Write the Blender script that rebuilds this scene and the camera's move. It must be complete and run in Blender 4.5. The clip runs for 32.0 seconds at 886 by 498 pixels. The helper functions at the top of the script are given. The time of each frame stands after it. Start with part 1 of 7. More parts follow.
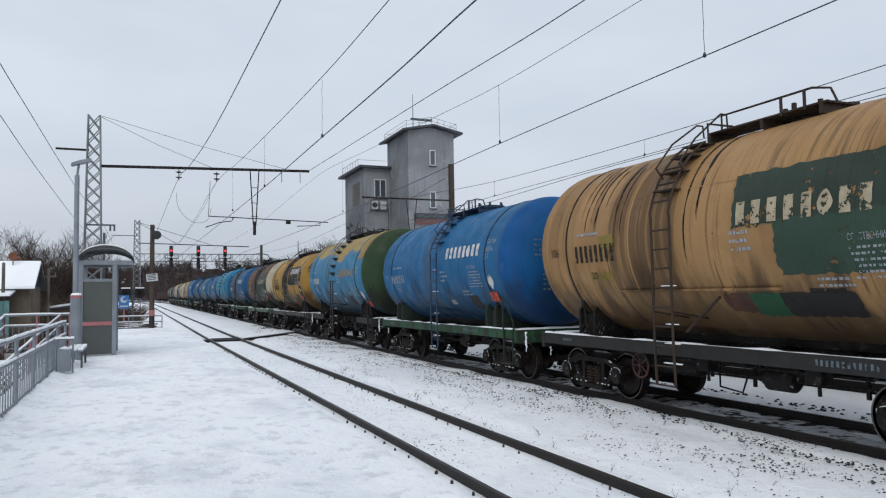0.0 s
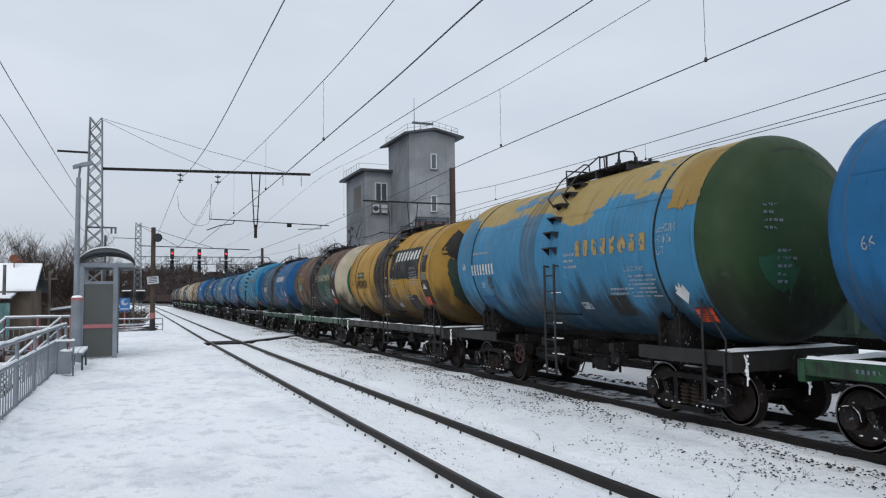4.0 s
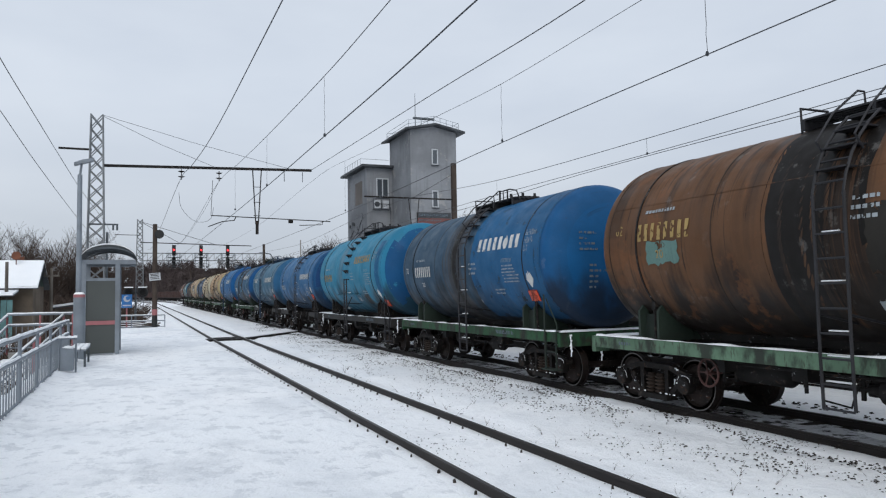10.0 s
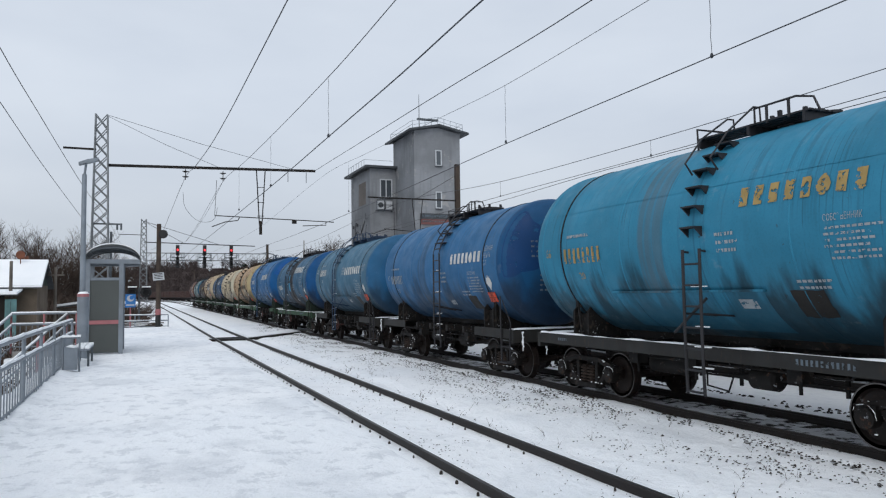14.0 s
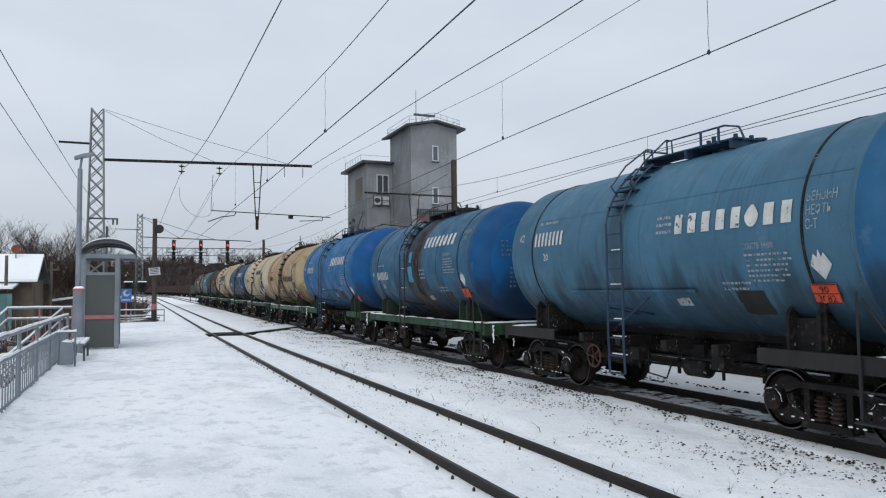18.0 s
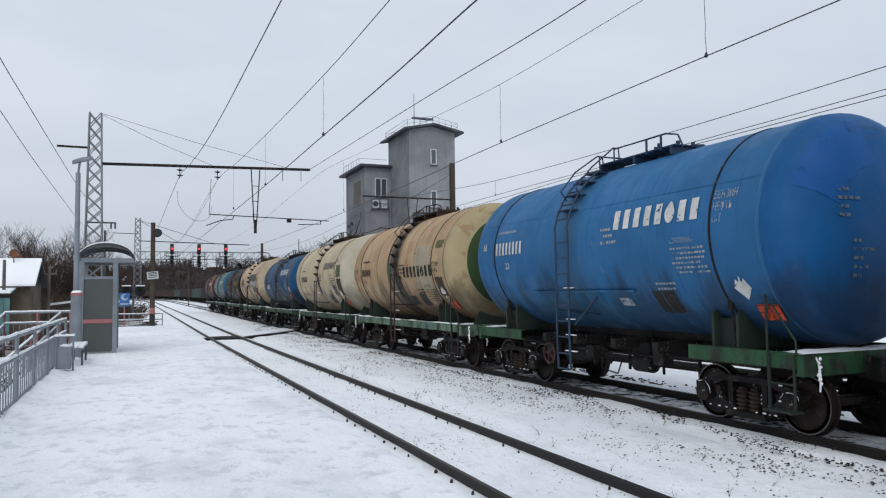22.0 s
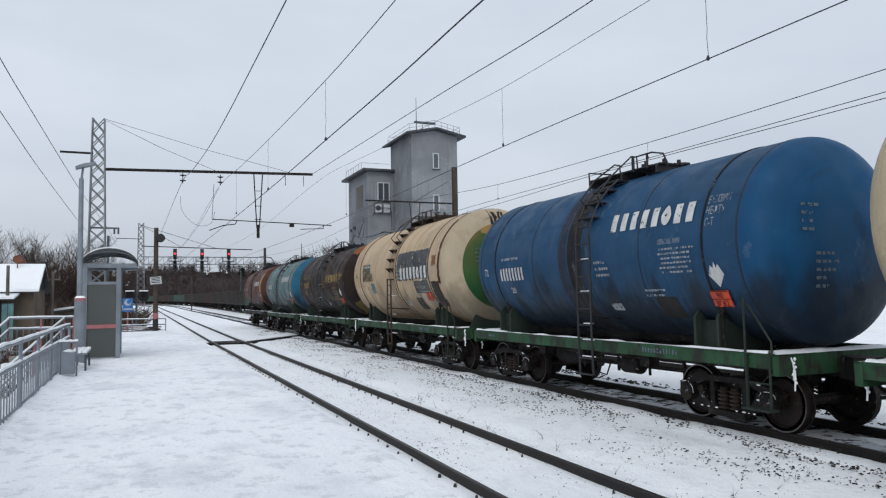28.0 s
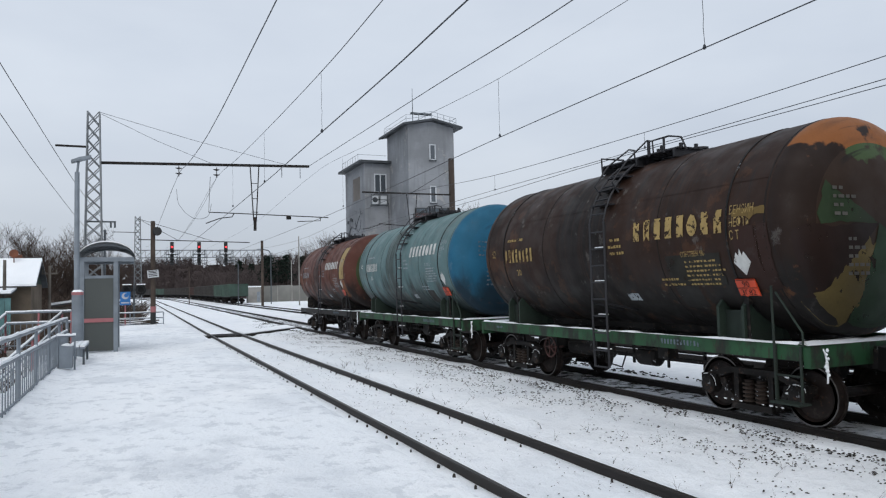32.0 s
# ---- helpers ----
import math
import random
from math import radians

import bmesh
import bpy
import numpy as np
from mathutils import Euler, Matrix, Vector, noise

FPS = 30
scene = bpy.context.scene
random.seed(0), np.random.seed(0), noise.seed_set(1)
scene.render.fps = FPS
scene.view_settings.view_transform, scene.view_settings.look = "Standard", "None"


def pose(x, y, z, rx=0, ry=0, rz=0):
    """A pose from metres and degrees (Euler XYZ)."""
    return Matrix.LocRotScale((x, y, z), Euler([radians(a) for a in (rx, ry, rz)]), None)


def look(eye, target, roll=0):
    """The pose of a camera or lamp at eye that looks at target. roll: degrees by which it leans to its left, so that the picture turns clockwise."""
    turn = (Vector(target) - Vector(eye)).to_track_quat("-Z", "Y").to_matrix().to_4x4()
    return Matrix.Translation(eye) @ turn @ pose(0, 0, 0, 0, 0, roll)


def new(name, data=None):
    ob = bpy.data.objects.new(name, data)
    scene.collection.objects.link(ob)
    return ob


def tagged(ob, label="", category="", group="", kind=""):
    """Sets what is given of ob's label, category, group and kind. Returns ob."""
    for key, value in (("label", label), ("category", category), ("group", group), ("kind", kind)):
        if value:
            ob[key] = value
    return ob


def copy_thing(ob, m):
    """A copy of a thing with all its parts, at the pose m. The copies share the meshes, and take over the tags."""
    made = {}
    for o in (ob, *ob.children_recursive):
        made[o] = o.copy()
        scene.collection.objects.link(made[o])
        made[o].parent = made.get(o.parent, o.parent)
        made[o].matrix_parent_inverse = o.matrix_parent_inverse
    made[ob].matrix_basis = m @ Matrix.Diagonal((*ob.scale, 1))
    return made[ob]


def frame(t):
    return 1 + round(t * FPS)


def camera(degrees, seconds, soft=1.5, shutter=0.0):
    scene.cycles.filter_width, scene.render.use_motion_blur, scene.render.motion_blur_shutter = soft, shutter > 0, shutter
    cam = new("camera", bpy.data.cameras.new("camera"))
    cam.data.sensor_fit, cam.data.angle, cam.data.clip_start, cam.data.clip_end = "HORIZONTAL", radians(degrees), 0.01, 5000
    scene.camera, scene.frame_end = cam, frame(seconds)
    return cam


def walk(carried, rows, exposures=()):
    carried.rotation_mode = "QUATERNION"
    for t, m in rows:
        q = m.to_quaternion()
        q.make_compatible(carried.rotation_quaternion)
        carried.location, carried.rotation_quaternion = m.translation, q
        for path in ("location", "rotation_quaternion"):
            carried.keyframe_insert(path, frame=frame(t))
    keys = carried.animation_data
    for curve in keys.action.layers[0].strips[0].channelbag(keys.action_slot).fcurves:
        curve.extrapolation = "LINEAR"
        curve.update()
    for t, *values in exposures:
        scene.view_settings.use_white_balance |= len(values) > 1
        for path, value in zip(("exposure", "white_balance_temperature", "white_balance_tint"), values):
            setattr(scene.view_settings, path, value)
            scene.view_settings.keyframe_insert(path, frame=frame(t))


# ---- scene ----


# ---------------------------------------------------------------- camera
def aim(yaw, pitch, roll):
    """The camera's pose on the platform: degrees to the right of the line, upwards, and leaning to its right."""
    y, p = radians(yaw), radians(pitch)
    way = Vector((math.sin(y) * math.cos(p), math.cos(y) * math.cos(p), math.sin(p)))
    eye = Vector((0, 0, 2.288))
    return look(eye, eye + way * 10, -roll)


cam = camera(63.36, 32.0, soft=1.2)
walk(cam, [(t, aim(*a)) for t, *a in [
    (0, 23.33, 3.54, 0.99), (0.5, 23.38, 3.5, 0.99), (1, 23.46, 3.54, 1.01), (1.5, 23.53, 3.54, 0.99),
    (2, 23.48, 3.66, 0.95), (2.5, 23.41, 3.84, 0.98), (3, 23.36, 3.89, 0.91), (3.5, 23.3, 3.86, 0.86),
    (5.5, 23.24, 3.76, 0.7), (6, 23.23, 3.7, 0.83), (6.5, 23.28, 3.72, 1.07), (7, 23.23, 3.73, 1.18),
    (7.5, 23.15, 3.5, 1.08), (8, 23.19, 3.39, 1.02), (8.5, 23.18, 3.44, 1.17), (9, 23.21, 3.42, 1.14),
    (9.5, 23.16, 3.48, 1.09), (10, 23.14, 3.47, 1.02), (10.5, 23.16, 3.41, 0.98), (11, 23.1, 3.37, 0.94),
    (11.5, 22.99, 3.39, 0.85), (12, 22.86, 3.36, 0.73), (12.5, 22.76, 3.27, 0.7), (13, 22.76, 3.35, 0.63),
    (13.5, 22.8, 3.53, 0.65), (14, 22.88, 3.56, 0.75), (14.5, 22.96, 3.59, 0.8), (16.5, 22.95, 3.41, 0.72),
    (17, 23.01, 3.33, 0.67), (17.5, 23.09, 3.34, 0.63), (18, 23.15, 3.21, 0.6), (18.5, 23.19, 3.29, 0.59),
    (19, 23.25, 3.39, 0.7), (19.5, 23.35, 3.36, 0.71), (20, 23.41, 3.3, 0.74), (20.5, 23.41, 3.25, 0.71),
    (21, 23.36, 3.28, 0.74), (21.5, 23.3, 3.41, 0.74), (22, 23.28, 3.47, 0.74), (22.5, 23.23, 3.48, 0.86),
    (23, 23.09, 3.52, 0.9), (23.5, 23.02, 3.42, 0.97), (24, 23, 3.29, 1.02), (24.5, 23.02, 3.35, 1.07),
    (25, 23.01, 3.46, 1.03), (25.5, 22.98, 3.54, 0.97), (27.5, 23.1, 3.81, 1.02), (28, 23.07, 3.79, 0.96),
    (28.5, 23.02, 3.69, 0.96), (29, 23.07, 3.55, 0.96), (29.5, 23.15, 3.39, 1.03), (30, 23.16, 3.32, 1.19),
    (30.5, 23.15, 3.24, 1.36), (31, 23.1, 3.21, 1.33), (31.5, 23.16, 3.16, 1.4), (32, 23.27, 3.09, 1.39),
]])

# ---------------------------------------------------------------- light
world = bpy.data.worlds.new("overcast")
scene.world = world
world.use_nodes = True
wn, wl = world.node_tree.nodes, world.node_tree.links
wn.clear()
w_out = wn.new("ShaderNodeOutputWorld")
w_bg = wn.new("ShaderNodeBackground")
w_sky = wn.new("ShaderNodeTexSky")
w_sky.sky_type = "NISHITA"
w_sky.sun_disc = False
w_sky.sun_elevation = radians(24)
w_sky.sun_rotation = radians(200)
w_mix = wn.new("ShaderNodeMix")
w_mix.data_type = "RGBA"
w_mix.inputs[0].default_value = 0.94
w_co = wn.new("ShaderNodeTexCoord")
w_map = wn.new("ShaderNodeMapping")
w_map.inputs["Scale"].default_value = (1.2, 1.2, 3.4)
w_noise = wn.new("ShaderNodeTexNoise")
w_noise.inputs["Scale"].default_value = 1.6
w_noise.inputs["Detail"].default_value = 5
w_noise.inputs["Roughness"].default_value = 0.5
w_ramp = wn.new("ShaderNodeValToRGB")
w_ramp.color_ramp.elements[0].position, w_ramp.color_ramp.elements[0].color = 0.34, (6.1, 6.75, 7.68, 1)
w_ramp.color_ramp.elements[1].position, w_ramp.color_ramp.elements[1].color = 0.68, (7.28, 7.9, 8.68, 1)
wl.new(w_co.outputs["Generated"], w_map.inputs["Vector"])
wl.new(w_map.outputs["Vector"], w_noise.inputs["Vector"])
wl.new(w_noise.outputs["Fac"], w_ramp.inputs["Fac"])
wl.new(w_sky.outputs["Color"], w_mix.inputs[6])
wl.new(w_ramp.outputs["Color"], w_mix.inputs[7])
w_sep = wn.new("ShaderNodeSeparateXYZ")
w_low = wn.new("ShaderNodeMapRange")
w_low.interpolation_type = "SMOOTHSTEP"
w_low.inputs["From Min"].default_value, w_low.inputs["From Max"].default_value = -0.02, 0.3
w_tint = wn.new("ShaderNodeMix")
w_tint.data_type = "RGBA"
w_tint.inputs[6].default_value, w_tint.inputs[7].default_value = (0.81, 0.805, 0.812, 1), (1.015, 1.015, 1.025, 1)
w_mul = wn.new("ShaderNodeMix")
w_mul.data_type, w_mul.blend_type = "RGBA", "MULTIPLY"
w_mul.inputs[0].default_value = 1.0
wl.new(w_co.outputs["Generated"], w_sep.inputs[0])
wl.new(w_sep.outputs[2], w_low.inputs["Value"])
wl.new(w_low.outputs["Result"], w_tint.inputs[0])
wl.new(w_mix.outputs[2], w_mul.inputs[6])
wl.new(w_tint.outputs[2], w_mul.inputs[7])
wl.new(w_mul.outputs[2], w_bg.inputs["Color"])
w_bg.inputs["Strength"].default_value = 0.1
wl.new(w_bg.outputs["Background"], w_out.inputs["Surface"])

sun = new("sun", bpy.data.lights.new("sun", "SUN"))
sun.data.energy = 1.1
sun.data.angle = radians(40)
sun.data.color = (1.0, 0.97, 0.93)
sun.matrix_world = look((-20, -30, 40), (0, 20, 0))
scene.view_settings.exposure = 0.0


# ---------------------------------------------------------------- materials
def lin(h):
    """A linear colour from a hexadecimal display colour."""
    v = [int(h[i:i + 2], 16) / 255 for i in (0, 2, 4)]
    return tuple(c / 12.92 if c <= 0.04045 else ((c + 0.055) / 1.055) ** 2.4 for c in v) + (1.0,)


class Nodes:
    """A short way to wire a material."""

    def __init__(self, name):
        self.mat = bpy.data.materials.new(name)
        self.mat.use_nodes = True
        self.n, self.l = self.mat.node_tree.nodes, self.mat.node_tree.links
        self.bsdf = self.n["Principled BSDF"]
        self.co = self.n.new("ShaderNodeTexCoord").outputs["Object"]

    def put(self, socket, value):
        if hasattr(value, "is_linked"):
            self.l.new(value, socket)
        else:
            socket.default_value = value

    def noise(self, scale, detail=4, rough=0.55, stretch=(1, 1, 1), world=False):
        m = self.n.new("ShaderNodeMapping")
        m.inputs["Scale"].default_value = stretch
        self.l.new(self.n.new("ShaderNodeNewGeometry").outputs["Position"] if world else self.co, m.inputs["Vector"])
        t = self.n.new("ShaderNodeTexNoise")
        t.inputs["Scale"].default_value, t.inputs["Detail"].default_value, t.inputs["Roughness"].default_value = scale, detail, rough
        self.l.new(m.outputs["Vector"], t.inputs["Vector"])
        return t.outputs["Fac"]

    def ramp(self, fac, a, b, lo=0.0, hi=1.0):
        if a > b:
            a, b, lo, hi = b, a, hi, lo
        r = self.n.new("ShaderNodeMapRange")
        r.interpolation_type = "SMOOTHSTEP"
        self.l.new(fac, r.inputs["Value"])
        for k, v in (("From Min", a), ("From Max", b), ("To Min", lo), ("To Max", hi)):
            r.inputs[k].default_value = v
        return r.outputs["Result"]

    def math(self, op, a, b):
        m = self.n.new("ShaderNodeMath")
        m.operation = op
        self.put(m.inputs[0], a), self.put(m.inputs[1], b)
        return m.outputs[0]

    def mix(self, fac, a, b, mode="MIX"):
        m = self.n.new("ShaderNodeMix")
        m.data_type, m.blend_type = "RGBA", mode
        self.put(m.inputs[0], fac), self.put(m.inputs[6], a), self.put(m.inputs[7], b)
        return m.outputs[2]

    def axis(self, k):
        s = self.n.new("ShaderNodeSeparateXYZ")
        self.l.new(self.co, s.inputs[0])
        return s.outputs[k]

    def random(self):
        return self.n.new("ShaderNodeObjectInfo").outputs["Random"]

    def bump(self, height, strength=0.3, distance=0.01):
        b = self.n.new("ShaderNodeBump")
        b.inputs["Strength"].default_value, b.inputs["Distance"].default_value = strength, distance
        self.l.new(height, b.inputs["Height"])
        self.l.new(b.outputs["Normal"], self.bsdf.inputs["Normal"])

    def done(self, color, rough=0.6, metal=0.0, spec=0.5):
        self.put(self.bsdf.inputs["Base Color"], color)
        self.put(self.bsdf.inputs["Roughness"], rough)
        self.bsdf.inputs["Metallic"].default_value = metal
        self.bsdf.inputs["Specular IOR Level"].default_value = spec
        return self.mat


def plain(name, h, rough=0.6, metal=0.0, vary=0.25, scale=6.0, spec=0.5, bump=0.15):
    """A surface of one colour with soft blotches and grain."""
    k = Nodes(name)
    c = lin(h)
    dark = tuple(v * (1 - vary) for v in c[:3]) + (1,)
    lite = tuple(min(1, v * (1 + vary * 0.7)) for v in c[:3]) + (1,)
    big = k.noise(scale * 0.25, 3)
    fine = k.noise(scale * 6, 5)
    col = k.mix(k.ramp(big, 0.3, 0.7), dark, lite)
    col = k.mix(k.ramp(fine, 0.25, 0.8, 0.0, vary), col, dark)
    if bump:
        k.bump(fine, bump, 0.004)
    return k.done(col, rough, metal, spec)


def worn_mark(name, h, gone):
    """Old stencil paint with bits gone."""
    k = Nodes(name)
    c = lin(h)
    col = k.mix(k.ramp(k.noise(4, 4), 0.3, 0.7), tuple(v * 0.75 for v in c[:3]) + (1,), c)
    k.put(k.bsdf.inputs["Alpha"], k.math("SUBTRACT", 1.0, k.ramp(k.noise(9.0, 5, 0.65), 0.66 - gone * 0.2, 0.68 - gone * 0.2)))
    return k.done(col, 0.7, 0.0, 0.2)


def tank_paint(name, h, stain=None, grime=0.5, rust=0.0, second=None, bleed=None, flake=0.0):
    """Weathered wagon paint: fading, run marks down the side, an underside darkened for soot and shade, and a spill
    mark below the hatch.
    """
    k = Nodes(name)
    r, g, b = (v * 0.86 for v in lin(h)[:3])
    if b > 2.3 * g:
        r, g, b = r * 0.8, g * 1.08, b * 0.95
    base = (r, g, b, 1)
    runs = grime * (0.5 if b > g else 1.0)
    fade = tuple(min(1, v * 1.2 + 0.006) for v in base[:3]) + (1,)
    deep = tuple(v * 0.78 for v in base[:3]) + (1,)
    soot_shade = (0.012, 0.011, 0.0105, 1)
    col = k.mix(k.ramp(k.noise(0.45, 3), 0.35, 0.68), deep, base)
    col = k.mix(k.ramp(k.noise(1.6, 4), 0.5, 0.75, 0, 0.5 * grime), col, fade)
    if second:
        high = k.math("ADD", k.noise(0.8, 5, 0.6, stretch=(1, 0.5, 1)), k.ramp(k.axis(2), 3.3, 4.9, -0.22, 0.16))
        col = k.mix(k.ramp(high, 0.52, 0.56), col, lin(second))
    run = k.noise(1.0, 5, 0.62, (0.5, 8.5, 0.2))
    where = k.ramp(k.noise(0.42, 2), 0.42, 0.62)
    col = k.mix(k.math("MULTIPLY", k.ramp(run, 0.52, 0.66, 0, 0.85 * runs), where), col, soot_shade)
    thin = k.math("MULTIPLY", k.ramp(k.noise(1.0, 3, 0.5, (0.35, 24, 0.35)), 0.6, 0.64), k.ramp(k.noise(0.6, 3), 0.48, 0.58))
    col = k.mix(k.math("MULTIPLY", thin, min(1, 1.0 * runs)), col, soot_shade)
    chip = k.math("MULTIPLY", k.ramp(k.noise(7.0, 5, 0.6), 0.68, 0.7), k.ramp(k.noise(0.8, 2), 0.5, 0.6))
    col = k.mix(k.math("MULTIPLY", chip, 0.8 * grime), col, (0.05, 0.03, 0.022, 1))
    # darkens the lower barrel: soot plus form shading put into the colour
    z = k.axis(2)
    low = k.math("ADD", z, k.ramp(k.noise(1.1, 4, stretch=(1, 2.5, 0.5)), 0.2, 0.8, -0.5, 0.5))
    col = k.mix(k.ramp(low, 2.75, 1.9, 0, min(0.93, 1.3 * grime)), col, soot_shade)
    if rust:
        r = k.noise(1.5, 6, 0.65)
        col = k.mix(k.ramp(r, 0.56, 0.62, 0, rust), col, k.mix(k.noise(9, 4), (0.12, 0.042, 0.016, 1), (0.27, 0.11, 0.04, 1)))
    if stain:
        y0, half, strength, tint = stain
        y = k.math("ADD", k.axis(1), k.ramp(k.noise(1.0, 4, 0.6, stretch=(0.3, 3.5, 0.3)), 0.25, 0.75, -0.3, 0.3))
        d = k.math("ABSOLUTE", k.math("SUBTRACT", y, y0), 0.0)
        band = k.ramp(d, half * 1.15, half * 0.8)
        band = k.math("MULTIPLY", band, k.ramp(k.noise(1.0, 5, 0.6, stretch=(0.35, 9, 0.25)), 0.36, 0.52, 0.35 * strength, strength))
        col = k.mix(band, col, lin(tint))
    if bleed:
        tint, share = bleed
        broad = k.ramp(k.noise(1.0, 5, 0.62, stretch=(0.3, 2.4, 0.22)), 0.47, 0.66)
        broad = k.math("MULTIPLY", broad, k.ramp(k.math("ADD", z, k.ramp(k.noise(0.7, 3), 0.2, 0.8, -0.6, 0.6)), 2.6, 4.6, 0.25, 1.0))
        col = k.mix(k.math("MULTIPLY", broad, share), col, lin(tint))
    fine = k.noise(26, 4)
    col = k.mix(k.ramp(fine, 0.45, 0.75, 0, 0.1), col, soot_shade)
    scuff = k.math("MULTIPLY", k.ramp(k.noise(3.2, 6, 0.7), 0.58, 0.68), k.ramp(k.noise(0.5, 2), 0.45, 0.6))
    col = k.mix(k.math("MULTIPLY", scuff, 0.22 * grime), col, (0.35, 0.34, 0.32, 1))
    if flake:
        worn = k.math("MAXIMUM", k.ramp(k.noise(2.6, 6, 0.72), 0.7 - flake * 0.2, 0.715 - flake * 0.2), k.ramp(k.noise(1.0, 6, 0.7, stretch=(0.6, 6, 0.5)), 0.72 - flake * 0.14, 0.74 - flake * 0.14))
        k.put(k.bsdf.inputs["Alpha"], k.math("SUBTRACT", 1.0, worn))
    k.bump(k.noise(0.9, 2), 0.3, 0.05)
    return k.done(col, k.ramp(k.noise(2, 4), 0.3, 0.7, 0.45, 0.7), 0.0, 0.2)


def beam_paint(name, h):
    """Dirty frame paint: sooty blotches, drips and bare rust."""
    k = Nodes(name)
    c = lin(h)
    col = k.mix(k.ramp(k.noise(0.8, 3), 0.35, 0.65), tuple(v * 0.7 for v in c[:3]) + (1,), c)
    col = k.mix(k.ramp(k.noise(1.3, 5, 0.65, (2, 1.4, 0.7)), 0.44, 0.6, 0, 0.88), col, (0.016, 0.015, 0.0135, 1))
    col = k.mix(k.ramp(k.noise(5.0, 5, 0.6, (1, 2.5, 0.6)), 0.58, 0.66, 0, 0.7), col, (0.035, 0.024, 0.018, 1))
    k.bump(k.noise(30, 4), 0.2, 0.004)
    return k.done(col, 0.68, 0.0, 0.35)


def sooty(name, h, frost=0.6, rough=0.72, metal=0.1):
    """Running gear: black grease, brown dust, rust and a spatter of frozen snow."""
    k = Nodes(name)
    c = lin(h)
    col = k.mix(k.ramp(k.noise(2.2, 4), 0.35, 0.65), tuple(v * 0.55 for v in c[:3]) + (1,), tuple(v * 1.25 for v in c[:3]) + (1,))
    col = k.mix(k.ramp(k.noise(5.0, 5, 0.65), 0.56, 0.68, 0, 0.75), col, (0.052, 0.041, 0.034, 1))
    col = k.mix(k.ramp(k.noise(9.0, 4, 0.6), 0.62, 0.68, 0, 0.6), col, (0.075, 0.035, 0.018, 1))
    if frost:
        ice = k.math("MULTIPLY", k.ramp(k.noise(11.0, 5, 0.7), 0.6, 0.66), k.ramp(k.noise(1.7, 3), 0.5, 0.6))
        col = k.mix(k.math("MULTIPLY", ice, frost), col, (0.62, 0.65, 0.69, 1))
    k.bump(k.noise(22, 5), 0.4, 0.008)
    return k.done(col, rough, metal, 0.3)


def stucco(name, h):
    """Painted brickwork, streaked by rain and patched."""
    k = Nodes(name)
    c = lin(h)
    dark = tuple(v * 0.74 for v in c[:3]) + (1,)
    col = k.mix(k.ramp(k.noise(0.35, 4), 0.38, 0.64), dark, c)
    col = k.mix(k.ramp(k.noise(1.0, 5, 0.6, (2.2, 2.2, 0.18)), 0.5, 0.7, 0, 0.55), col, tuple(v * 0.6 for v in c[:3]) + (1,))
    col = k.mix(k.ramp(k.noise(0.9, 5, 0.65), 0.6, 0.66, 0, 0.5), col, (0.36, 0.35, 0.33, 1))
    col = k.mix(k.ramp(k.noise(1.0, 4, 0.5, (1.5, 1.5, 9)), 0.52, 0.62, 0, 0.3), col, dark)
    k.bump(k.noise(3.0, 5, 0.6, (1, 1, 4)), 0.5, 0.03)
    return k.done(col, 0.92, 0.0, 0.15)


def make_snow(name, dirt_relief=0.25, scale=1.0, soil=False):
    k = Nodes(name)
    big = k.noise(0.23 * scale, 4, world=True)
    mid = k.noise(1.1 * scale, 6, 0.65, stretch=(0.8, 0.6, 1), world=True)
    fine = k.noise(24, 5, 0.65, world=True)
    col = k.mix(k.ramp(big, 0.35, 0.65), (0.915, 0.94, 0.965, 1), (0.955, 0.97, 0.985, 1))
    col = k.mix(k.ramp(k.noise(0.42, 4, 0.6, stretch=(1, 0.5, 1), world=True), 0.46, 0.66, 0, dirt_relief * 0.62), col, (0.6, 0.64, 0.7, 1))
    col = k.mix(k.ramp(mid, 0.5, 0.64, 0, dirt_relief * 0.6), col, (0.54, 0.57, 0.61, 1))
    foot = k.noise(5.5 * scale, 6, 0.7, stretch=(0.8, 0.6, 1), world=True)
    # trodden lumps: their faint relief shading is deepened in the colour
    col = k.mix(k.ramp(foot, 0.53, 0.6, 0, dirt_relief * 0.8), col, (0.55, 0.58, 0.62, 1))
    col = k.mix(k.ramp(fine, 0.57, 0.66, 0, dirt_relief * 0.35), col, (0.46, 0.46, 0.47, 1))
    scuff = k.math("MULTIPLY", k.ramp(k.noise(3.1, 5, 0.65, stretch=(1.0, 0.7, 1), world=True), 0.67, 0.74), k.ramp(k.noise(0.5, 2, world=True), 0.45, 0.6))
    col = k.mix(k.math("MULTIPLY", scuff, min(0.7, dirt_relief * 1.2)), col, (0.2, 0.19, 0.185, 1))
    if soil:
        g = k.n.new("ShaderNodeSeparateXYZ")
        k.l.new(k.n.new("ShaderNodeNewGeometry").outputs["Position"], g.inputs[0])
        col = k.mix(k.ramp(k.math("ADD", g.outputs[2], k.ramp(k.noise(0.08, 3, world=True), 0.3, 0.7, -0.3, 0.3)), 1.5, 2.2), col, (0.06, 0.054, 0.052, 1))
    k.bump(k.math("ADD", k.math("ADD", k.math("MULTIPLY", mid, 2.0), k.math("MULTIPLY", foot, 1.5)), k.math("MULTIPLY", fine, 0.4)), 0.75, 0.045)
    return k.done(col, 0.85, 0.0, 0.2)


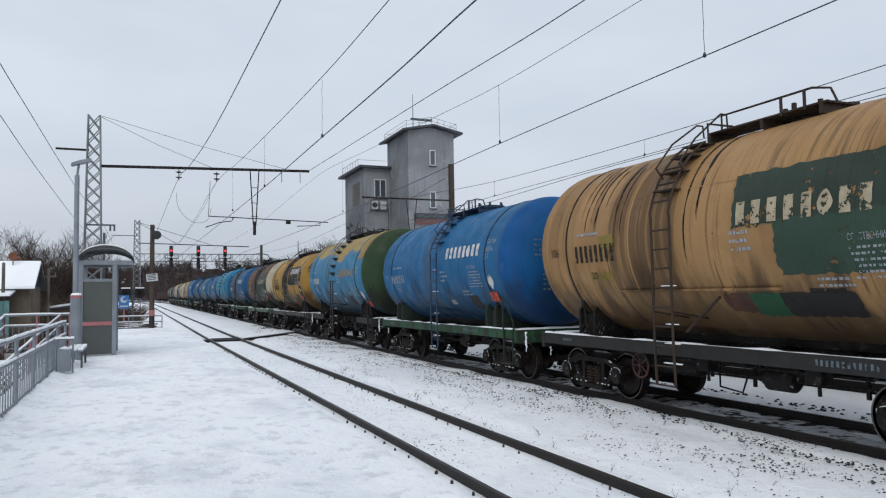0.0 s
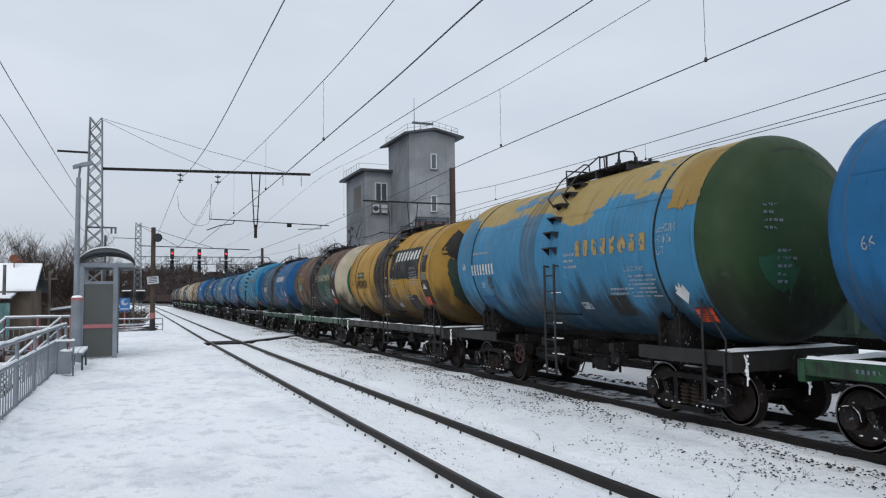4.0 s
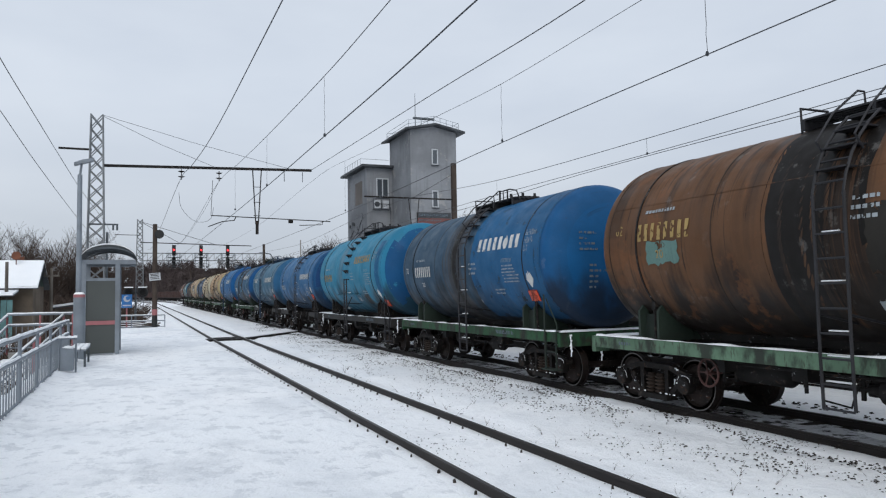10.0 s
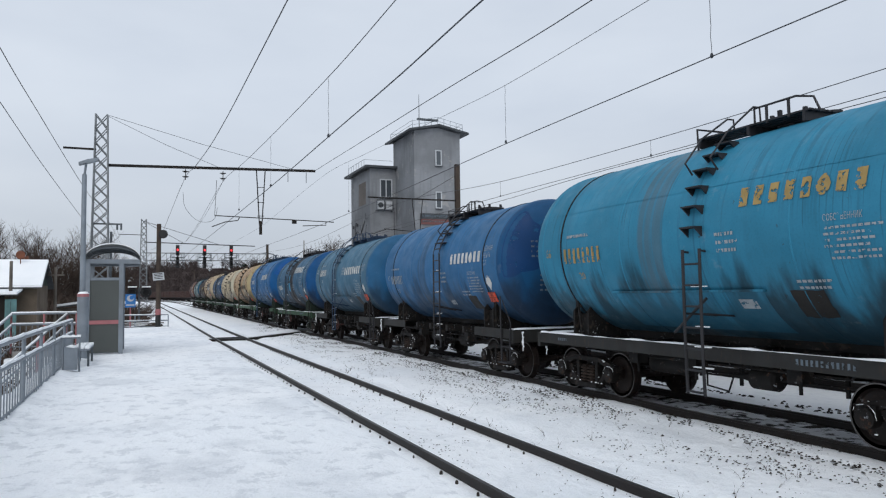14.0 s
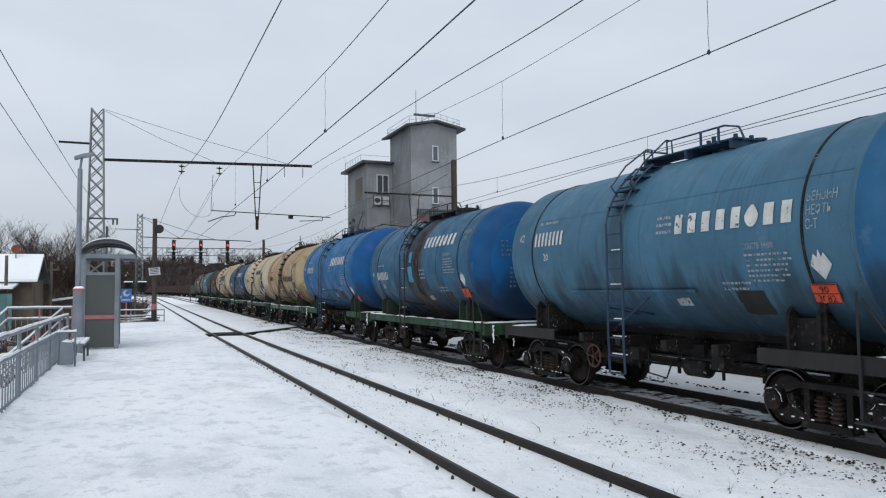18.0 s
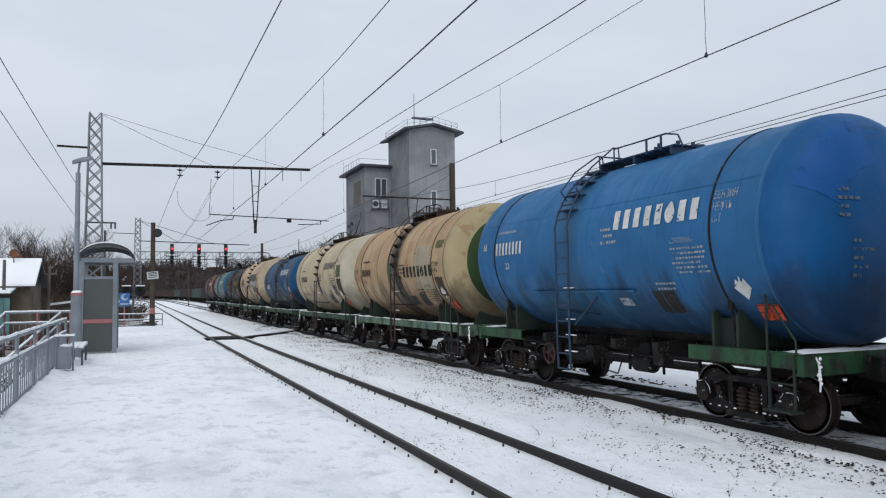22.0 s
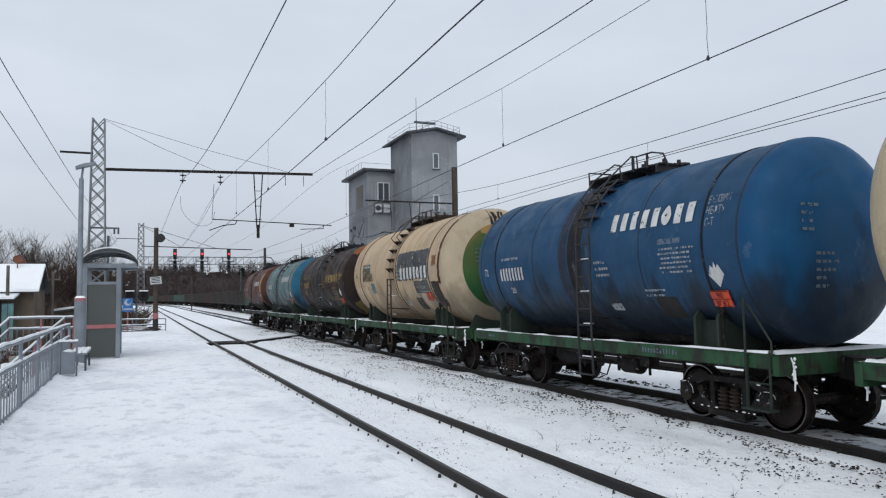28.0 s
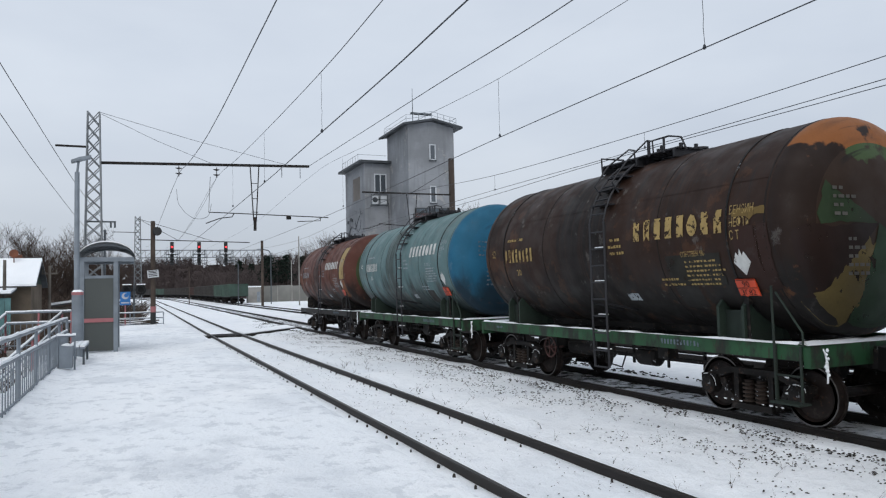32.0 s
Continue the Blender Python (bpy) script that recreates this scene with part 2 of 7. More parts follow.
SNOW = make_snow("snow", 0.16)
SNOW_TROD = make_snow("trodden_snow", 0.54)
SNOW_CAP = make_snow("snow_cap", 0.05)
SNOW_BED = make_snow("snow_between_tracks", 0.22, soil=True)
RAIL = plain("rail_steel", "211b18", 0.65, 0.1, 0.35)
RAIL_HEAD = plain("rail_head_steel", "403b38", 0.4, 0.6, 0.3)
BALLAST = plain("ballast_stone", "3d3936", 0.9, 0, 0.5, 9, 0.2)
TIE = plain("sleeper_dark", "37322e", 0.9, 0, 0.4, 5, 0.2)
SOOT = sooty("sooty_steel", "1a1817", 0.45)
BOGIE = sooty("bogie_cast_steel", "191513", 0.85)
WHEEL = sooty("wheel_steel_brown", "271f1c", 0.25, 0.6, 0.2)
WHEEL_RIM = plain("worn_wheel_rim", "6a6765", 0.35, 0.85, 0.2)
SPRING = sooty("spring_rusty", "3a2f28", 0.8)
GREEN_BEAM = beam_paint("green_frame_paint", "2b5436")
PALE_GREEN_BEAM = beam_paint("pale_green_frame_paint", "64826a")
# frame green darkened for soot and for the shadow below the barrel
SADDLE_GREEN = plain("sooty_shaded_saddle_green", "1d2b22", 0.75, 0, 0.45, 3)
BLACK_BEAM = beam_paint("black_frame_paint", "2a2a29")
GREY_BEAM = beam_paint("grey_frame_paint", "4d4b46")
BLUE_METAL = plain("blue_ladder_paint", "1d3650", 0.6, 0.1, 0.35)
BLACK_METAL = plain("black_ladder_paint", "26262a", 0.6, 0.2, 0.35)
BROWN_METAL = plain("brown_ladder_paint", "36291f", 0.7, 0.2, 0.4)
WHITE_MARK = worn_mark("white_stencil_paint", "d2d2ce", 0.25)
FAINT_MARK = worn_mark("worn_stencil_paint", "66717a", 0.6)
DIM_MARK = worn_mark("faded_stencil_paint", "9fa6aa", 0.55)
BLACK_MARK = worn_mark("black_stencil_paint", "2a2826", 0.35)
YELLOW_MARK = worn_mark("yellow_stencil_paint", "a88f5c", 0.6)
ORANGE = plain("orange_hazard_plate", "c8431f", 0.5, 0, 0.25)
RED_RUST = plain("red_oxide_paint", "4a2f2a", 0.7, 0.1, 0.35)
GALV = plain("grey_painted_steel", "7d858d", 0.55, 0.2, 0.25)
GALV_DARK = plain("dark_grey_steel", "4e5459", 0.6, 0.3, 0.25)
LATTICE = plain("mast_steel", "7b7f82", 0.6, 0.4, 0.25)
PINK = plain("pink_band_paint", "a5686b", 0.6, 0, 0.2)
PANEL = plain("shelter_panel_grey", "484c4a", 0.45, 0, 0.15, 2)
STUCCO = stucco("grey_plaster", "888b8f")
STUCCO_STAIN = plain("stained_plaster", "6f6a66", 0.9, 0, 0.2, 2, 0.2)
ROOF_EDGE = plain("dark_roof_sheet", "42464a", 0.6, 0.3, 0.25)
PVC = plain("white_window_frame", "b4b8bc", 0.5, 0, 0.08)
GLASS = Nodes("window_glass").done((0.05, 0.06, 0.07, 1), 0.08, 0.0, 0.9)
WIRE = plain("wire_metal", "3e4146", 0.5, 0.5, 0.2)
CERAMIC = plain("insulator_glaze", "2c2524", 0.3, 0, 0.2)
WOOD_GREY = plain("weathered_wood", "66615b", 0.9, 0, 0.35, 4, 0.2)
WOOD_POLE = plain("tarred_wooden_pole", "4d443e", 0.9, 0, 0.35, 4, 0.2)
CONCRETE = plain("concrete", "8e8c88", 0.9, 0, 0.2, 2, 0.2)
BARK = plain("bark", "352d28", 0.95, 0, 0.35, 5, 0.1)
TWIG = plain("twigs", "4a403a", 0.95, 0, 0.4, 3, 0.1)
# paler and greyer than the near twigs: distance haze put into the colour
TWIG_FAR = plain("hazed_far_twigs", "504847", 0.95, 0, 0.35, 0.3, 0.1, 0)
PINE = plain("pine_needles", "26302a", 0.95, 0, 0.4, 1.5, 0.1, 0)
SIGNAL_BLACK = plain("signal_black", "1b1c1e", 0.6, 0, 0.2)
BLUE_SIGN = plain("blue_sign", "2a6fb0", 0.5, 0, 0.1)
BRICK_BAND = plain("red_sign_board", "6c4643", 0.7, 0, 0.2)
HOUSE_WALL = plain("old_board_wall", "6d6256", 0.9, 0, 0.35, 2, 0.2)
TEAL_DOOR = plain("pale_teal_boards", "5a7f80", 0.8, 0, 0.25)
SHED = plain("grey_fence_slab", "7d7d79", 0.9, 0, 0.2, 1, 0.2)
RED_LAMP = Nodes("red_signal_lamp").done((0.6, 0.02, 0.02, 1), 0.4)
RED_LAMP.node_tree.nodes["Principled BSDF"].inputs["Emission Color"].default_value = (1, 0.05, 0.06, 1)
RED_LAMP.node_tree.nodes["Principled BSDF"].inputs["Emission Strength"].default_value = 2.0


# ---------------------------------------------------------------- mesh tools
def box(bm, x0, x1, y0, y1, z0, z1):
    v = [bm.verts.new(p) for p in ((x0, y0, z0), (x1, y0, z0), (x1, y1, z0), (x0, y1, z0), (x0, y0, z1), (x1, y0, z1), (x1, y1, z1), (x0, y1, z1))]
    for f in ((3, 2, 1, 0), (4, 5, 6, 7), (0, 1, 5, 4), (1, 2, 6, 5), (2, 3, 7, 6), (3, 0, 4, 7)):
        bm.faces.new([v[i] for i in f])


def prism(bm, poly, x0, x1, axis=0):
    """A polygon of (a, b) pairs pushed along an axis; for axis 0 they are y, z; for 1: x, z; for 2: x, y."""
    def at(a, b, c):
        return ((c, a, b), (a, c, b), (a, b, c))[axis]
    lo = [bm.verts.new(at(a, b, x0)) for a, b in poly]
    hi = [bm.verts.new(at(a, b, x1)) for a, b in poly]
    n = len(poly)
    bm.faces.new(lo), bm.faces.new(hi[::-1])
    for i in range(n):
        bm.faces.new((lo[i], hi[i], hi[(i + 1) % n], lo[(i + 1) % n]))


def bar(bm, a, b, r, seg=6, r2=None):
    """A round bar from a to b."""
    a, b = Vector(a), Vector(b)
    q = (b - a).to_track_quat("Z", "Y")
    rings = []
    for p, rr in ((a, r), (b, r if r2 is None else r2)):
        rings.append([bm.verts.new(p + q @ Vector((rr * math.cos(2 * math.pi * i / seg), rr * math.sin(2 * math.pi * i / seg), 0))) for i in range(seg)])
    for i in range(seg):
        j = (i + 1) % seg
        bm.faces.new((rings[0][i], rings[0][j], rings[1][j], rings[1][i]))
    bm.faces.new(rings[0][::-1]), bm.faces.new(rings[1])


def pipe(bm, pts, r, seg=6):
    """A round bar bent along points, in one piece."""
    pts = [Vector(p) for p in pts]
    way = [(b - a).normalized() for a, b in zip(pts, pts[1:])]
    q = way[0].to_track_quat("Z", "Y")
    rings, last = [], way[0]
    for i, p in enumerate(pts):
        d = way[0] if i == 0 else way[-1] if i == len(pts) - 1 else (way[i - 1] + way[i]).normalized()
        q = last.rotation_difference(d) @ q
        last = d
        rings.append([bm.verts.new(p + q @ Vector((r * math.cos(2 * math.pi * k / seg), r * math.sin(2 * math.pi * k / seg), 0))) for k in range(seg)])
    for a, b in zip(rings, rings[1:]):
        for k in range(seg):
            bm.faces.new((a[k], a[(k + 1) % seg], b[(k + 1) % seg], b[k]))
    bm.faces.new(rings[0][::-1]), bm.faces.new(rings[-1])


def spin(bm, rings, seg, center=(0, 0, 0), axis=1, cap=True):
    """A turned body: rings of (distance along the axis, radius)."""
    cx, cy, cz = center
    rows = []
    for d, r in rings:
        row = []
        for i in range(seg):
            a = 2 * math.pi * i / seg
            u, v = r * math.cos(a), r * math.sin(a)
            row.append(bm.verts.new(((cx + d, cy + u, cz + v), (cx + u, cy + d, cz + v), (cx + u, cy + v, cz + d))[axis]))
        rows.append(row)
    for ra, rb in zip(rows, rows[1:]):
        for i in range(seg):
            j = (i + 1) % seg
            bm.faces.new((ra[i], ra[j], rb[j], rb[i]))
    if cap:
        bm.faces.new(rows[0][::-1]), bm.faces.new(rows[-1])


def mesh_of(name, bm, *mats, smooth=False, bevel=0.0):
    if bevel:
        bmesh.ops.bevel(bm, geom=[e for e in bm.edges if e.calc_face_angle(0) > 0.6], offset=bevel, segments=1, affect="EDGES", clamp_overlap=True)
    bmesh.ops.recalc_face_normals(bm, faces=bm.faces)
    me = bpy.data.meshes.new(name)
    bm.to_mesh(me)
    bm.free()
    for m in mats:
        me.materials.append(m)
    if smooth:
        me.polygons.foreach_set("use_smooth", [True] * len(me.polygons))
        me.set_sharp_from_angle(angle=radians(35))
    return me


def part(name, bm, material, parent, label="", smooth=False, bevel=0.0):
    ob = new(name, mesh_of(name, bm, material, smooth=smooth, bevel=bevel))
    ob.parent = parent
    return tagged(ob, label)


MESHES = {}
SIZE = ""


def shared(key, name, build, material, smooth=False, bevel=0.0):
    """The mesh under that key and material, built once."""
    k = (key, material.name, SIZE)
    if k not in MESHES:
        bm = bmesh.new()
        build(bm)
        MESHES[k] = mesh_of(name, bm, material, smooth=smooth, bevel=bevel)
    return MESHES[k]


def piece(name, me, parent, m=None, label=""):
    ob = new(name, me)
    ob.parent = parent
    if m is not None:
        ob.matrix_basis = m
    return tagged(ob, label)


def thing(name, label, category, group="", kind="", m=None):
    ob = tagged(new(name), label, category, group, kind)
    ob.empty_display_size = 0.2
    if m is not None:
        ob.matrix_basis = m
    return ob


def solid(name, bm, material, label, category, group="", kind="", smooth=False, bevel=0.0, m=None):
    ob = tagged(new(name, mesh_of(name, bm, material, smooth=smooth, bevel=bevel)), label, category, group, kind)
    if m is not None:
        ob.matrix_basis = m
    return ob


def grade(y):
    """The height of the line at y: level beside the platform, rising gently beyond it."""
    return 0.004 * max(0.0, y - 45)


def line_x(x, y):
    """Where a track that passes the platform at x lies at y: straight, then bending to the left."""
    return x - max(0.0, y - 220) ** 2 / 1200


T1, T2, T3 = 4.66, 10.5, 16.85


# ---------------------------------------------------------------- ground, platform, tracks
def hill(x, y):
    """The height of the land: a flat line, a lower garden side, a wooded rise beyond the bend."""
    z = -0.17 + grade(y) if x > -2.2 else -0.17 - 0.45 * min(1, (-2.2 - x) / 4) + grade(y)
    away = max(0.0, min(1.0, (x - line_x(T3, y) - 14) / 60)) * max(0.0, min(1.0, (y - 200) / 130))
    left = max(0.0, min(1.0, (line_x(T3, y) - 38 - x) / 40)) * max(0.0, min(1.0, (y - 110) / 80))
    z += 10.0 * left * left * (3 - 2 * left)
    return z + (8.5 + 0.03 * max(0, min(y, 520) - 250)) * away * away * (3 - 2 * away)


def ground_sheet():
    def steps(edges):
        out = []
        for (a, b, s) in edges:
            n = max(1, round((b - a) / s))
            out += [a + (b - a) * i / n for i in range(n)]
        return out + [edges[-1][1]]
    xs = steps([(-3000, -400, 650), (-400, -60, 40), (-60, -6, 6), (-6, 3, 0.75), (3, 12, 0.18), (12, 24, 0.6), (24, 80, 6), (80, 400, 40), (400, 3000, 650)])
    ys = steps([(-3000, -300, 900), (-300, -20, 40), (-20, 3, 1.5), (3, 22, 0.18), (22, 60, 0.5), (60, 140, 3), (140, 520, 20), (520, 3000, 500)])
    verts = []
    for y in ys:
        for x in xs:
            z = hill(x, y)
            if 2.5 < x < 24 and 0 < y < 140:
                calm = 0.35 if abs(x - T1) < 1.35 else 1.0
                z += calm * (0.035 * noise.noise((x * 1.1, y * 0.7, 0)) + 0.014 * noise.noise((x * 4.2, y * 3.1, 2)))
                for c in (T1, T2, T3):
                    d = abs(x - c)
                    if d < 1.6:
                        z += 0.03 if d < 0.6 else -0.02
                if abs(x - T1) < 1.35:
                    z += 0.06 if abs(x - T1) > 0.6 else 0.025
                if 0.84 < abs(x - T2) < 1.7:
                    z += 0.095
                if 6.4 < x < 8.7:
                    z += 0.03
            verts.append((x, y, z))
    n = len(xs)
    faces = [(j * n + i, j * n + i + 1, (j + 1) * n + i + 1, (j + 1) * n + i) for j in range(len(ys) - 1) for i in range(n - 1)]
    me = bpy.data.meshes.new("ground")
    me.from_pydata(verts, [], faces)
    me.materials.append(SNOW_BED)
    me.polygons.foreach_set("use_smooth", [True] * len(me.polygons))
    return tagged(new("ground", me), "snow-covered ground along the railway line", "ground", kind="structure")


ground = ground_sheet()

PLAT = 0.69


def platform_sheet():
    """The platform's snowy top, a slightly uneven slab with a broken front edge, ramping down at its far end."""
    bm = bmesh.new()
    xs = [-2.0 + 0.24 * i for i in range(17)] + [2.28, 2.44]
    ys = [-14 + 1.0 * i for i in range(15)] + [1 + 0.25 * i for i in range(1, 120)] + [31.25 + 0.8 * i for i in range(1, 32)]
    rows = []
    for y in ys:
        drop = max(0.0, (y - 42.0) * 0.05)
        row = []
        for x in xs:
            edge = 0.02 * noise.noise((y * 2.2, 4, 0)) if x > 2.3 else 0
            z = PLAT - min(drop, 0.62) + 0.02 * noise.noise((x * 0.9, y * 0.6, 5)) + 0.009 * noise.noise((x * 3.3, y * 2.7, 9))
            if x < -1.3:
                z += 0.05 + 0.06 * noise.noise((y * 1.3, x * 2, 8))
            row.append(bm.verts.new((x + edge, y, z - (0.03 if x > 2.4 else 0))))
        rows.append(row)
    for a, b in zip(rows, rows[1:]):
        for i in range(len(xs) - 1):
            bm.faces.new((a[i], a[i + 1], b[i + 1], b[i]))
    foot = [(bm.verts.new((r[-1].co.x, r[-1].co.y, -0.3)), bm.verts.new((r[0].co.x, r[0].co.y, -0.9))) for r in rows]
    for k in range(len(rows) - 1):
        bm.faces.new((rows[k][-1], foot[k][0], foot[k + 1][0], rows[k + 1][-1]))
        bm.faces.new((rows[k][0], rows[k + 1][0], foot[k + 1][1], foot[k][1]))
    return solid("platform", bm, SNOW_TROD, "station platform under trodden grey-white snow", "platform", kind="structure", smooth=True)


platform = platform_sheet()


def rail_line(x, parent, y0=-60, y1=420):
    """One rail: foot, web and head, following the line; the running top is brighter."""
    prof = [(-0.07, -0.17), (0.07, -0.17), (0.07, -0.155), (0.012, -0.14), (0.012, -0.045), (0.037, -0.035), (0.037, -0.004), (0.028, 0.0), (-0.028, 0.0), (-0.037, -0.004), (-0.037, -0.035), (-0.012, -0.045), (-0.012, -0.14), (-0.07, -0.155)]
    ys = [y0, 0, 45] + [45 + 12.5 * i for i in range(1, int((y1 - 45) / 12.5) + 1)]
    bm = bmesh.new()
    rows = [[bm.verts.new((line_x(x, y) + a, y, grade(y) + b)) for a, b in prof] for y in ys]
    n = len(prof)
    for p, q in zip(rows, rows[1:]):
        for i in range(n):
            f = bm.faces.new((p[i], p[(i + 1) % n], q[(i + 1) % n], q[i]))
            f.material_index = 1 if i == 7 else 0
    ob = new("rail", mesh_of("rail", bm, RAIL, RAIL_HEAD))
    ob.parent = parent
    return ob


for n_, (c_, what_) in enumerate(((T1, "platform track, rails above the snow"), (T2, "second track on dark ballast and sleepers"), (T3, "third track, half hidden in snow")), 1):
    track = thing(f"track_{n_}", what_, "railway track", kind="structure")
    rail_line(c_ - 0.795, track), rail_line(c_ + 0.795, track)
    if n_ == 2:
        def tie(bm):
            prism(bm, [(-0.12, 0), (0.12, 0), (0.09, 0.09), (-0.09, 0.09)], -1.3, 1.3, 0)
        for k_ in range(110):
            y_ = 2.0 + 0.56 * k_
            piece("sleeper", shared("tie", "sleeper", tie, TIE), track, pose(c_ + random.uniform(-0.03, 0.03), y_, -0.225 + grade(y_)))


def clips(c, y0, y1):
    """Dark fastenings beside both rails of a track."""
    bm = bmesh.new()
    y = y0
    while y < y1:
        for s in (-1, 1):
            for d in (-0.12, 0.12):
                if random.random() < 0.6:
                    x = c + 0.795 * s + d + random.uniform(-0.015, 0.015)
                    r = random.uniform(0.013, 0.024)
                    yy = y + random.uniform(-0.04, 0.04)
                    spin(bm, [(-0.18, r * 1.3), (-0.1, r), (-0.085, r * 0.5)], 6, (x, yy, 0), 2)
        y += 0.545
    return solid("rail_fastenings", bm, BALLAST, "dark rail fastenings poking through snow", "fastening", kind="stuff")


clips(T1, 2.5, 34)


def stones(n, x0, x1, y0, y1, small, big, z, bunch=0.0):
    """Loose ballast stones lying in the snow."""
    verts, faces = [], []
    base = [(-0.5, -0.4, 0), (0.5, -0.45, 0), (0.45, 0.5, 0), (-0.4, 0.45, 0), (-0.25, -0.2, 0.5), (0.3, -0.25, 0.42), (0.2, 0.25, 0.55)]
    tri = [(0, 1, 5, 4), (1, 2, 6, 5), (2, 3, 4, 6), (3, 0, 4), (4, 5, 6)]
    made = 0
    while made < n:
        y = y0 + (y1 - y0) * random.random() ** 1.7
        x = random.uniform(x0, x1)
        if bunch and noise.noise((x * 1.1, y * 0.5, 3)) < random.uniform(-0.35, bunch):
            continue
        s, a = random.uniform(small, big) * (1 + y / 140), random.uniform(0, 6.28)
        k = len(verts)
        for p in base:
            px, py = p[0] * s * random.uniform(0.8, 1.5), p[1] * s
            verts.append((x + px * math.cos(a) - py * math.sin(a), y + px * math.sin(a) + py * math.cos(a), z + hill(x, y) + 0.17 + p[2] * s * 0.8))
        faces += [tuple(k + i for i in f) for f in tri]
        made += 1
    me = bpy.data.meshes.new("ballast_stones")
    me.from_pydata(verts, [], faces)
    me.materials.append(BALLAST)
    return tagged(new("ballast_stones", me), "dark ballast stones showing through thin snow", "stones", kind="stuff")


stones(4400, 8.7, 9.66, 3, 60, 0.016, 0.042, -0.1, -0.05)
stones(2300, 7.6, 8.9, 3, 55, 0.013, 0.034, -0.135, 0.05)
stones(900, 6.5, 7.9, 3, 45, 0.011, 0.028, -0.135, 0.25)
stones(3000, 9.85, 11.15, 3, 46, 0.03, 0.08, -0.175, 0.1)
stones(1800, 11.4, 12.8, 3, 46, 0.03, 0.08, -0.13, 0.3)
stones(220, 5.5, 6.3, 3, 25, 0.012, 0.03, -0.18, 0.4)
stones(150, 3.0, 3.8, 3, 25, 0.012, 0.03, -0.18, 0.4)
stones(420, 4.0, 5.4, 3, 30, 0.01, 0.022, -0.1, 0.5)


def bed():
    """The second track's dark ballast bed between and beside the rails."""
    bm = bmesh.new()
    rows = []
    for k in range(420):
        y = -20 + 1.0 * k if k < 22 else 2 + 0.35 * (k - 22)
        row = []
        for x, z in ((T2 - 0.73, -0.15), (T2 - 0.4, -0.128), (T2, -0.125), (T2 + 0.4, -0.128), (T2 + 0.73, -0.15)):
            row.append(bm.verts.new((x + 0.05 * noise.noise((x, y * 1.3, 0)), y, z + grade(y) + 0.03 * noise.noise((x * 3, y * 2, 1)))))
        rows.append(row)
    for a, b in zip(rows, rows[1:]):
        for i in range(4):
            bm.faces.new((a[i], a[i + 1], b[i + 1], b[i]))
    return bm


BED = Nodes("ballast_bed_snowy")
bed_n = BED.noise(3.5, 6, 0.7, world=True)
BED.bump(BED.noise(18, 5, world=True), 0.8, 0.03)
BED.done(BED.mix(BED.ramp(bed_n, 0.42, 0.54), (0.035, 0.032, 0.03, 1), (0.7, 0.72, 0.75, 1)), 0.9, 0, 0.2)
solid("ballast_bed", bed(), BED.mat, "dark ballast bed with patches of snow", "ballast", kind="structure", smooth=True)

# the foot crossing: dark timber deck between the rails, an edged path to the next track
crossing = thing("foot_crossing", "dark timber foot crossing over the rails, snow beside it", "crossing", kind="structure")
for k_ in range(5):
    bm = bmesh.new()
    box(bm, T1 - 0.7, T1 + 0.7, 0, 0.3, -0.12, -0.02)
    part("plank", bm, SOOT, crossing, bevel=0.01).matrix_basis = pose(0, 40.6 + 0.42 * k_, 0)
bm = bmesh.new()
box(bm, 2.7, T1 - 0.88, 40.6, 41.6, -0.14, -0.02)
part("plank", bm, SOOT, crossing, bevel=0.01)
bm = bmesh.new()
prism(bm, [(5.6, 41.1), (9.6, 46.35), (9.6, 46.6), (5.6, 41.35)], -0.2, -0.03, 2)
part("path_edge", bm, SOOT, crossing, "black rubber edge of the path", bevel=0.01)
bm = bmesh.new()
prism(bm, [(5.6, 41.38), (9.6, 46.62), (9.6, 50.5), (5.6, 44.0)], -0.2, 0.0, 2)
part("path", bm, SNOW, crossing, "snowed-over path between the tracks")


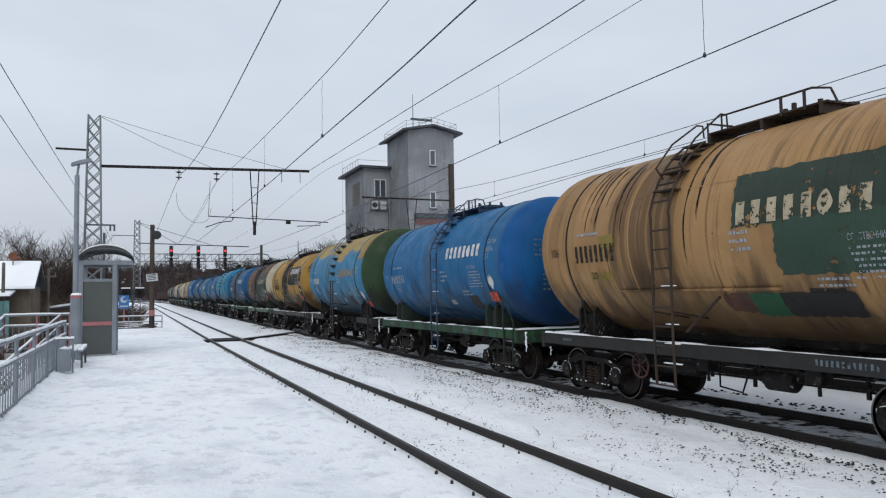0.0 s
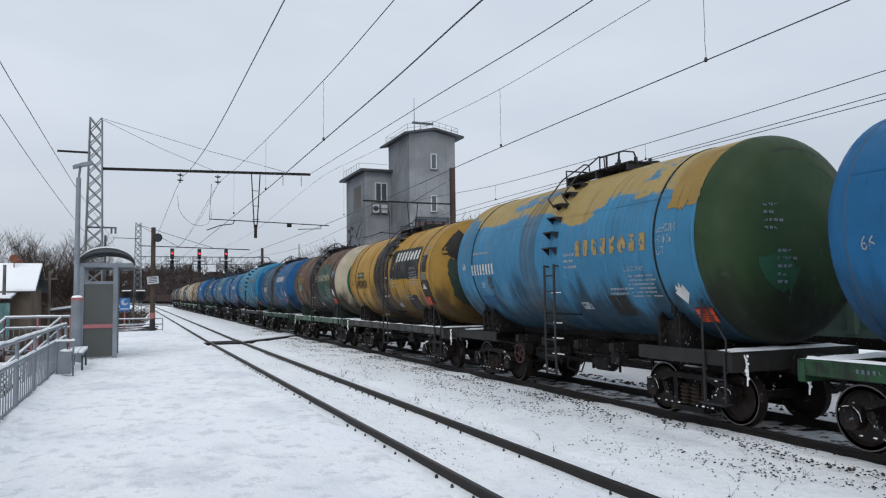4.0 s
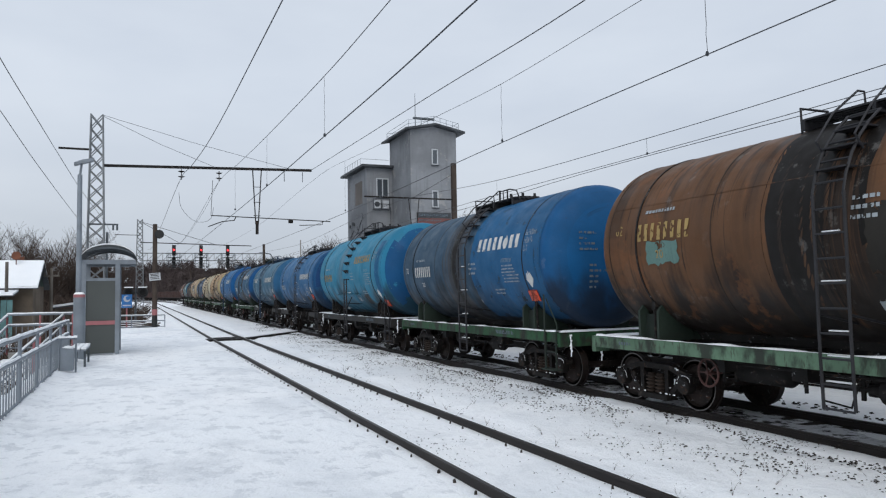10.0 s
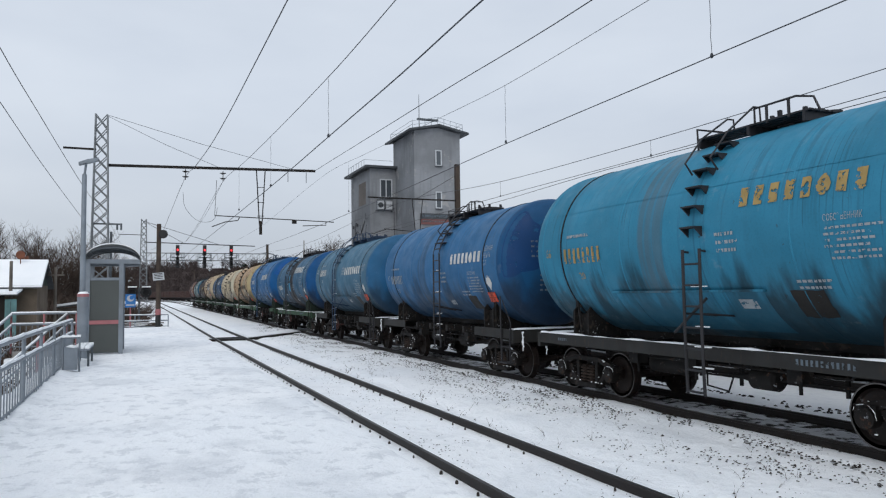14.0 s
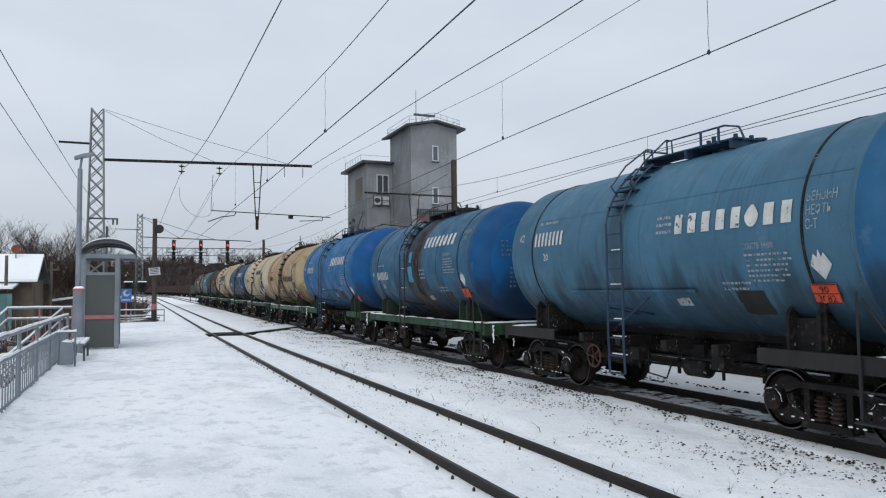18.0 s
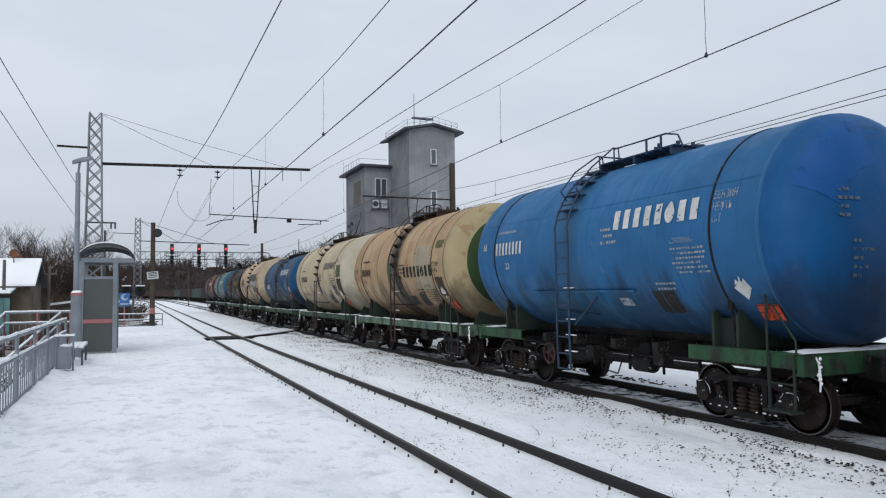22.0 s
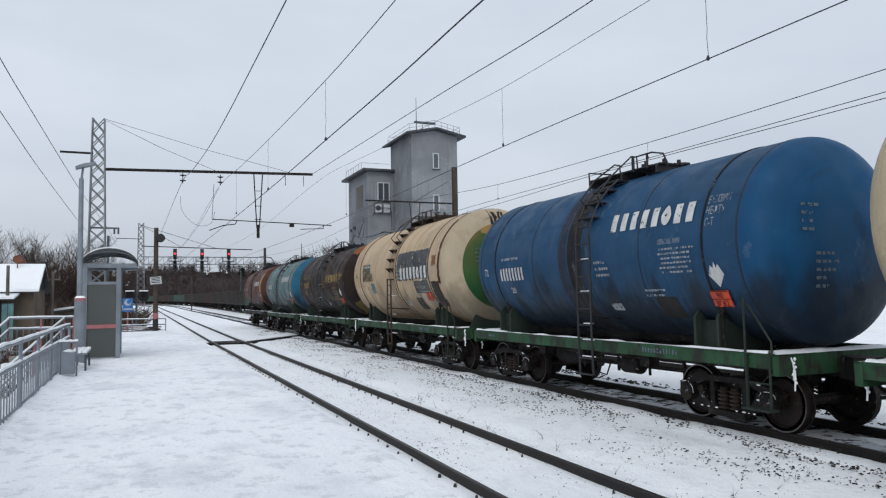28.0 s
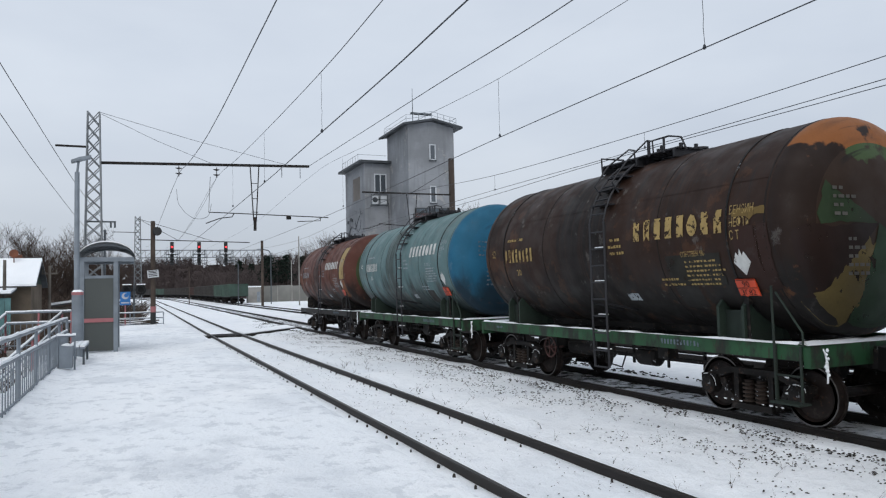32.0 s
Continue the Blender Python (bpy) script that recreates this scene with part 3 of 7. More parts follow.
# ---------------------------------------------------------------- signal tower
def tower():
    t = thing("signal_tower", "grey plastered signal tower with lower wing and dark roofs", "building")
    x0, x1, y0, y1, zt = 22.5, 27.0, 59.7, 65.4, 16.95
    bm = bmesh.new()
    prism(bm, [(x0, -0.3), (x1, -0.3), (x1, zt), ((x0 + x1) / 2, zt + 0.45), (x0, zt)], y0, y1, 1)
    part("tower_wall", bm, STUCCO, t)
    bm = bmesh.new()
    o = 0.65
    zc, xm = zt + 0.47, (x0 + x1) / 2
    prism(bm, [(x0 - o, zt - 0.12), (xm, zc), (x1 + o, zt - 0.12), (x1 + o, zt + 0.06), (xm, zc + 0.18), (x0 - o, zt + 0.06)], y0 - o, y1 + o, 1)
    part("tower_roof", bm, ROOF_EDGE, t)
    ax0, ay0, ay1, az = 19.95, 64.8, 71.4, 14.25
    bm = bmesh.new()
    box(bm, ax0, x0 + 3, ay0, ay1, -0.3, az)
    part("wing_wall", bm, STUCCO, t)
    bm = bmesh.new()
    box(bm, ax0 - 0.6, x0 + 3.4, y1 + 0.01, ay1 + 0.6, az, az + 0.22)
    box(bm, ax0 - 0.6, x0 - 0.02, ay0 - 0.6, y1 + 0.01, az, az + 0.22)
    part("wing_roof", bm, ROOF_EDGE, t)

    def window(xa, xb, y, za, zb, mullion):
        bm = bmesh.new()
        box(bm, xa, xb, y - 0.03, y + 0.02, za, zb)
        w = part("window", bm, GLASS, t)
        bm = bmesh.new()
        f = 0.08
        for a, b, c, d in ((xa - f, xa + 0.02, za - f, zb + f), (xb - 0.02, xb + f, za - f, zb + f), (xa, xb, zb - 0.02, zb + f), (xa, xb, za - f, za + 0.02)):
            box(bm, a, b, y - 0.07, y + 0.01, c, d)
        if mullion:
            m = (xa + xb) / 2
            box(bm, m - 0.05, m + 0.05, y - 0.065, y + 0.01, za, zb)
        part("window_frame", bm, PVC, w)
        bm = bmesh.new()
        box(bm, xa - 0.12, xb + 0.12, y - 0.16, y + 0.01, za - 0.14, za - f)
        part("window_sill", bm, ROOF_EDGE, w)
    window(24.62, 25.08, y0, 13.95, 15.25, False)
    window(24.6, 25.06, y0, 10.05, 11.45, False)
    window(20.98, 22.05, ay0, 11.55, 13.2, True)
    bm = bmesh.new()
    box(bm, 20.6, 21.25, ay0 - 0.42, ay0 - 0.02, 10.35, 11.1)
    ac = part("air_conditioner", bm, PVC, t, "white outdoor cooling unit on the wall", bevel=0.03)
    bm = bmesh.new()
    spin(bm, [(ay0 - 0.45, 0.24), (ay0 - 0.425, 0.26)], 18, (20.85, 0, 10.73), 1)
    part("fan_grille", bm, ROOF_EDGE, ac)
    bm = bmesh.new()
    box(bm, 21.4, 22.0, ay0 - 0.4, ay0 - 0.02, 10.35, 11.1)
    part("air_conditioner", bm, PVC, t, "white outdoor cooling unit on the wall", bevel=0.03)
    bm = bmesh.new()
    box(bm, ax0 - 0.012, ax0 - 0.002, 66.2, 68.6, 11.0, 13.2)
    part("bricked_window", bm, STUCCO_STAIN, t, "stained bricked-up window")
    bm = bmesh.new()
    box(bm, 23.0, 26.3, y0 - 0.14, y0 - 0.06, 9.0, 9.5)
    s = part("name_board", bm, ROOF_EDGE, t, "dark board with pale unreadable lettering")
    bm = bmesh.new()
    box(bm, 23.0, 26.3, y0 - 0.13, y0 - 0.06, 8.5, 8.995)
    part("red_board", bm, BRICK_BAND, t, "dull red lower board")
    bm = bmesh.new()
    x = 23.2
    while x < 26.0:
        w = random.uniform(0.1, 0.2)
        box(bm, x, x + w, y0 - 0.16, y0 - 0.14, 9.15, 9.38)
        if x < 25.2:
            box(bm, x, x + w * 0.8, y0 - 0.16, y0 - 0.14, 8.72, 8.86)
        x += w + 0.06
    tagged(part("lettering", bm, FAINT_MARK, s), kind="stuff")
    bm = bmesh.new()
    za = zt + 0.55
    for k in range(9):
        x = x0 - 0.2 + (x1 - x0 + 0.4) * k / 8
        zz = zt + 0.1 + 0.5 * (1 - abs(x - xm) / (xm - x0))
        bar(bm, (x, y0 - 0.2, zz), (x, y0 - 0.2, zz + 0.75), 0.02, 5)
        bar(bm, (x, y1 + 0.2, zz), (x, y1 + 0.2, zz + 0.75), 0.02, 5)
    for h in (0.4, 0.75):
        for y in (y0 - 0.2, y1 + 0.2):
            pipe(bm, [(x0 - 0.2, y, zt + 0.1 + h), (xm, y, zt + 0.6 + h), (x1 + 0.2, y, zt + 0.1 + h)], 0.018, 5)
        for x in (x0 - 0.2, x1 + 0.2):
            bar(bm, (x, y0 - 0.2, zt + 0.15 + h), (x, y1 + 0.2, zt + 0.15 + h), 0.018, 5)
    part("roof_railing", bm, GALV, t)
    bm = bmesh.new()
    bar(bm, (23.9, 62.0, zt + 0.5), (23.9, 62.0, 21.0), 0.05, 6, 0.02)
    part("mast", bm, GALV_DARK, t)
    bm = bmesh.new()
    bar(bm, (24.7, 62.5, zt + 0.9), (24.7, 62.5, 18.7), 0.03, 6)
    box(bm, 23.9, 26.0, 62.35, 62.65, 18.7, 18.86)
    part("roof_lamp", bm, GALV_DARK, t, "long lamp bar over the roof")
    bm = bmesh.new()
    for k in range(7):
        y = ay0 + 1 + k * 0.9
        bar(bm, (ax0 - 0.3, y, az + 0.2), (ax0 - 0.3, y, az + 1.0), 0.018, 5)
    bar(bm, (ax0 - 0.3, ay0 + 1, az + 1.0), (ax0 - 0.3, ay1, az + 1.0), 0.018, 5)
    bar(bm, (ax0 - 0.3, ay0 + 1, az + 1.0), (x0, ay0 + 1, az + 1.0), 0.018, 5)
    part("wing_railing", bm, GALV, t)
    bm = bmesh.new()
    pipe(bm, [(ax0 - 0.03, 70.3, 0), (ax0 - 0.03, 70.3, 8), (ax0 - 0.03, 69.2, 8.6), (ax0 - 0.03, 68.0, 8.2), (ax0 - 0.03, 66.5, 9.4)], 0.03, 5)
    pipe(bm, [(22.3, ay0 - 0.05, 4), (22.3, ay0 - 0.05, 10.5), (21.6, ay0 - 0.05, 10.6)], 0.03, 5)
    part("wall_cable", bm, WIRE, t)
    for pts in ([(66.0, 9.0), (66.3, 8.2), (67.0, 7.9), (67.7, 8.3), (68.0, 9.1)], [(69.8, 9.2), (69.9, 7.4), (69.5, 6.6), (68.6, 6.2)], [(65.4, 9.6), (66.1, 9.5), (66.3, 10.1)], [(67.4, 9.9), (68.4, 10.1)], [(70.6, 8.2), (70.9, 6.0)]):
        bm = bmesh.new()
        pipe(bm, [(ax0 - 0.04, a, b) for a, b in pts], 0.018, 5)
        part("loose_cable", bm, WIRE, t)
    for y, z in ((69.0, 9.2), (69.4, 9.3), (70.4, 9.1), (66.6, 7.4), (70.9, 7.2)):
        bm = bmesh.new()
        box(bm, ax0 - 0.14, ax0 - 0.004, y - 0.12, y + 0.12, z - 0.14, z + 0.14)
        part("junction_box", bm, ROOF_EDGE, t, bevel=0.02)
    bm = bmesh.new()
    for x in (20.45, 21.2, 22.05):
        bar(bm, (x, ay0 - 0.5, 10.2), (x, ay0 - 0.02, 10.2), 0.035, 5)
        bar(bm, (x, ay0 - 0.5, 10.2), (x, ay0 - 0.5, 11.25), 0.03, 5)
    for z in (10.2, 10.75, 11.25):
        bar(bm, (20.45, ay0 - 0.5, z), (22.05, ay0 - 0.5, z), 0.03, 5)
    part("unit_cage", bm, ROOF_EDGE, t, "dark bracket around the cooling units")
    return t


tower()


# ---------------------------------------------------------------- masts and overhead line
def lattice(bm, x, y, z0, z1, w0, w1, panels, r=0.028):
    def at(t, sx, sy):
        w = (w0 + (w1 - w0) * t) / 2
        return (x + sx * w, y + sy * w, z0 + (z1 - z0) * t)
    corners = ((-1, -1), (1, -1), (1, 1), (-1, 1))
    for c in corners:
        bar(bm, at(0, *c), at(1, *c), r * 1.6, 5)
    for k in range(panels):
        t0, t1 = k / panels, (k + 1) / panels
        for i in range(4):
            a, b = corners[i], corners[(i + 1) % 4]
            bar(bm, at(t0, *a), at(t1, *b), r, 4)
            bar(bm, at(t0, *b), at(t1, *a), r, 4)


def insulator(bm, p, q, n=4, r=0.1):
    p, q = Vector(p), Vector(q)
    bar(bm, p, q, 0.025, 6)
    d = (q - p).normalized()
    for k in range(n):
        c = p + (q - p) * ((k + 0.5) / n)
        bar(bm, c - d * 0.03, c + d * 0.03, r, 10, r * 0.4)


def catenary_mast():
    m = thing("catenary_mast", "tall grey lattice mast with a long cross arm", "mast")
    bm = bmesh.new()
    lattice(bm, -2.05, 43, -0.6, 12.3, 1.0, 0.58, 17)
    part("lattice", bm, LATTICE, m)
    bm = bmesh.new()
    prism(bm, [(-1.75, 9.48), (9.75, 9.78), (9.75, 9.92), (-1.75, 9.62)], 42.93, 43.07, 1)
    part("cross_arm", bm, SOOT, m, "black steel cross arm")
    bm = bmesh.new()
    box(bm, -3.9, -2.3, 42.95, 43.05, 10.34, 10.44)
    part("side_arm", bm, SOOT, m)
    bm = bmesh.new()
    pipe(bm, [(-1.8, 43, 12.3), (1.2, 43, 10.9), (4.15, 43, 9.75)], 0.012, 5)
    pipe(bm, [(-1.8, 43, 12.35), (3.2, 43, 11.05), (8.35, 43, 9.9)], 0.012, 5)
    part("stay_rod", bm, WIRE, m)
    bm = bmesh.new()
    for x in (6.25, 6.75):
        bar(bm, (x, 43, 9.68), (6.5 + (x - 6.5) * 0.3, 43, 6.5), 0.035, 6)
    for z in (8.7, 7.8, 7.0):
        bar(bm, (6.3, 43, z), (6.7, 43, z), 0.02, 5)
    box(bm, 6.42, 6.58, 42.94, 43.06, 5.9, 6.7)
    part("hanging_strut", bm, SOOT, m)
    bm = bmesh.new()
    bar(bm, (3.9, 43, 6.95), (10.9, 43, 6.75), 0.03, 6)
    pipe(bm, [(4.0, 43, 9.0), (3.9, 43, 6.95)], 0.014, 5)
    pipe(bm, [(5.3, 43, 6.9), (5.2, 43, 6.7), (4.5, 43, 6.6), (3.75, 43, 6.3)], 0.03, 6)
    pipe(bm, [(10.4, 43, 6.75), (10.4, 43, 6.55), (9.0, 43, 6.48)], 0.025, 6)
    box(bm, 8.35, 8.6, 42.9, 43.1, 6.6, 6.8)
    part("steady_arm", bm, SOOT, m)
    for x in (2.3, 4.35):
        bm = bmesh.new()
        insulator(bm, (x, 43, 9.55), (x, 43, 8.95), 2, 0.2)
        part("insulator", bm, CERAMIC, m)
    for x in (8.1, 9.2):
        bm = bmesh.new()
        bar(bm, (x, 43, 9.72), (x, 43, 9.1), 0.02, 5)
        part("hanger", bm, WIRE, m)
    bm = bmesh.new()
    box(bm, -2.5, -0.95, 42.95, 43.05, 6.28, 6.36)
    for x in (-1.2, -1.0):
        bar(bm, (x, 43, 6.3), (x, 43, 6.0), 0.05, 6)
    bar(bm, (-1.5, 43.1, 5.9), (-1.5, 43.1, -0.4), 0.06, 6)
    part("low_bracket", bm, GALV_DARK, m)
    return m


catenary_mast()


def far_pole():
    m = thing("catenary_pole", "brown rusty pole with a cross arm before the tower", "mast")
    bm = bmesh.new()
    box(bm, 21.3, 21.62, 47.85, 48.15, -0.3, 11.8)
    part("pole", bm, WOOD_POLE, m, bevel=0.02)
    bm = bmesh.new()
    box(bm, 14.6, 21.4, 47.95, 48.05, 9.05, 9.15)
    part("cross_arm", bm, SOOT, m)
    bm = bmesh.new()
    for x in (17.9, 18.7):
        bar(bm, (x, 48, 9.05), (18.3 + (x - 18.3) * 0.4, 48, 6.6), 0.03, 6)
    bar(bm, (15.8, 48, 6.9), (18.9, 48, 6.7), 0.03, 6)
    pipe(bm, [(16.0, 48, 6.9), (15.0, 48, 6.55), (14.6, 48, 6.5)], 0.025, 6)
    bar(bm, (21.4, 48, 11.0), (18.2, 48, 9.1), 0.016, 5)
    part("steady_arm", bm, SOOT, m)
    for z, drop in ((7.6, 0.0), (7.0, 0.2)):
        bm = bmesh.new()
        bar(bm, (21.6, 48, z), (22.2, 48, z - drop), 0.03, 5)
        part("side_bracket", bm, SOOT, m)
    return m


far_pole()


def wire_run(name, label, pts, r, group="overhead wires"):
    bm = bmesh.new()
    rows = []
    r *= 0.74
    pts = [Vector(p) for p in pts]
    fine = []
    for i in range(len(pts) - 1):
        p0, p1, p2, p3 = pts[max(i - 1, 0)], pts[i], pts[i + 1], pts[min(i + 2, len(pts) - 1)]
        for k in range(6):
            u = k / 6
            fine.append(p1 + (p2 - p1) * u + ((p2 - p0) * 0.5 * (p2 - p1).length / max(0.01, (p2 - p0).length) * 2 - (p2 - p1)) * (u * (1 - u) ** 2) - ((p3 - p1) * (p2 - p1).length / max(0.01, (p3 - p1).length) - (p2 - p1)) * (u * u * (1 - u)))
    fine.append(pts[-1])
    for p in fine:
        rows.append([bm.verts.new(p + Vector((r * math.cos(a), 0, r * math.sin(a)))) for a in (0.3, 1.56, 2.81, 4.07, 5.33)])
    for a, b in zip(rows, rows[1:]):
        for i in range(5):
            bm.faces.new((a[i], a[(i + 1) % 5], b[(i + 1) % 5], b[i]))
    return solid(name, bm, WIRE, label, "wire", group, smooth=True)


def sag(x0, z0, x1, z1, y0, y1, dip, n=14):
    return [(x0 + (x1 - x0) * k / n, y0 + (y1 - y0) * k / n, z0 + (z1 - z0) * k / n - dip * 4 * (k / n) * (1 - k / n)) for k in range(n + 1)]


for x_ in (T1,):
    wire_run("contact_wire", "contact wire over the platform track", [(x_, -20, 6.72), (x_ - 0.06, 9.3, 6.6), (x_ - 0.08, 12.8, 6.52), (x_ - 0.12, 18.4, 6.47), (x_ - 0.15, 27, 6.42), (x_ - 0.25, 43, 6.42), (x_ - 0.3, 80, 6.7), (x_ - 0.3, 118, 7.0)], 0.019)
wire_run("messenger_wire", "carrying wire over the platform track", [(4.66, -20, 8.75), (4.63, 0, 8.2), (4.55, 13.0, 8.05), (4.52, 17.55, 8.03), (4.46, 26.45, 8.25), (4.41, 34.36, 8.55), (4.35, 43, 8.95), (4.3, 60, 8.3), (4.3, 80, 8.1), (4.3, 118, 9.3)], 0.014)
wire_run("contact_wire", "contact wire over the second track", [(10.5, -20, 6.95), (10.5, 8, 6.96), (10.46, 19.6, 6.93), (10.45, 29.6, 6.8), (10.45, 43, 6.72), (10.4, 80, 6.9), (10.3, 118, 7.1)], 0.017)
wire_run("messenger_wire", "carrying wire over the second track", [(10.5, -20, 9.5), (10.5, 0, 9.0), (10.5, 12.9, 8.84), (10.5, 19.6, 8.8), (10.5, 23.9, 8.96), (10.5, 33.7, 9.39), (10.4, 43, 9.7), (10.4, 70, 8.8), (10.4, 118, 9.3)], 0.011)
wire_run("contact_wire", "contact wire over the third track", [(16.85, -10, 7.15), (16.85, 11.5, 7.12), (16.85, 20.6, 7.13), (16.85, 32.4, 7.2), (16.6, 48, 7.1), (16.6, 118, 7.2)], 0.016)
wire_run("messenger_wire", "carrying wire over the third track", [(16.85, -10, 8.0), (16.85, 11.6, 7.68), (16.85, 20.6, 7.69), (16.85, 32.3, 7.94), (16.85, 48, 8.75), (16.85, 80, 8.0), (16.85, 118, 9.0)], 0.017)
wire_run("feeder_wire", "second contact wire over the third track", [(16.9, -10, 6.9), (16.9, 11.6, 6.98), (16.9, 23.4, 7.08), (16.9, 32.5, 6.97), (16.7, 48, 6.9), (16.6, 118, 7.0)], 0.016)
wire_run("feeder_wire", "thick feeder wire on the cross arm's insulator", [(3.5, -20, 9.6), (2.84, 15.1, 8.62), (2.77, 18.7, 8.52), (2.66, 24.3, 8.38), (2.55, 29.8, 8.38), (2.42, 37, 8.7), (2.3, 43, 9.1), (1.9, 60, 8.3), (1.6, 85, 7.9), (1.5, 118, 9.6)], 0.02)
wire_run("feeder_wire", "thick feeder wire at the cross arm's end", [(9.1, -20, 8.9), (9.37, 13.5, 8.9), (9.47, 22, 9.2), (9.7, 43, 9.85)], 0.02)
wire_run("line_wire", "low wire beside the platform", [(-2.9, -10, 7.8), (-2.33, 15.3, 6.72), (-2.23, 18.45, 6.6), (-2.09, 23.3, 6.45), (-1.9, 29.75, 6.3), (-1.51, 43, 6.25), (-1.0, 118, 6.5)], 0.012)
wire_run("line_wire", "low wire beside the platform", [(-3.0, -10, 7.2), (-2.82, 18.7, 6.5), (-2.72, 23.8, 6.27), (-2.46, 36.6, 5.92), (-2.34, 43, 5.86)], 0.012)
wire_run("jumper_wire", "loose jumper between the insulators", [(2.2, 43.6, 8.3), (2.4, 44.5, 7.5), (3.2, 45, 6.8), (4.0, 45, 6.9), (4.2, 44.5, 7.6)], 0.014)
wire_run("jumper_wire", "thin jumper hanging from the cross arm", [(4.35, 43.2, 8.95), (4.0, 48, 7.9), (3.6, 55, 7.1), (3.3, 62, 6.7)], 0.012)
for x_, y_, za_, zb_ in ((4.53, 18.4, 6.47, 8.03), (4.48, 27.2, 6.42, 8.28), (10.5, 10.9, 6.96, 8.86), (10.5, 19.7, 6.99, 8.8), (16.85, 20.6, 7.13, 7.69), (16.85, 32.3, 7.2, 7.94), (4.4, 36, 6.5, 8.68), (10.47, 38, 6.85, 9.53)):
    bm = bmesh.new()
    n_ = 9
    pipe(bm, [(x_ + 0.012 * math.sin(k * 2.3), y_ + 0.01 * math.cos(k * 1.9), zb_ + (za_ - zb_) * k / n_) for k in range(n_ + 1)], 0.006, 4)
    spin(bm, [(za_ - 0.03, 0.02), (za_, 0.045), (za_ + 0.07, 0.02)], 6, (x_, y_, 0), 2)
    solid("dropper", bm, WIRE, "thin dropper wire with a clamp", "wire", "droppers of the overhead line")


def gantry():
    g = thing("signal_gantry", "grey lattice signal gantry across the tracks", "gantry")
    y = 115
    bm = bmesh.new()
    lattice(bm, 0.4, y, 0, 13.9, 1.1, 0.7, 16, 0.04)
    part("mast", bm, LATTICE, g)
    bm = bmesh.new()
    box(bm, 18.25, 18.6, y - 0.17, y + 0.17, 0, 10.4)
    part("end_pole", bm, WOOD_POLE, g, "brown pole carrying the beam's end")
    bm = bmesh.new()
    for z in (7.8, 8.9):
        for d in (-0.35, 0.35):
            bar(bm, (0.4, y + d, z), (18.3, y + d, z), 0.05, 5)
    for k in range(17):
        x = 0.4 + 1.05 * k
        bar(bm, (x, y - 0.35, 7.8), (x + 1.05, y - 0.35, 8.9), 0.035, 4)
        bar(bm, (x, y - 0.35, 8.9), (x, y - 0.35, 7.8), 0.03, 4)
    part("beam", bm, LATTICE, g)
    bm = bmesh.new()
    bar(bm, (0.4, y, 10.5), (16.5, y, 10.1), 0.07, 5)
    bar(bm, (-3.0, y, 11.6), (0.4, y, 11.55), 0.05, 5)
    bar(bm, (0.4, y, 13.6), (11, y, 10.3), 0.03, 4)
    bar(bm, (0.4, y, 13.6), (6, y, 10.4), 0.03, 4)
    part("upper_arm", bm, SOOT, g)
    for x in (5.1, 8.95, 12.85):
        bm = bmesh.new()
        box(bm, x - 0.26, x + 0.26, y - 0.75, y - 0.55, 8.5, 10.1)
        box(bm, x - 0.25, x + 0.25, y - 0.75, y - 0.55, 6.6, 8.3)
        bar(bm, (x, y - 0.6, 8.1), (x, y - 0.6, 8.6), 0.08, 6)
        h = part("signal_head", bm, SIGNAL_BLACK, g, "black signal head showing red", bevel=0.05)
        for z in (7.3, 8.0, 8.7, 9.35):
            bm = bmesh.new()
            spin(bm, [(y - 1.08, 0.19), (y - 0.75, 0.21), (y - 0.75, 0.17), (y - 1.06, 0.16)], 12, (x, 0, z), 1, False)
            part("hood", bm, SIGNAL_BLACK, h)
        bm = bmesh.new()
        spin(bm, [(y - 0.84, 0.02), (y - 0.8, 0.15), (y - 0.76, 0.16)], 18, (x, 0, 9.35), 1)
        part("red_lamp", bm, RED_LAMP, h, "lit red lamp")
        bm = bmesh.new()
        box(bm, x - 1.1, x + 1.1, y - 0.9, y - 0.4, 7.7, 7.78)
        box(bm, x - 0.85, x + 0.85, y - 0.55, y - 0.45, 8.15, 8.25)
        for zz in (6.9, 7.3, 8.3, 8.6):
            bar(bm, (x - 1.0, y - 0.9, zz), (x + 1.0, y - 0.9, zz), 0.025, 4)
        for sx in (-1, 1):
            bar(bm, (x + sx, y - 0.9, 7.78), (x + sx, y - 0.9, 8.9), 0.03, 4)
            bar(bm, (x + sx * 0.8, y - 0.6, 6.6), (x + sx * 0.8, y - 0.6, 8.9), 0.03, 4)
        bar(bm, (x - 1, y - 0.9, 8.9), (x + 1, y - 0.9, 8.9), 0.03, 4)
        part("service_cage", bm, GALV_DARK, g)
    return g


gantry()


# ---------------------------------------------------------------- on the platform
ROOF_DARK = plain("dark_roof_sheeting", "33383b", 0.5, 0.1, 0.2)


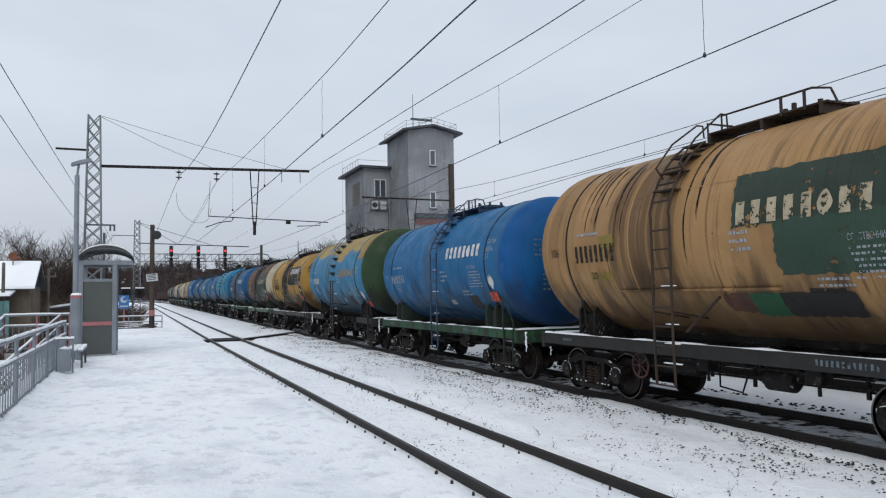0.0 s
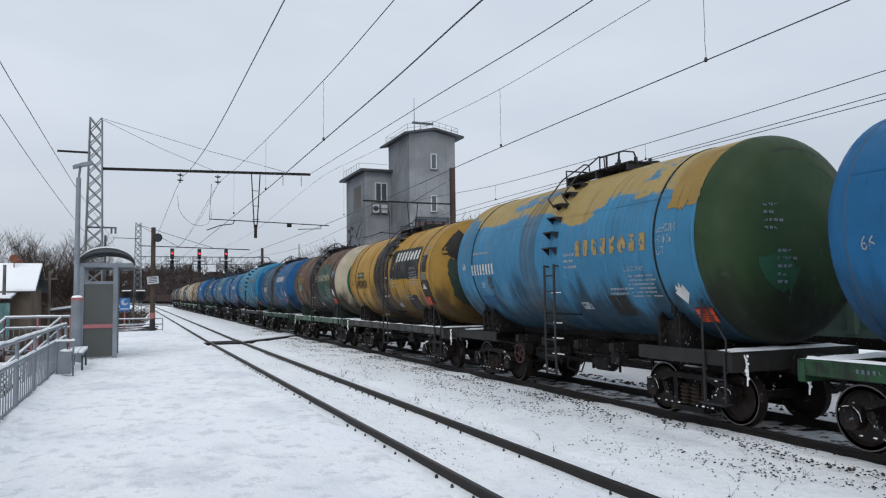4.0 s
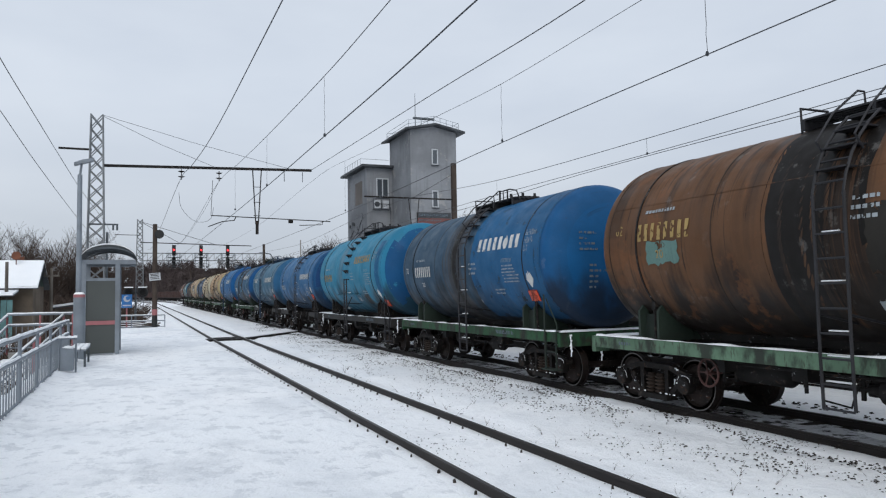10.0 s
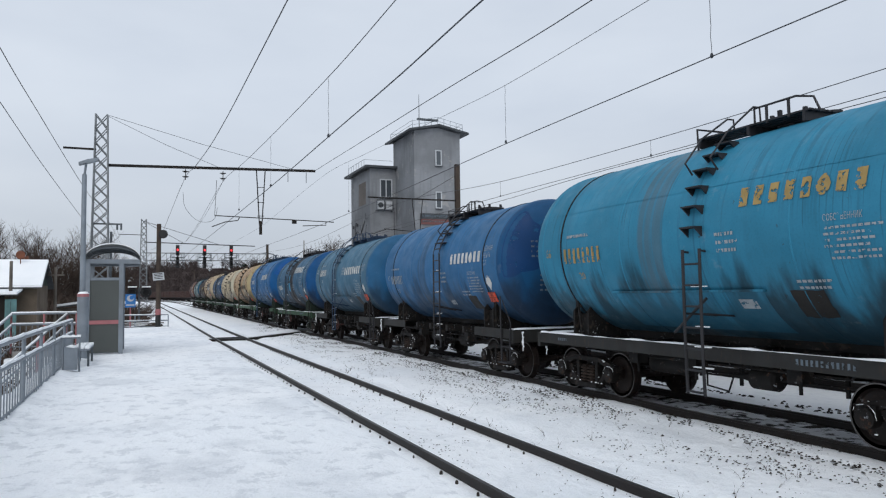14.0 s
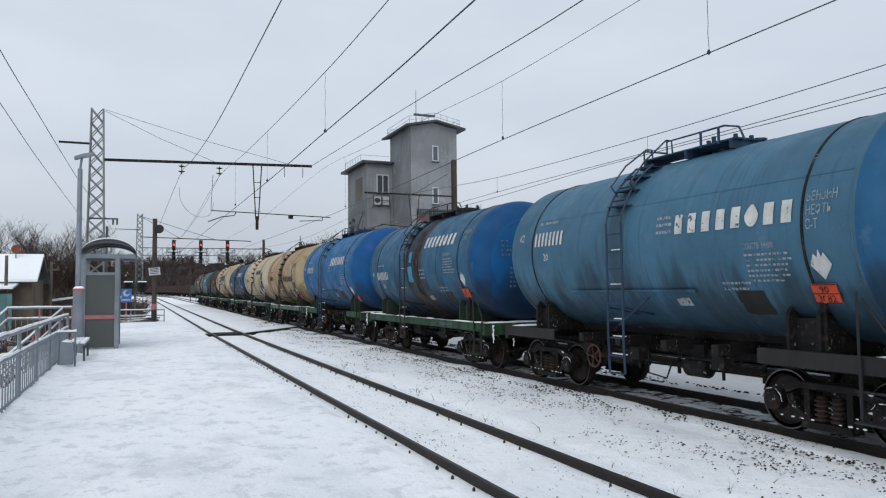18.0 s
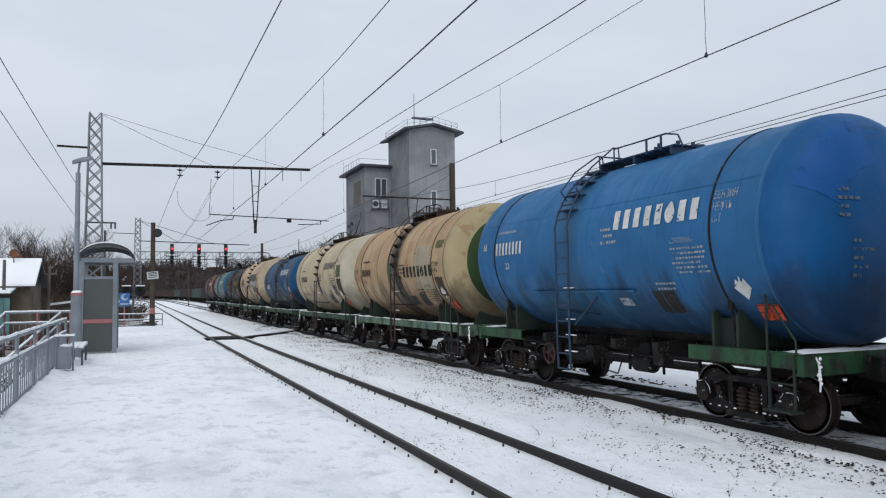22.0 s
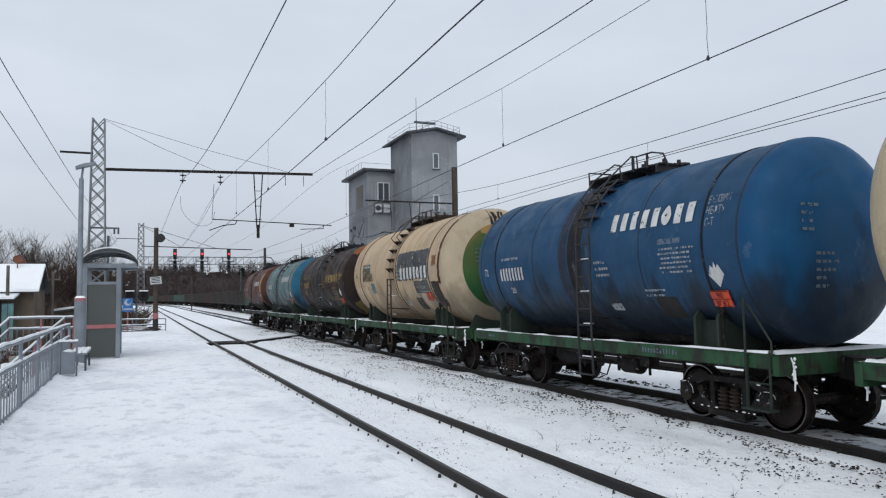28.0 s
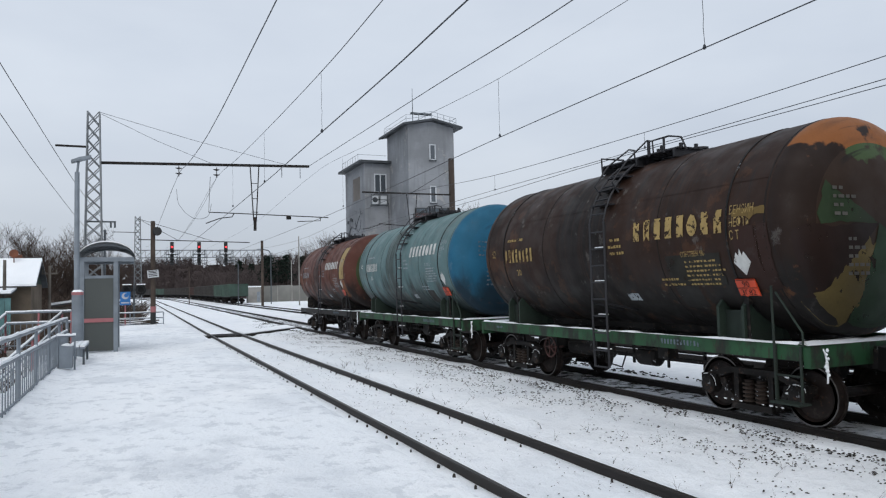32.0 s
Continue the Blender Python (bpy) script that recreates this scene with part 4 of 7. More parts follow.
def shelter():
    s = thing("platform_shelter", "grey steel waiting shelter with arched snowy roof", "shelter")
    xr, y0, y1, xl = -0.5, 22.6, 24.6, -1.42
    z0 = PLAT
    for x in (xl + 0.05, xr):
        for y in (y0, y1):
            bm = bmesh.new()
            box(bm, x - 0.06, x + 0.06, y - 0.06, y + 0.06, z0 - 0.05, z0 + 2.62)
            part("post", bm, GALV, s, bevel=0.008)
    bm = bmesh.new()
    box(bm, xl, xr - 0.06, y0 - 0.02, y0 + 0.02, z0 + 0.05, z0 + 2.1)
    part("end_panel", bm, PANEL, s, "dark grey end panel")
    bm = bmesh.new()
    box(bm, xl, xr - 0.06, y0 - 0.05, y0 - 0.022, z0 + 0.86, z0 + 0.97)
    part("pink_stripe", bm, PINK, s, "faded pink stripe")
    bm = bmesh.new()
    box(bm, xl, xr, y0 - 0.04, y0 + 0.04, z0 + 2.1, z0 + 2.18)
    part("panel_rail", bm, GALV, s)
    for y in (y0, y1):
        bm = bmesh.new()
        box(bm, xl - 0.06, xr + 0.48, y - 0.05, y + 0.05, z0 + 2.58, z0 + 2.7)
        part("beam", bm, GALV, s)
    bm = bmesh.new()
    box(bm, xl + 0.02, xl + 0.05, y0, y1, z0 + 0.1, z0 + 2.1)
    part("back_panel", bm, PANEL, s)

    def arc(r, n=16, lift=0.0):
        xc, w = (xl + xr + 0.46) / 2, (xr + 0.56 - xl) / 2
        return [(xc - w * math.cos(math.pi * k / n), z0 + 2.66 + lift + r * math.sin(math.pi * k / n)) for k in range(n + 1)]
    bm = bmesh.new()
    a, b = arc(0.42), arc(0.46)
    prism(bm, a + b[::-1], y0 - 0.25, y1 + 0.25, 1)
    part("roof", bm, ROOF_DARK, s, "dark arched roof sheet")
    bm = bmesh.new()
    a, b = arc(0.465), arc(0.505)
    prism(bm, a + b[::-1], y0 - 0.2, y1 + 0.2, 1)
    part("roof_snow", bm, SNOW_CAP, s, "snow lying on the roof")
    for y in (y0 - 0.18, y0 + 0.3, y0 + 0.8, y0 + 1.3, y1 + 0.1):
        bm = bmesh.new()
        a, b = arc(0.35), arc(0.40)
        prism(bm, a + b[::-1], y - 0.04, y + 0.04, 1)
        part("roof_rib", bm, GALV_DARK, s)
    return s


shelter()


def lamp_post():
    p = thing("lamp_post", "grey lamp post with boxed foot and snow on its head", "lamp post")
    x, y = -1.40, 21.4
    bm = bmesh.new()
    spin(bm, [(PLAT - 0.05, 0.14), (PLAT + 1.68, 0.14)], 20, (x, y, 0), 2)
    part("foot_casing", bm, GALV, p, smooth=True)
    bm = bmesh.new()
    spin(bm, [(PLAT + 1.64, 0.146), (PLAT + 1.72, 0.146)], 20, (x, y, 0), 2)
    part("pink_band", bm, PINK, p, "pink band under the snow cap", smooth=True)
    bm = bmesh.new()
    spin(bm, [(PLAT + 1.72, 0.14), (PLAT + 1.77, 0.1), (PLAT + 1.79, 0.02)], 16, (x, y, 0), 2)
    part("snow_cap", bm, SNOW_CAP, p, smooth=True)
    bm = bmesh.new()
    bar(bm, (x - 0.02, y, PLAT + 1.7), (x - 0.02, y, 5.62), 0.07, 12, 0.06)
    bar(bm, (x - 0.02, y, 5.6), (x + 0.02, y, 5.95), 0.03, 8)
    part("pole", bm, GALV, p, smooth=True)
    bm = bmesh.new()
    prism(bm, [(x - 0.16, 5.86), (x + 0.3, 6.0), (x + 0.32, 6.08), (x + 0.05, 6.02), (x - 0.16, 5.93)], y - 0.12, y + 0.12, 1)
    part("lamp_head", bm, GALV, p, "flat grey lamp head", bevel=0.02)
    return p


lamp_post()


def litter_bin():
    b = thing("litter_bin", "grey steel litter bin in a frame, snow on top", "litter bin")
    x, y, z = -1.37, 17.7, PLAT
    bm = bmesh.new()
    for sx in (-0.16, 0.16):
        bar(bm, (x + sx, y, z), (x + sx, y, z + 0.74), 0.02, 8)
    bar(bm, (x - 0.16, y, z + 0.74), (x + 0.16, y, z + 0.74), 0.02, 8)
    part("frame", bm, GALV, b)
    bm = bmesh.new()
    prism(bm, [(x - 0.13, z + 0.06), (x + 0.12, z + 0.05), (x + 0.13, z + 0.52), (x - 0.13, z + 0.55)], y - 0.15, y + 0.15, 1)
    part("bucket", bm, GALV, b, bevel=0.012)
    bm = bmesh.new()
    for k in range(6):
        box(bm, x - 0.18 + 0.06 * k, x - 0.12 + 0.06 * k, y - 0.06, y + 0.06, z + 0.755, z + 0.79 + 0.012 * (k % 2))
    part("frame_snow", bm, SNOW_CAP, b, bevel=0.015)
    bm = bmesh.new()
    spin(bm, [(z + 0.5, 0.12), (z + 0.56, 0.1), (z + 0.59, 0.02)], 10, (x, y, 0), 2)
    part("bucket_snow", bm, SNOW_CAP, b, smooth=True)
    return b


litter_bin()


def bench():
    b = thing("platform_bench", "slatted bench on steel legs with snow on it", "bench")
    x, y, z = -1.25, 19.7, PLAT - 0.05
    for k in range(3):
        bm = bmesh.new()
        box(bm, x - 0.17 + 0.12 * k, x - 0.07 + 0.12 * k, y - 0.9, y + 0.9, z + 0.43, z + 0.47)
        part("slat", bm, GALV, b, bevel=0.008)
        bm = bmesh.new()
        box(bm, x - 0.17 + 0.12 * k, x - 0.072 + 0.12 * k, y - 0.88, y + 0.88, z + 0.472, z + 0.52)
        part("slat_snow", bm, SNOW_CAP, b, bevel=0.025)
    for yy in (y - 0.7, y + 0.7):
        for xx in (x - 0.13, x + 0.14):
            bm = bmesh.new()
            bar(bm, (xx, yy, z - 0.02), (xx, yy, z + 0.43), 0.025, 8)
            part("leg", bm, GALV_DARK, b)
    return b


bench()


def fence(name, a, b, z0, z1, label, height=1.1, gap=0.3, post=None, snow=True, slope=0.0):
    """A tubular fence from a to b: two rails, thin uprights, posts, snow on the top rail."""
    f = thing(name, label, "fence")
    a, b = Vector((*a, z0)), Vector((*b, z1))
    d = b - a
    n = max(2, int(d.length / 2.0))
    for k in range(n + 1):
        bm = bmesh.new()
        p = a + d * k / n
        bar(bm, p - Vector((0, 0, 0.1)), p + Vector((0, 0, height)), 0.028, 8)
        part("post", bm, post or GALV, f)
    side = Vector((-d.y, d.x, 0)).normalized() * 0.03
    for h, r in ((height, 0.035), (height - 0.32, 0.034), (0.1, 0.02)):
        bm = bmesh.new()
        bar(bm, a + Vector((0, 0, h)), b + Vector((0, 0, h)), r, 8)
        part("rail", bm, GALV, f)
    m = int(d.length / gap)
    me = None
    for k in range(m):
        p = a + d * (k + 0.5) / m
        if me is None:
            bm = bmesh.new()
            bar(bm, (0, 0, 0.0), (0, 0, height - 0.32), 0.011, 5)
            me = mesh_of("upright", bm, GALV)
        piece("upright", me, f, Matrix.Translation(p))
    if snow:
        q = max(4, int(d.length / 0.25))
        for h, r in ((height + 0.03, 0.03), (height - 0.29, 0.025)):
            bm = bmesh.new()
            pipe(bm, [a + d * k / q + Vector((0, 0, h + 0.016 * noise.noise((k * 0.6, a.x, h)))) for k in range(q + 1)], r, 6)
            part("rail_snow", bm, SNOW_CAP, f, "snow along the rail", True)
    return f


fence("platform_fence", (-1.6, 4.0), (-1.62, 21.0), PLAT - 0.02, PLAT - 0.02, "grey tubular platform fence with snow on its rails", 1.05, gap=0.23)


# ---------------------------------------------------------------- beyond the shelter
def notice_post():
    p = thing("notice_post", "dark wooden post with round black lamp and white notice", "post")
    x, y, z = 0.95, 44.0, 0.58
    bm = bmesh.new()
    bar(bm, (x, y, z - 0.3), (x, y, 6.48), 0.14, 10, 0.12)
    part("pole", bm, WOOD_POLE, p)
    bm = bmesh.new()
    spin(bm, [(z, 0.148), (z + 0.7, 0.147)], 12, (x, y, 0), 2, False)
    part("black_foot", bm, SIGNAL_BLACK, p)
    bm = bmesh.new()
    spin(bm, [(z + 0.72, 0.149), (z + 1.05, 0.148)], 12, (x, y, 0), 2, False)
    part("pink_band", bm, PINK, p)
    bm = bmesh.new()
    spin(bm, [(y - 0.34, 0.2), (y - 0.3, 0.25), (y - 0.12, 0.24), (y - 0.05, 0.1)], 18, (x + 0.22, 0, 5.88), 1)
    box(bm, x, x + 0.2, y - 0.15, y - 0.1, 5.8, 5.9)
    part("round_lamp", bm, SIGNAL_BLACK, p, "round black unlit lamp", True)
    bm = bmesh.new()
    box(bm, x - 0.3, x + 0.3, y - 0.2, y - 0.17, 3.26, 3.68)
    n = part("notice_board", bm, PVC, p, "small white notice with dark unreadable lines")
    n.matrix_basis = Matrix.Translation((x, y, 3.45)) @ pose(0, 0, 0, 0, -6, 0) @ Matrix.Translation((-x, -y, -3.45))
    bm = bmesh.new()
    for zz in (3.34, 3.43, 3.52, 3.6):
        box(bm, x - 0.24, x + 0.22, y - 0.204, y - 0.2, zz, zz + 0.04)
    part("lines", bm, BLACK_MARK, n)
    return p


notice_post()


def crossing_light(x, y, z):
    c = thing("crossing_signal", "black double crossing signal with snow on its hoods", "signal")
    bm = bmesh.new()
    bar(bm, (x, y, -0.2), (x, y, z + 0.3), 0.06, 8)
    part("pole", bm, GALV_DARK, c)
    for s in (-1, 1):
        bm = bmesh.new()
        spin(bm, [(y - 0.14, 0.3), (y - 0.1, 0.33), (y - 0.05, 0.1)], 18, (x + 0.4 * s, 0, z), 1)
        spin(bm, [(y - 0.38, 0.19), (y - 0.14, 0.2)], 14, (x + 0.4 * s, 0, z), 1, False)
        part("lamp_disc", bm, SIGNAL_BLACK, c)
        bm = bmesh.new()
        box(bm, x + 0.4 * s - 0.26, x + 0.4 * s + 0.26, y - 0.35, y, z + 0.31, z + 0.37)
        part("hood_snow", bm, SNOW_CAP, c, bevel=0.02)
    bm = bmesh.new()
    box(bm, x - 0.6, x + 0.6, y - 0.04, y, z - 0.05, z + 0.05)
    part("cross_bar", bm, SIGNAL_BLACK, c)
    return c


crossing_light(-0.05, 49, 2.62)


def blue_sign():
    s = thing("blue_sign", "blue notice sign with a white emblem on a post", "sign")
    x, y = -0.52, 46.2
    bm = bmesh.new()
    bar(bm, (x, y, 0.1), (x, y, 2.5), 0.04, 8)
    part("post", bm, PINK, s)
    bm = bmesh.new()
    box(bm, x - 0.28, x + 0.28, y - 0.07, y - 0.045, 1.72, 2.5)
    b = part("board", bm, BLUE_SIGN, s, bevel=0.01)
    bm = bmesh.new()
    spin(bm, [(y - 0.076, 0.19), (y - 0.073, 0.19)], 16, (x, 0, 2.25), 1)
    part("emblem", bm, PVC, b)
    bm = bmesh.new()
    spin(bm, [(y - 0.08, 0.12), (y - 0.077, 0.12)], 16, (x + 0.06, 0, 2.29), 1)
    part("emblem_centre", bm, BLUE_SIGN, b)
    bm = bmesh.new()
    box(bm, x - 0.22, x + 0.22, y - 0.076, y - 0.073, 1.82, 1.9)
    part("text_bar", bm, PVC, b)
    return s


blue_sign()
fence("path_railing", (-2.0, 44.2), (1.5, 44.2), 0.55, 0.55, "low grey railing across the platform's end", 0.75, 0.9)
fence("stair_railing", (-3.5, 24.6), (-1.75, 24.2), 0.78, 0.78, "grey railing of the side stairs with pink end posts", 1.08, 0.16, PINK)
fence("stair_railing", (-3.5, 24.6), (-4.3, 20.6), 0.78, -0.5, "sloping grey stair railing with pink posts", 1.05, 0.2, PINK)
fence("stair_railing", (-2.0, 24.3), (-3.1, 20.4), 0.78, -0.5, "sloping grey stair railing with pink posts", 1.05, 0.2, PINK)


def stairs():
    bm = bmesh.new()
    prism(bm, [(-3.5, 24.8), (-2.0, 24.4), (-2.0, 23.9), (-3.4, 24.2)], -0.6, 0.74, 2)
    ob = solid("side_stairs", bm, CONCRETE, "concrete side stairs under snow", "stairs")
    for k in range(6):
        bm = bmesh.new()
        y = 24.0 - 0.55 * k
        box(bm, -3.9 - 0.1 * k + 0.4, -2.5 - 0.15 * k + 0.3, y - 0.55, y, -0.6, 0.6 - 0.2 * k)
        part("step", bm, SNOW, ob)
    return ob


stairs()


def timber_stack():
    s = thing("timber_stack", "dark boards stacked under snow beside the crossing", "boards")
    for k in range(11):
        bm = bmesh.new()
        box(bm, -1.5, 1.0, -0.07, 0.07, 0, 0.07)
        part("board", bm, WOOD_POLE, s).matrix_basis = pose(-0.1 + 0.05 * k, 46.6 + 0.2 * k, 0.42 + 0.055 * (k % 6), 0, 5 * (k % 2) - 1, 9 * (k % 3) - 9)
        bm = bmesh.new()
        box(bm, -1.2 + 0.1 * (k % 4), 0.1 + 0.1 * (k % 5), -0.05, 0.05, 0.072, 0.1)
        part("board_snow", bm, SNOW_CAP, s).matrix_basis = pose(-0.1 + 0.05 * k, 46.6 + 0.2 * k, 0.42 + 0.055 * (k % 6), 0, 5 * (k % 2) - 1, 9 * (k % 3) - 9)
    return s


timber_stack()


# ---------------------------------------------------------------- gardens on the left
# boards stand in for the open lean-to, its shade put into their colour
SHADE_BOARD = plain("lean_to_shade_boards", "23201e", 0.9, 0, 0.4, 3, 0.2)


def house():
    h = thing("garden_house", "low old wooden house with thick snow on its roof", "house")
    xr, xl, y0, y1 = -5.75, -15.5, 49.0, 55.0
    bm = bmesh.new()
    box(bm, xl, xr, y0 + 0.6, y1, -0.8, 3.15)
    part("wall", bm, HOUSE_WALL, h)
    bm = bmesh.new()
    prism(bm, [(y0 + 0.6, 3.15), (y1, 3.15), (52.0, 4.5)], xr - 0.06, xr, 0)
    part("gable", bm, plain("gable_green", "39463f", 0.9, 0, 0.3, 3, 0.2), h, "dark green boarded gable")
    for a, b in (((y0, 2.93), (52.0, 4.55)), ((y1 + 0.5, 2.93), (52.0, 4.55))):
        bm = bmesh.new()
        prism(bm, [a, b, (b[0], b[1] + 0.06), (a[0], a[1] + 0.06)], xl, xr + 0.35, 0)
        r = part("roof_plane", bm, ROOF_EDGE, h)
        bm = bmesh.new()
        prism(bm, [(a[0], a[1] + 0.065), (b[0], b[1] + 0.065), (b[0], b[1] + 0.24), (a[0], a[1] + 0.2)], xl, xr + 0.32, 0)
        part("roof_snow", bm, SNOW_CAP, r, "thick snow on the roof", bevel=0.05)
    bm = bmesh.new()
    prism(bm, [(47.2, 2.5), (49.55, 2.78), (49.55, 2.84), (47.2, 2.56)], -13.0, -6.45, 0)
    l = part("lean_to_roof", bm, ROOF_EDGE, h)
    bm = bmesh.new()
    prism(bm, [(47.2, 2.565), (49.5, 2.845), (49.5, 2.95), (47.2, 2.68)], -13.0, -6.47, 0)
    part("roof_snow", bm, SNOW_CAP, l, "snow on the lean-to roof", bevel=0.03)
    for k in range(12):
        bm = bmesh.new()
        box(bm, -6.8 - 0.3 * k, -6.52 - 0.3 * k, 47.5, 47.55, -0.8, 2.3 if k in (0, 1) else 2.5)
        part("board", bm, TEAL_DOOR if k in (0, 1) else SHADE_BOARD, h)
    bm = bmesh.new()
    box(bm, -6.95, -6.65, 52.8, 53.2, 3.6, 5.05)
    part("chimney", bm, plain("chimney_brick", "6d4a3c", 0.9, 0, 0.3, 5, 0.2), h)
    bm = bmesh.new()
    bar(bm, (-6.9, 51.5, 4.3), (-6.9, 51.4, 5.0), 0.03, 6)
    spin(bm, [(51.3, 0.05), (51.34, 0.24), (51.36, 0.26)], 16, (-6.9, 0, 5.05), 1)
    part("rusty_dish", bm, plain("dish_rust", "7a4c38", 0.8, 0.2, 0.3, 6), h, "rusty round dish on the ridge")
    return h


house()


def shed():
    s = thing("garden_shed", "small grey plank shed with snowy roof", "shed")
    bm = bmesh.new()
    box(bm, -5.2, -3.9, 56, 58, -0.7, 1.6)
    part("wall", bm, WOOD_GREY, s)
    bm = bmesh.new()
    prism(bm, [(-5.4, 1.62), (-3.7, 1.85), (-3.7, 1.95), (-5.4, 1.72)], 55.8, 58.2, 1)
    part("roof", bm, ROOF_EDGE, s)
    bm = bmesh.new()
    prism(bm, [(-5.4, 1.725), (-3.7, 1.955), (-3.72, 2.1), (-5.38, 1.88)], 55.8, 58.2, 1)
    part("roof_snow", bm, SNOW_CAP, s, bevel=0.04)
    return s


shed()


def wood_pole(x, y, z0, z1, arm=0.5, mat=WOOD_GREY, label="weathered grey wooden line pole"):
    p = thing("line_pole", label, "pole", "line poles")
    bm = bmesh.new()
    bar(bm, (x, y, z0), (x, y, z1), 0.11, 8, 0.085)
    part("pole", bm, mat, p)
    if arm:
        bm = bmesh.new()
        box(bm, x - arm, x + arm, y - 0.05, y + 0.05, z1 - 0.55, z1 - 0.45)
        for s in (-0.85, 0.85):
            bar(bm, (x + arm * s, y, z1 - 0.45), (x + arm * s, y, z1 - 0.25), 0.04, 6)
        part("cross_arm", bm, mat, p)
    return p


wood_pole(-6.9, 48.0, -0.8, 4.5, 0)
wood_pole(-5.0, 52.0, -0.8, 4.3, 0.45)
wood_pole(23.6, 112.0, -0.2, 10.9, 0, CONCRETE, "slender grey concrete pole")
wood_pole(33.0, 146.0, 0, 9.5, 0, CONCRETE, "slender grey concrete pole")
wood_pole(30.0, 150.0, 0, 8.8, 0, CONCRETE, "slender grey concrete pole")
wood_pole(10.5, 160.0, 0, 8.0, 0.6, WOOD_POLE, "dark wooden line pole")


def street_lamp(x, y, h, s=1):
    p = thing("street_lamp", "dark street lamp with bent arm, unlit", "street lamp")
    bm = bmesh.new()
    pipe(bm, [(x, y, 0), (x, y, h - 0.6), (x - 0.4 * s, y, h), (x - 1.4 * s, y, h + 0.15)], 0.09, 6)
    part("pole", bm, GALV_DARK, p)
    bm = bmesh.new()
    box(bm, x - 2.0 * s - 0.3, x - 1.3 * s + 0.1, y - 0.15, y + 0.15, h + 0.1, h + 0.25)
    part("lamp_head", bm, GALV, p, bevel=0.03)
    return p


street_lamp(15.9, 124, 7.6)
street_lamp(22.0, 128, 9.6)


def slab_wall():
    w = thing("slab_wall", "grey concrete slab wall with snow along its foot", "wall")
    k = 0
    x = 21.0
    while x < 52:
        bm = bmesh.new()
        box(bm, x, x + 2.9, 150 + 0.12 * k, 150.25 + 0.12 * k, -0.3, 3.5 + 0.06 * (k % 3))
        part("slab", bm, SHED, w)
        bm = bmesh.new()
        box(bm, x + 2.9, x + 3.1, 149.9 + 0.12 * k, 150.3 + 0.12 * k, -0.3, 3.6)
        part("pillar", bm, CONCRETE, w)
        x += 3.1
        k += 1
    return w


slab_wall()


def hut():
    h = thing("trackside_hut", "pale trackside hut with snow on its flat roof", "hut")
    bm = bmesh.new()
    box(bm, 20.6, 23.4, 146, 148.4, -0.2, 3.3)
    part("wall", bm, CONCRETE, h)
    bm = bmesh.new()
    box(bm, 20.4, 23.6, 145.8, 148.6, 3.3, 3.55)
    part("roof_snow", bm, SNOW_CAP, h, bevel=0.06)
    bm = bmesh.new()
    box(bm, 22.3, 22.9, 145.95, 145.99, 0.4, 2.4)
    part("door", bm, GALV, h)
    return h


hut()


# ---------------------------------------------------------------- trees
def branch(out, p, d, length, r, level, rnd):
    """Grows one limb as a bent chain of thin tapering pieces and then its own twigs."""
    n = 3 if level > 1 else 2
    for k in range(n):
        d = (d + Vector((rnd.uniform(-1, 1), rnd.uniform(-1, 1), rnd.uniform(-0.2, 0.75))) * 0.2).normalized()
        q = p + d * (length / n)
        out.append((p.copy(), q.copy(), r * (1 - 0.3 * k / n), r * (1 - 0.3 * (k + 1) / n), level))
        if level > 0:
            for _ in range(2 if level > 2 else rnd.choice((2, 3))):
                side = Vector((rnd.uniform(-1, 1), rnd.uniform(-1, 1), rnd.uniform(0.0, 0.8))).normalized()
                nd = (d * rnd.uniform(0.5, 1.0) + side * rnd.uniform(0.6, 1.0)).normalized()
                branch(out, q, nd, length * rnd.uniform(0.5, 0.72), r * 0.5, level - 1, rnd)
        p = q


def bare_tree(height, seed, trunk_mat=BARK, twig_mat=TWIG, levels=3, lean=0.0, thin=0.02):
    rnd = random.Random(seed)
    out = []
    branch(out, Vector((0, 0, -0.3)), Vector((lean, 0, 1)).normalized(), height * 0.62, height * 0.016, levels, rnd)
    for _ in range(4):
        z = height * rnd.uniform(0.15, 0.5)
        a = rnd.uniform(0, 6.28)
        branch(out, Vector((lean * z, 0, z)), Vector((math.cos(a), math.sin(a), 1.1)).normalized(), height * 0.4, height * 0.008, levels - 1, rnd)
    tree = thing("bare_tree", "leafless grey-brown tree with fine twigs", "tree")
    big, fine = bmesh.new(), bmesh.new()
    for p, q, r0, r1, lv in out:
        if lv >= levels - 1:
            bar(big, p, q, max(r0, thin * 1.5), 5, max(r1, thin * 1.3))
        else:
            bar(fine, p, q, max(r0, thin), 3, max(r1, thin * 0.6))
    part("trunk", big, trunk_mat, tree)
    part("crown", fine, twig_mat, tree)
    return tree


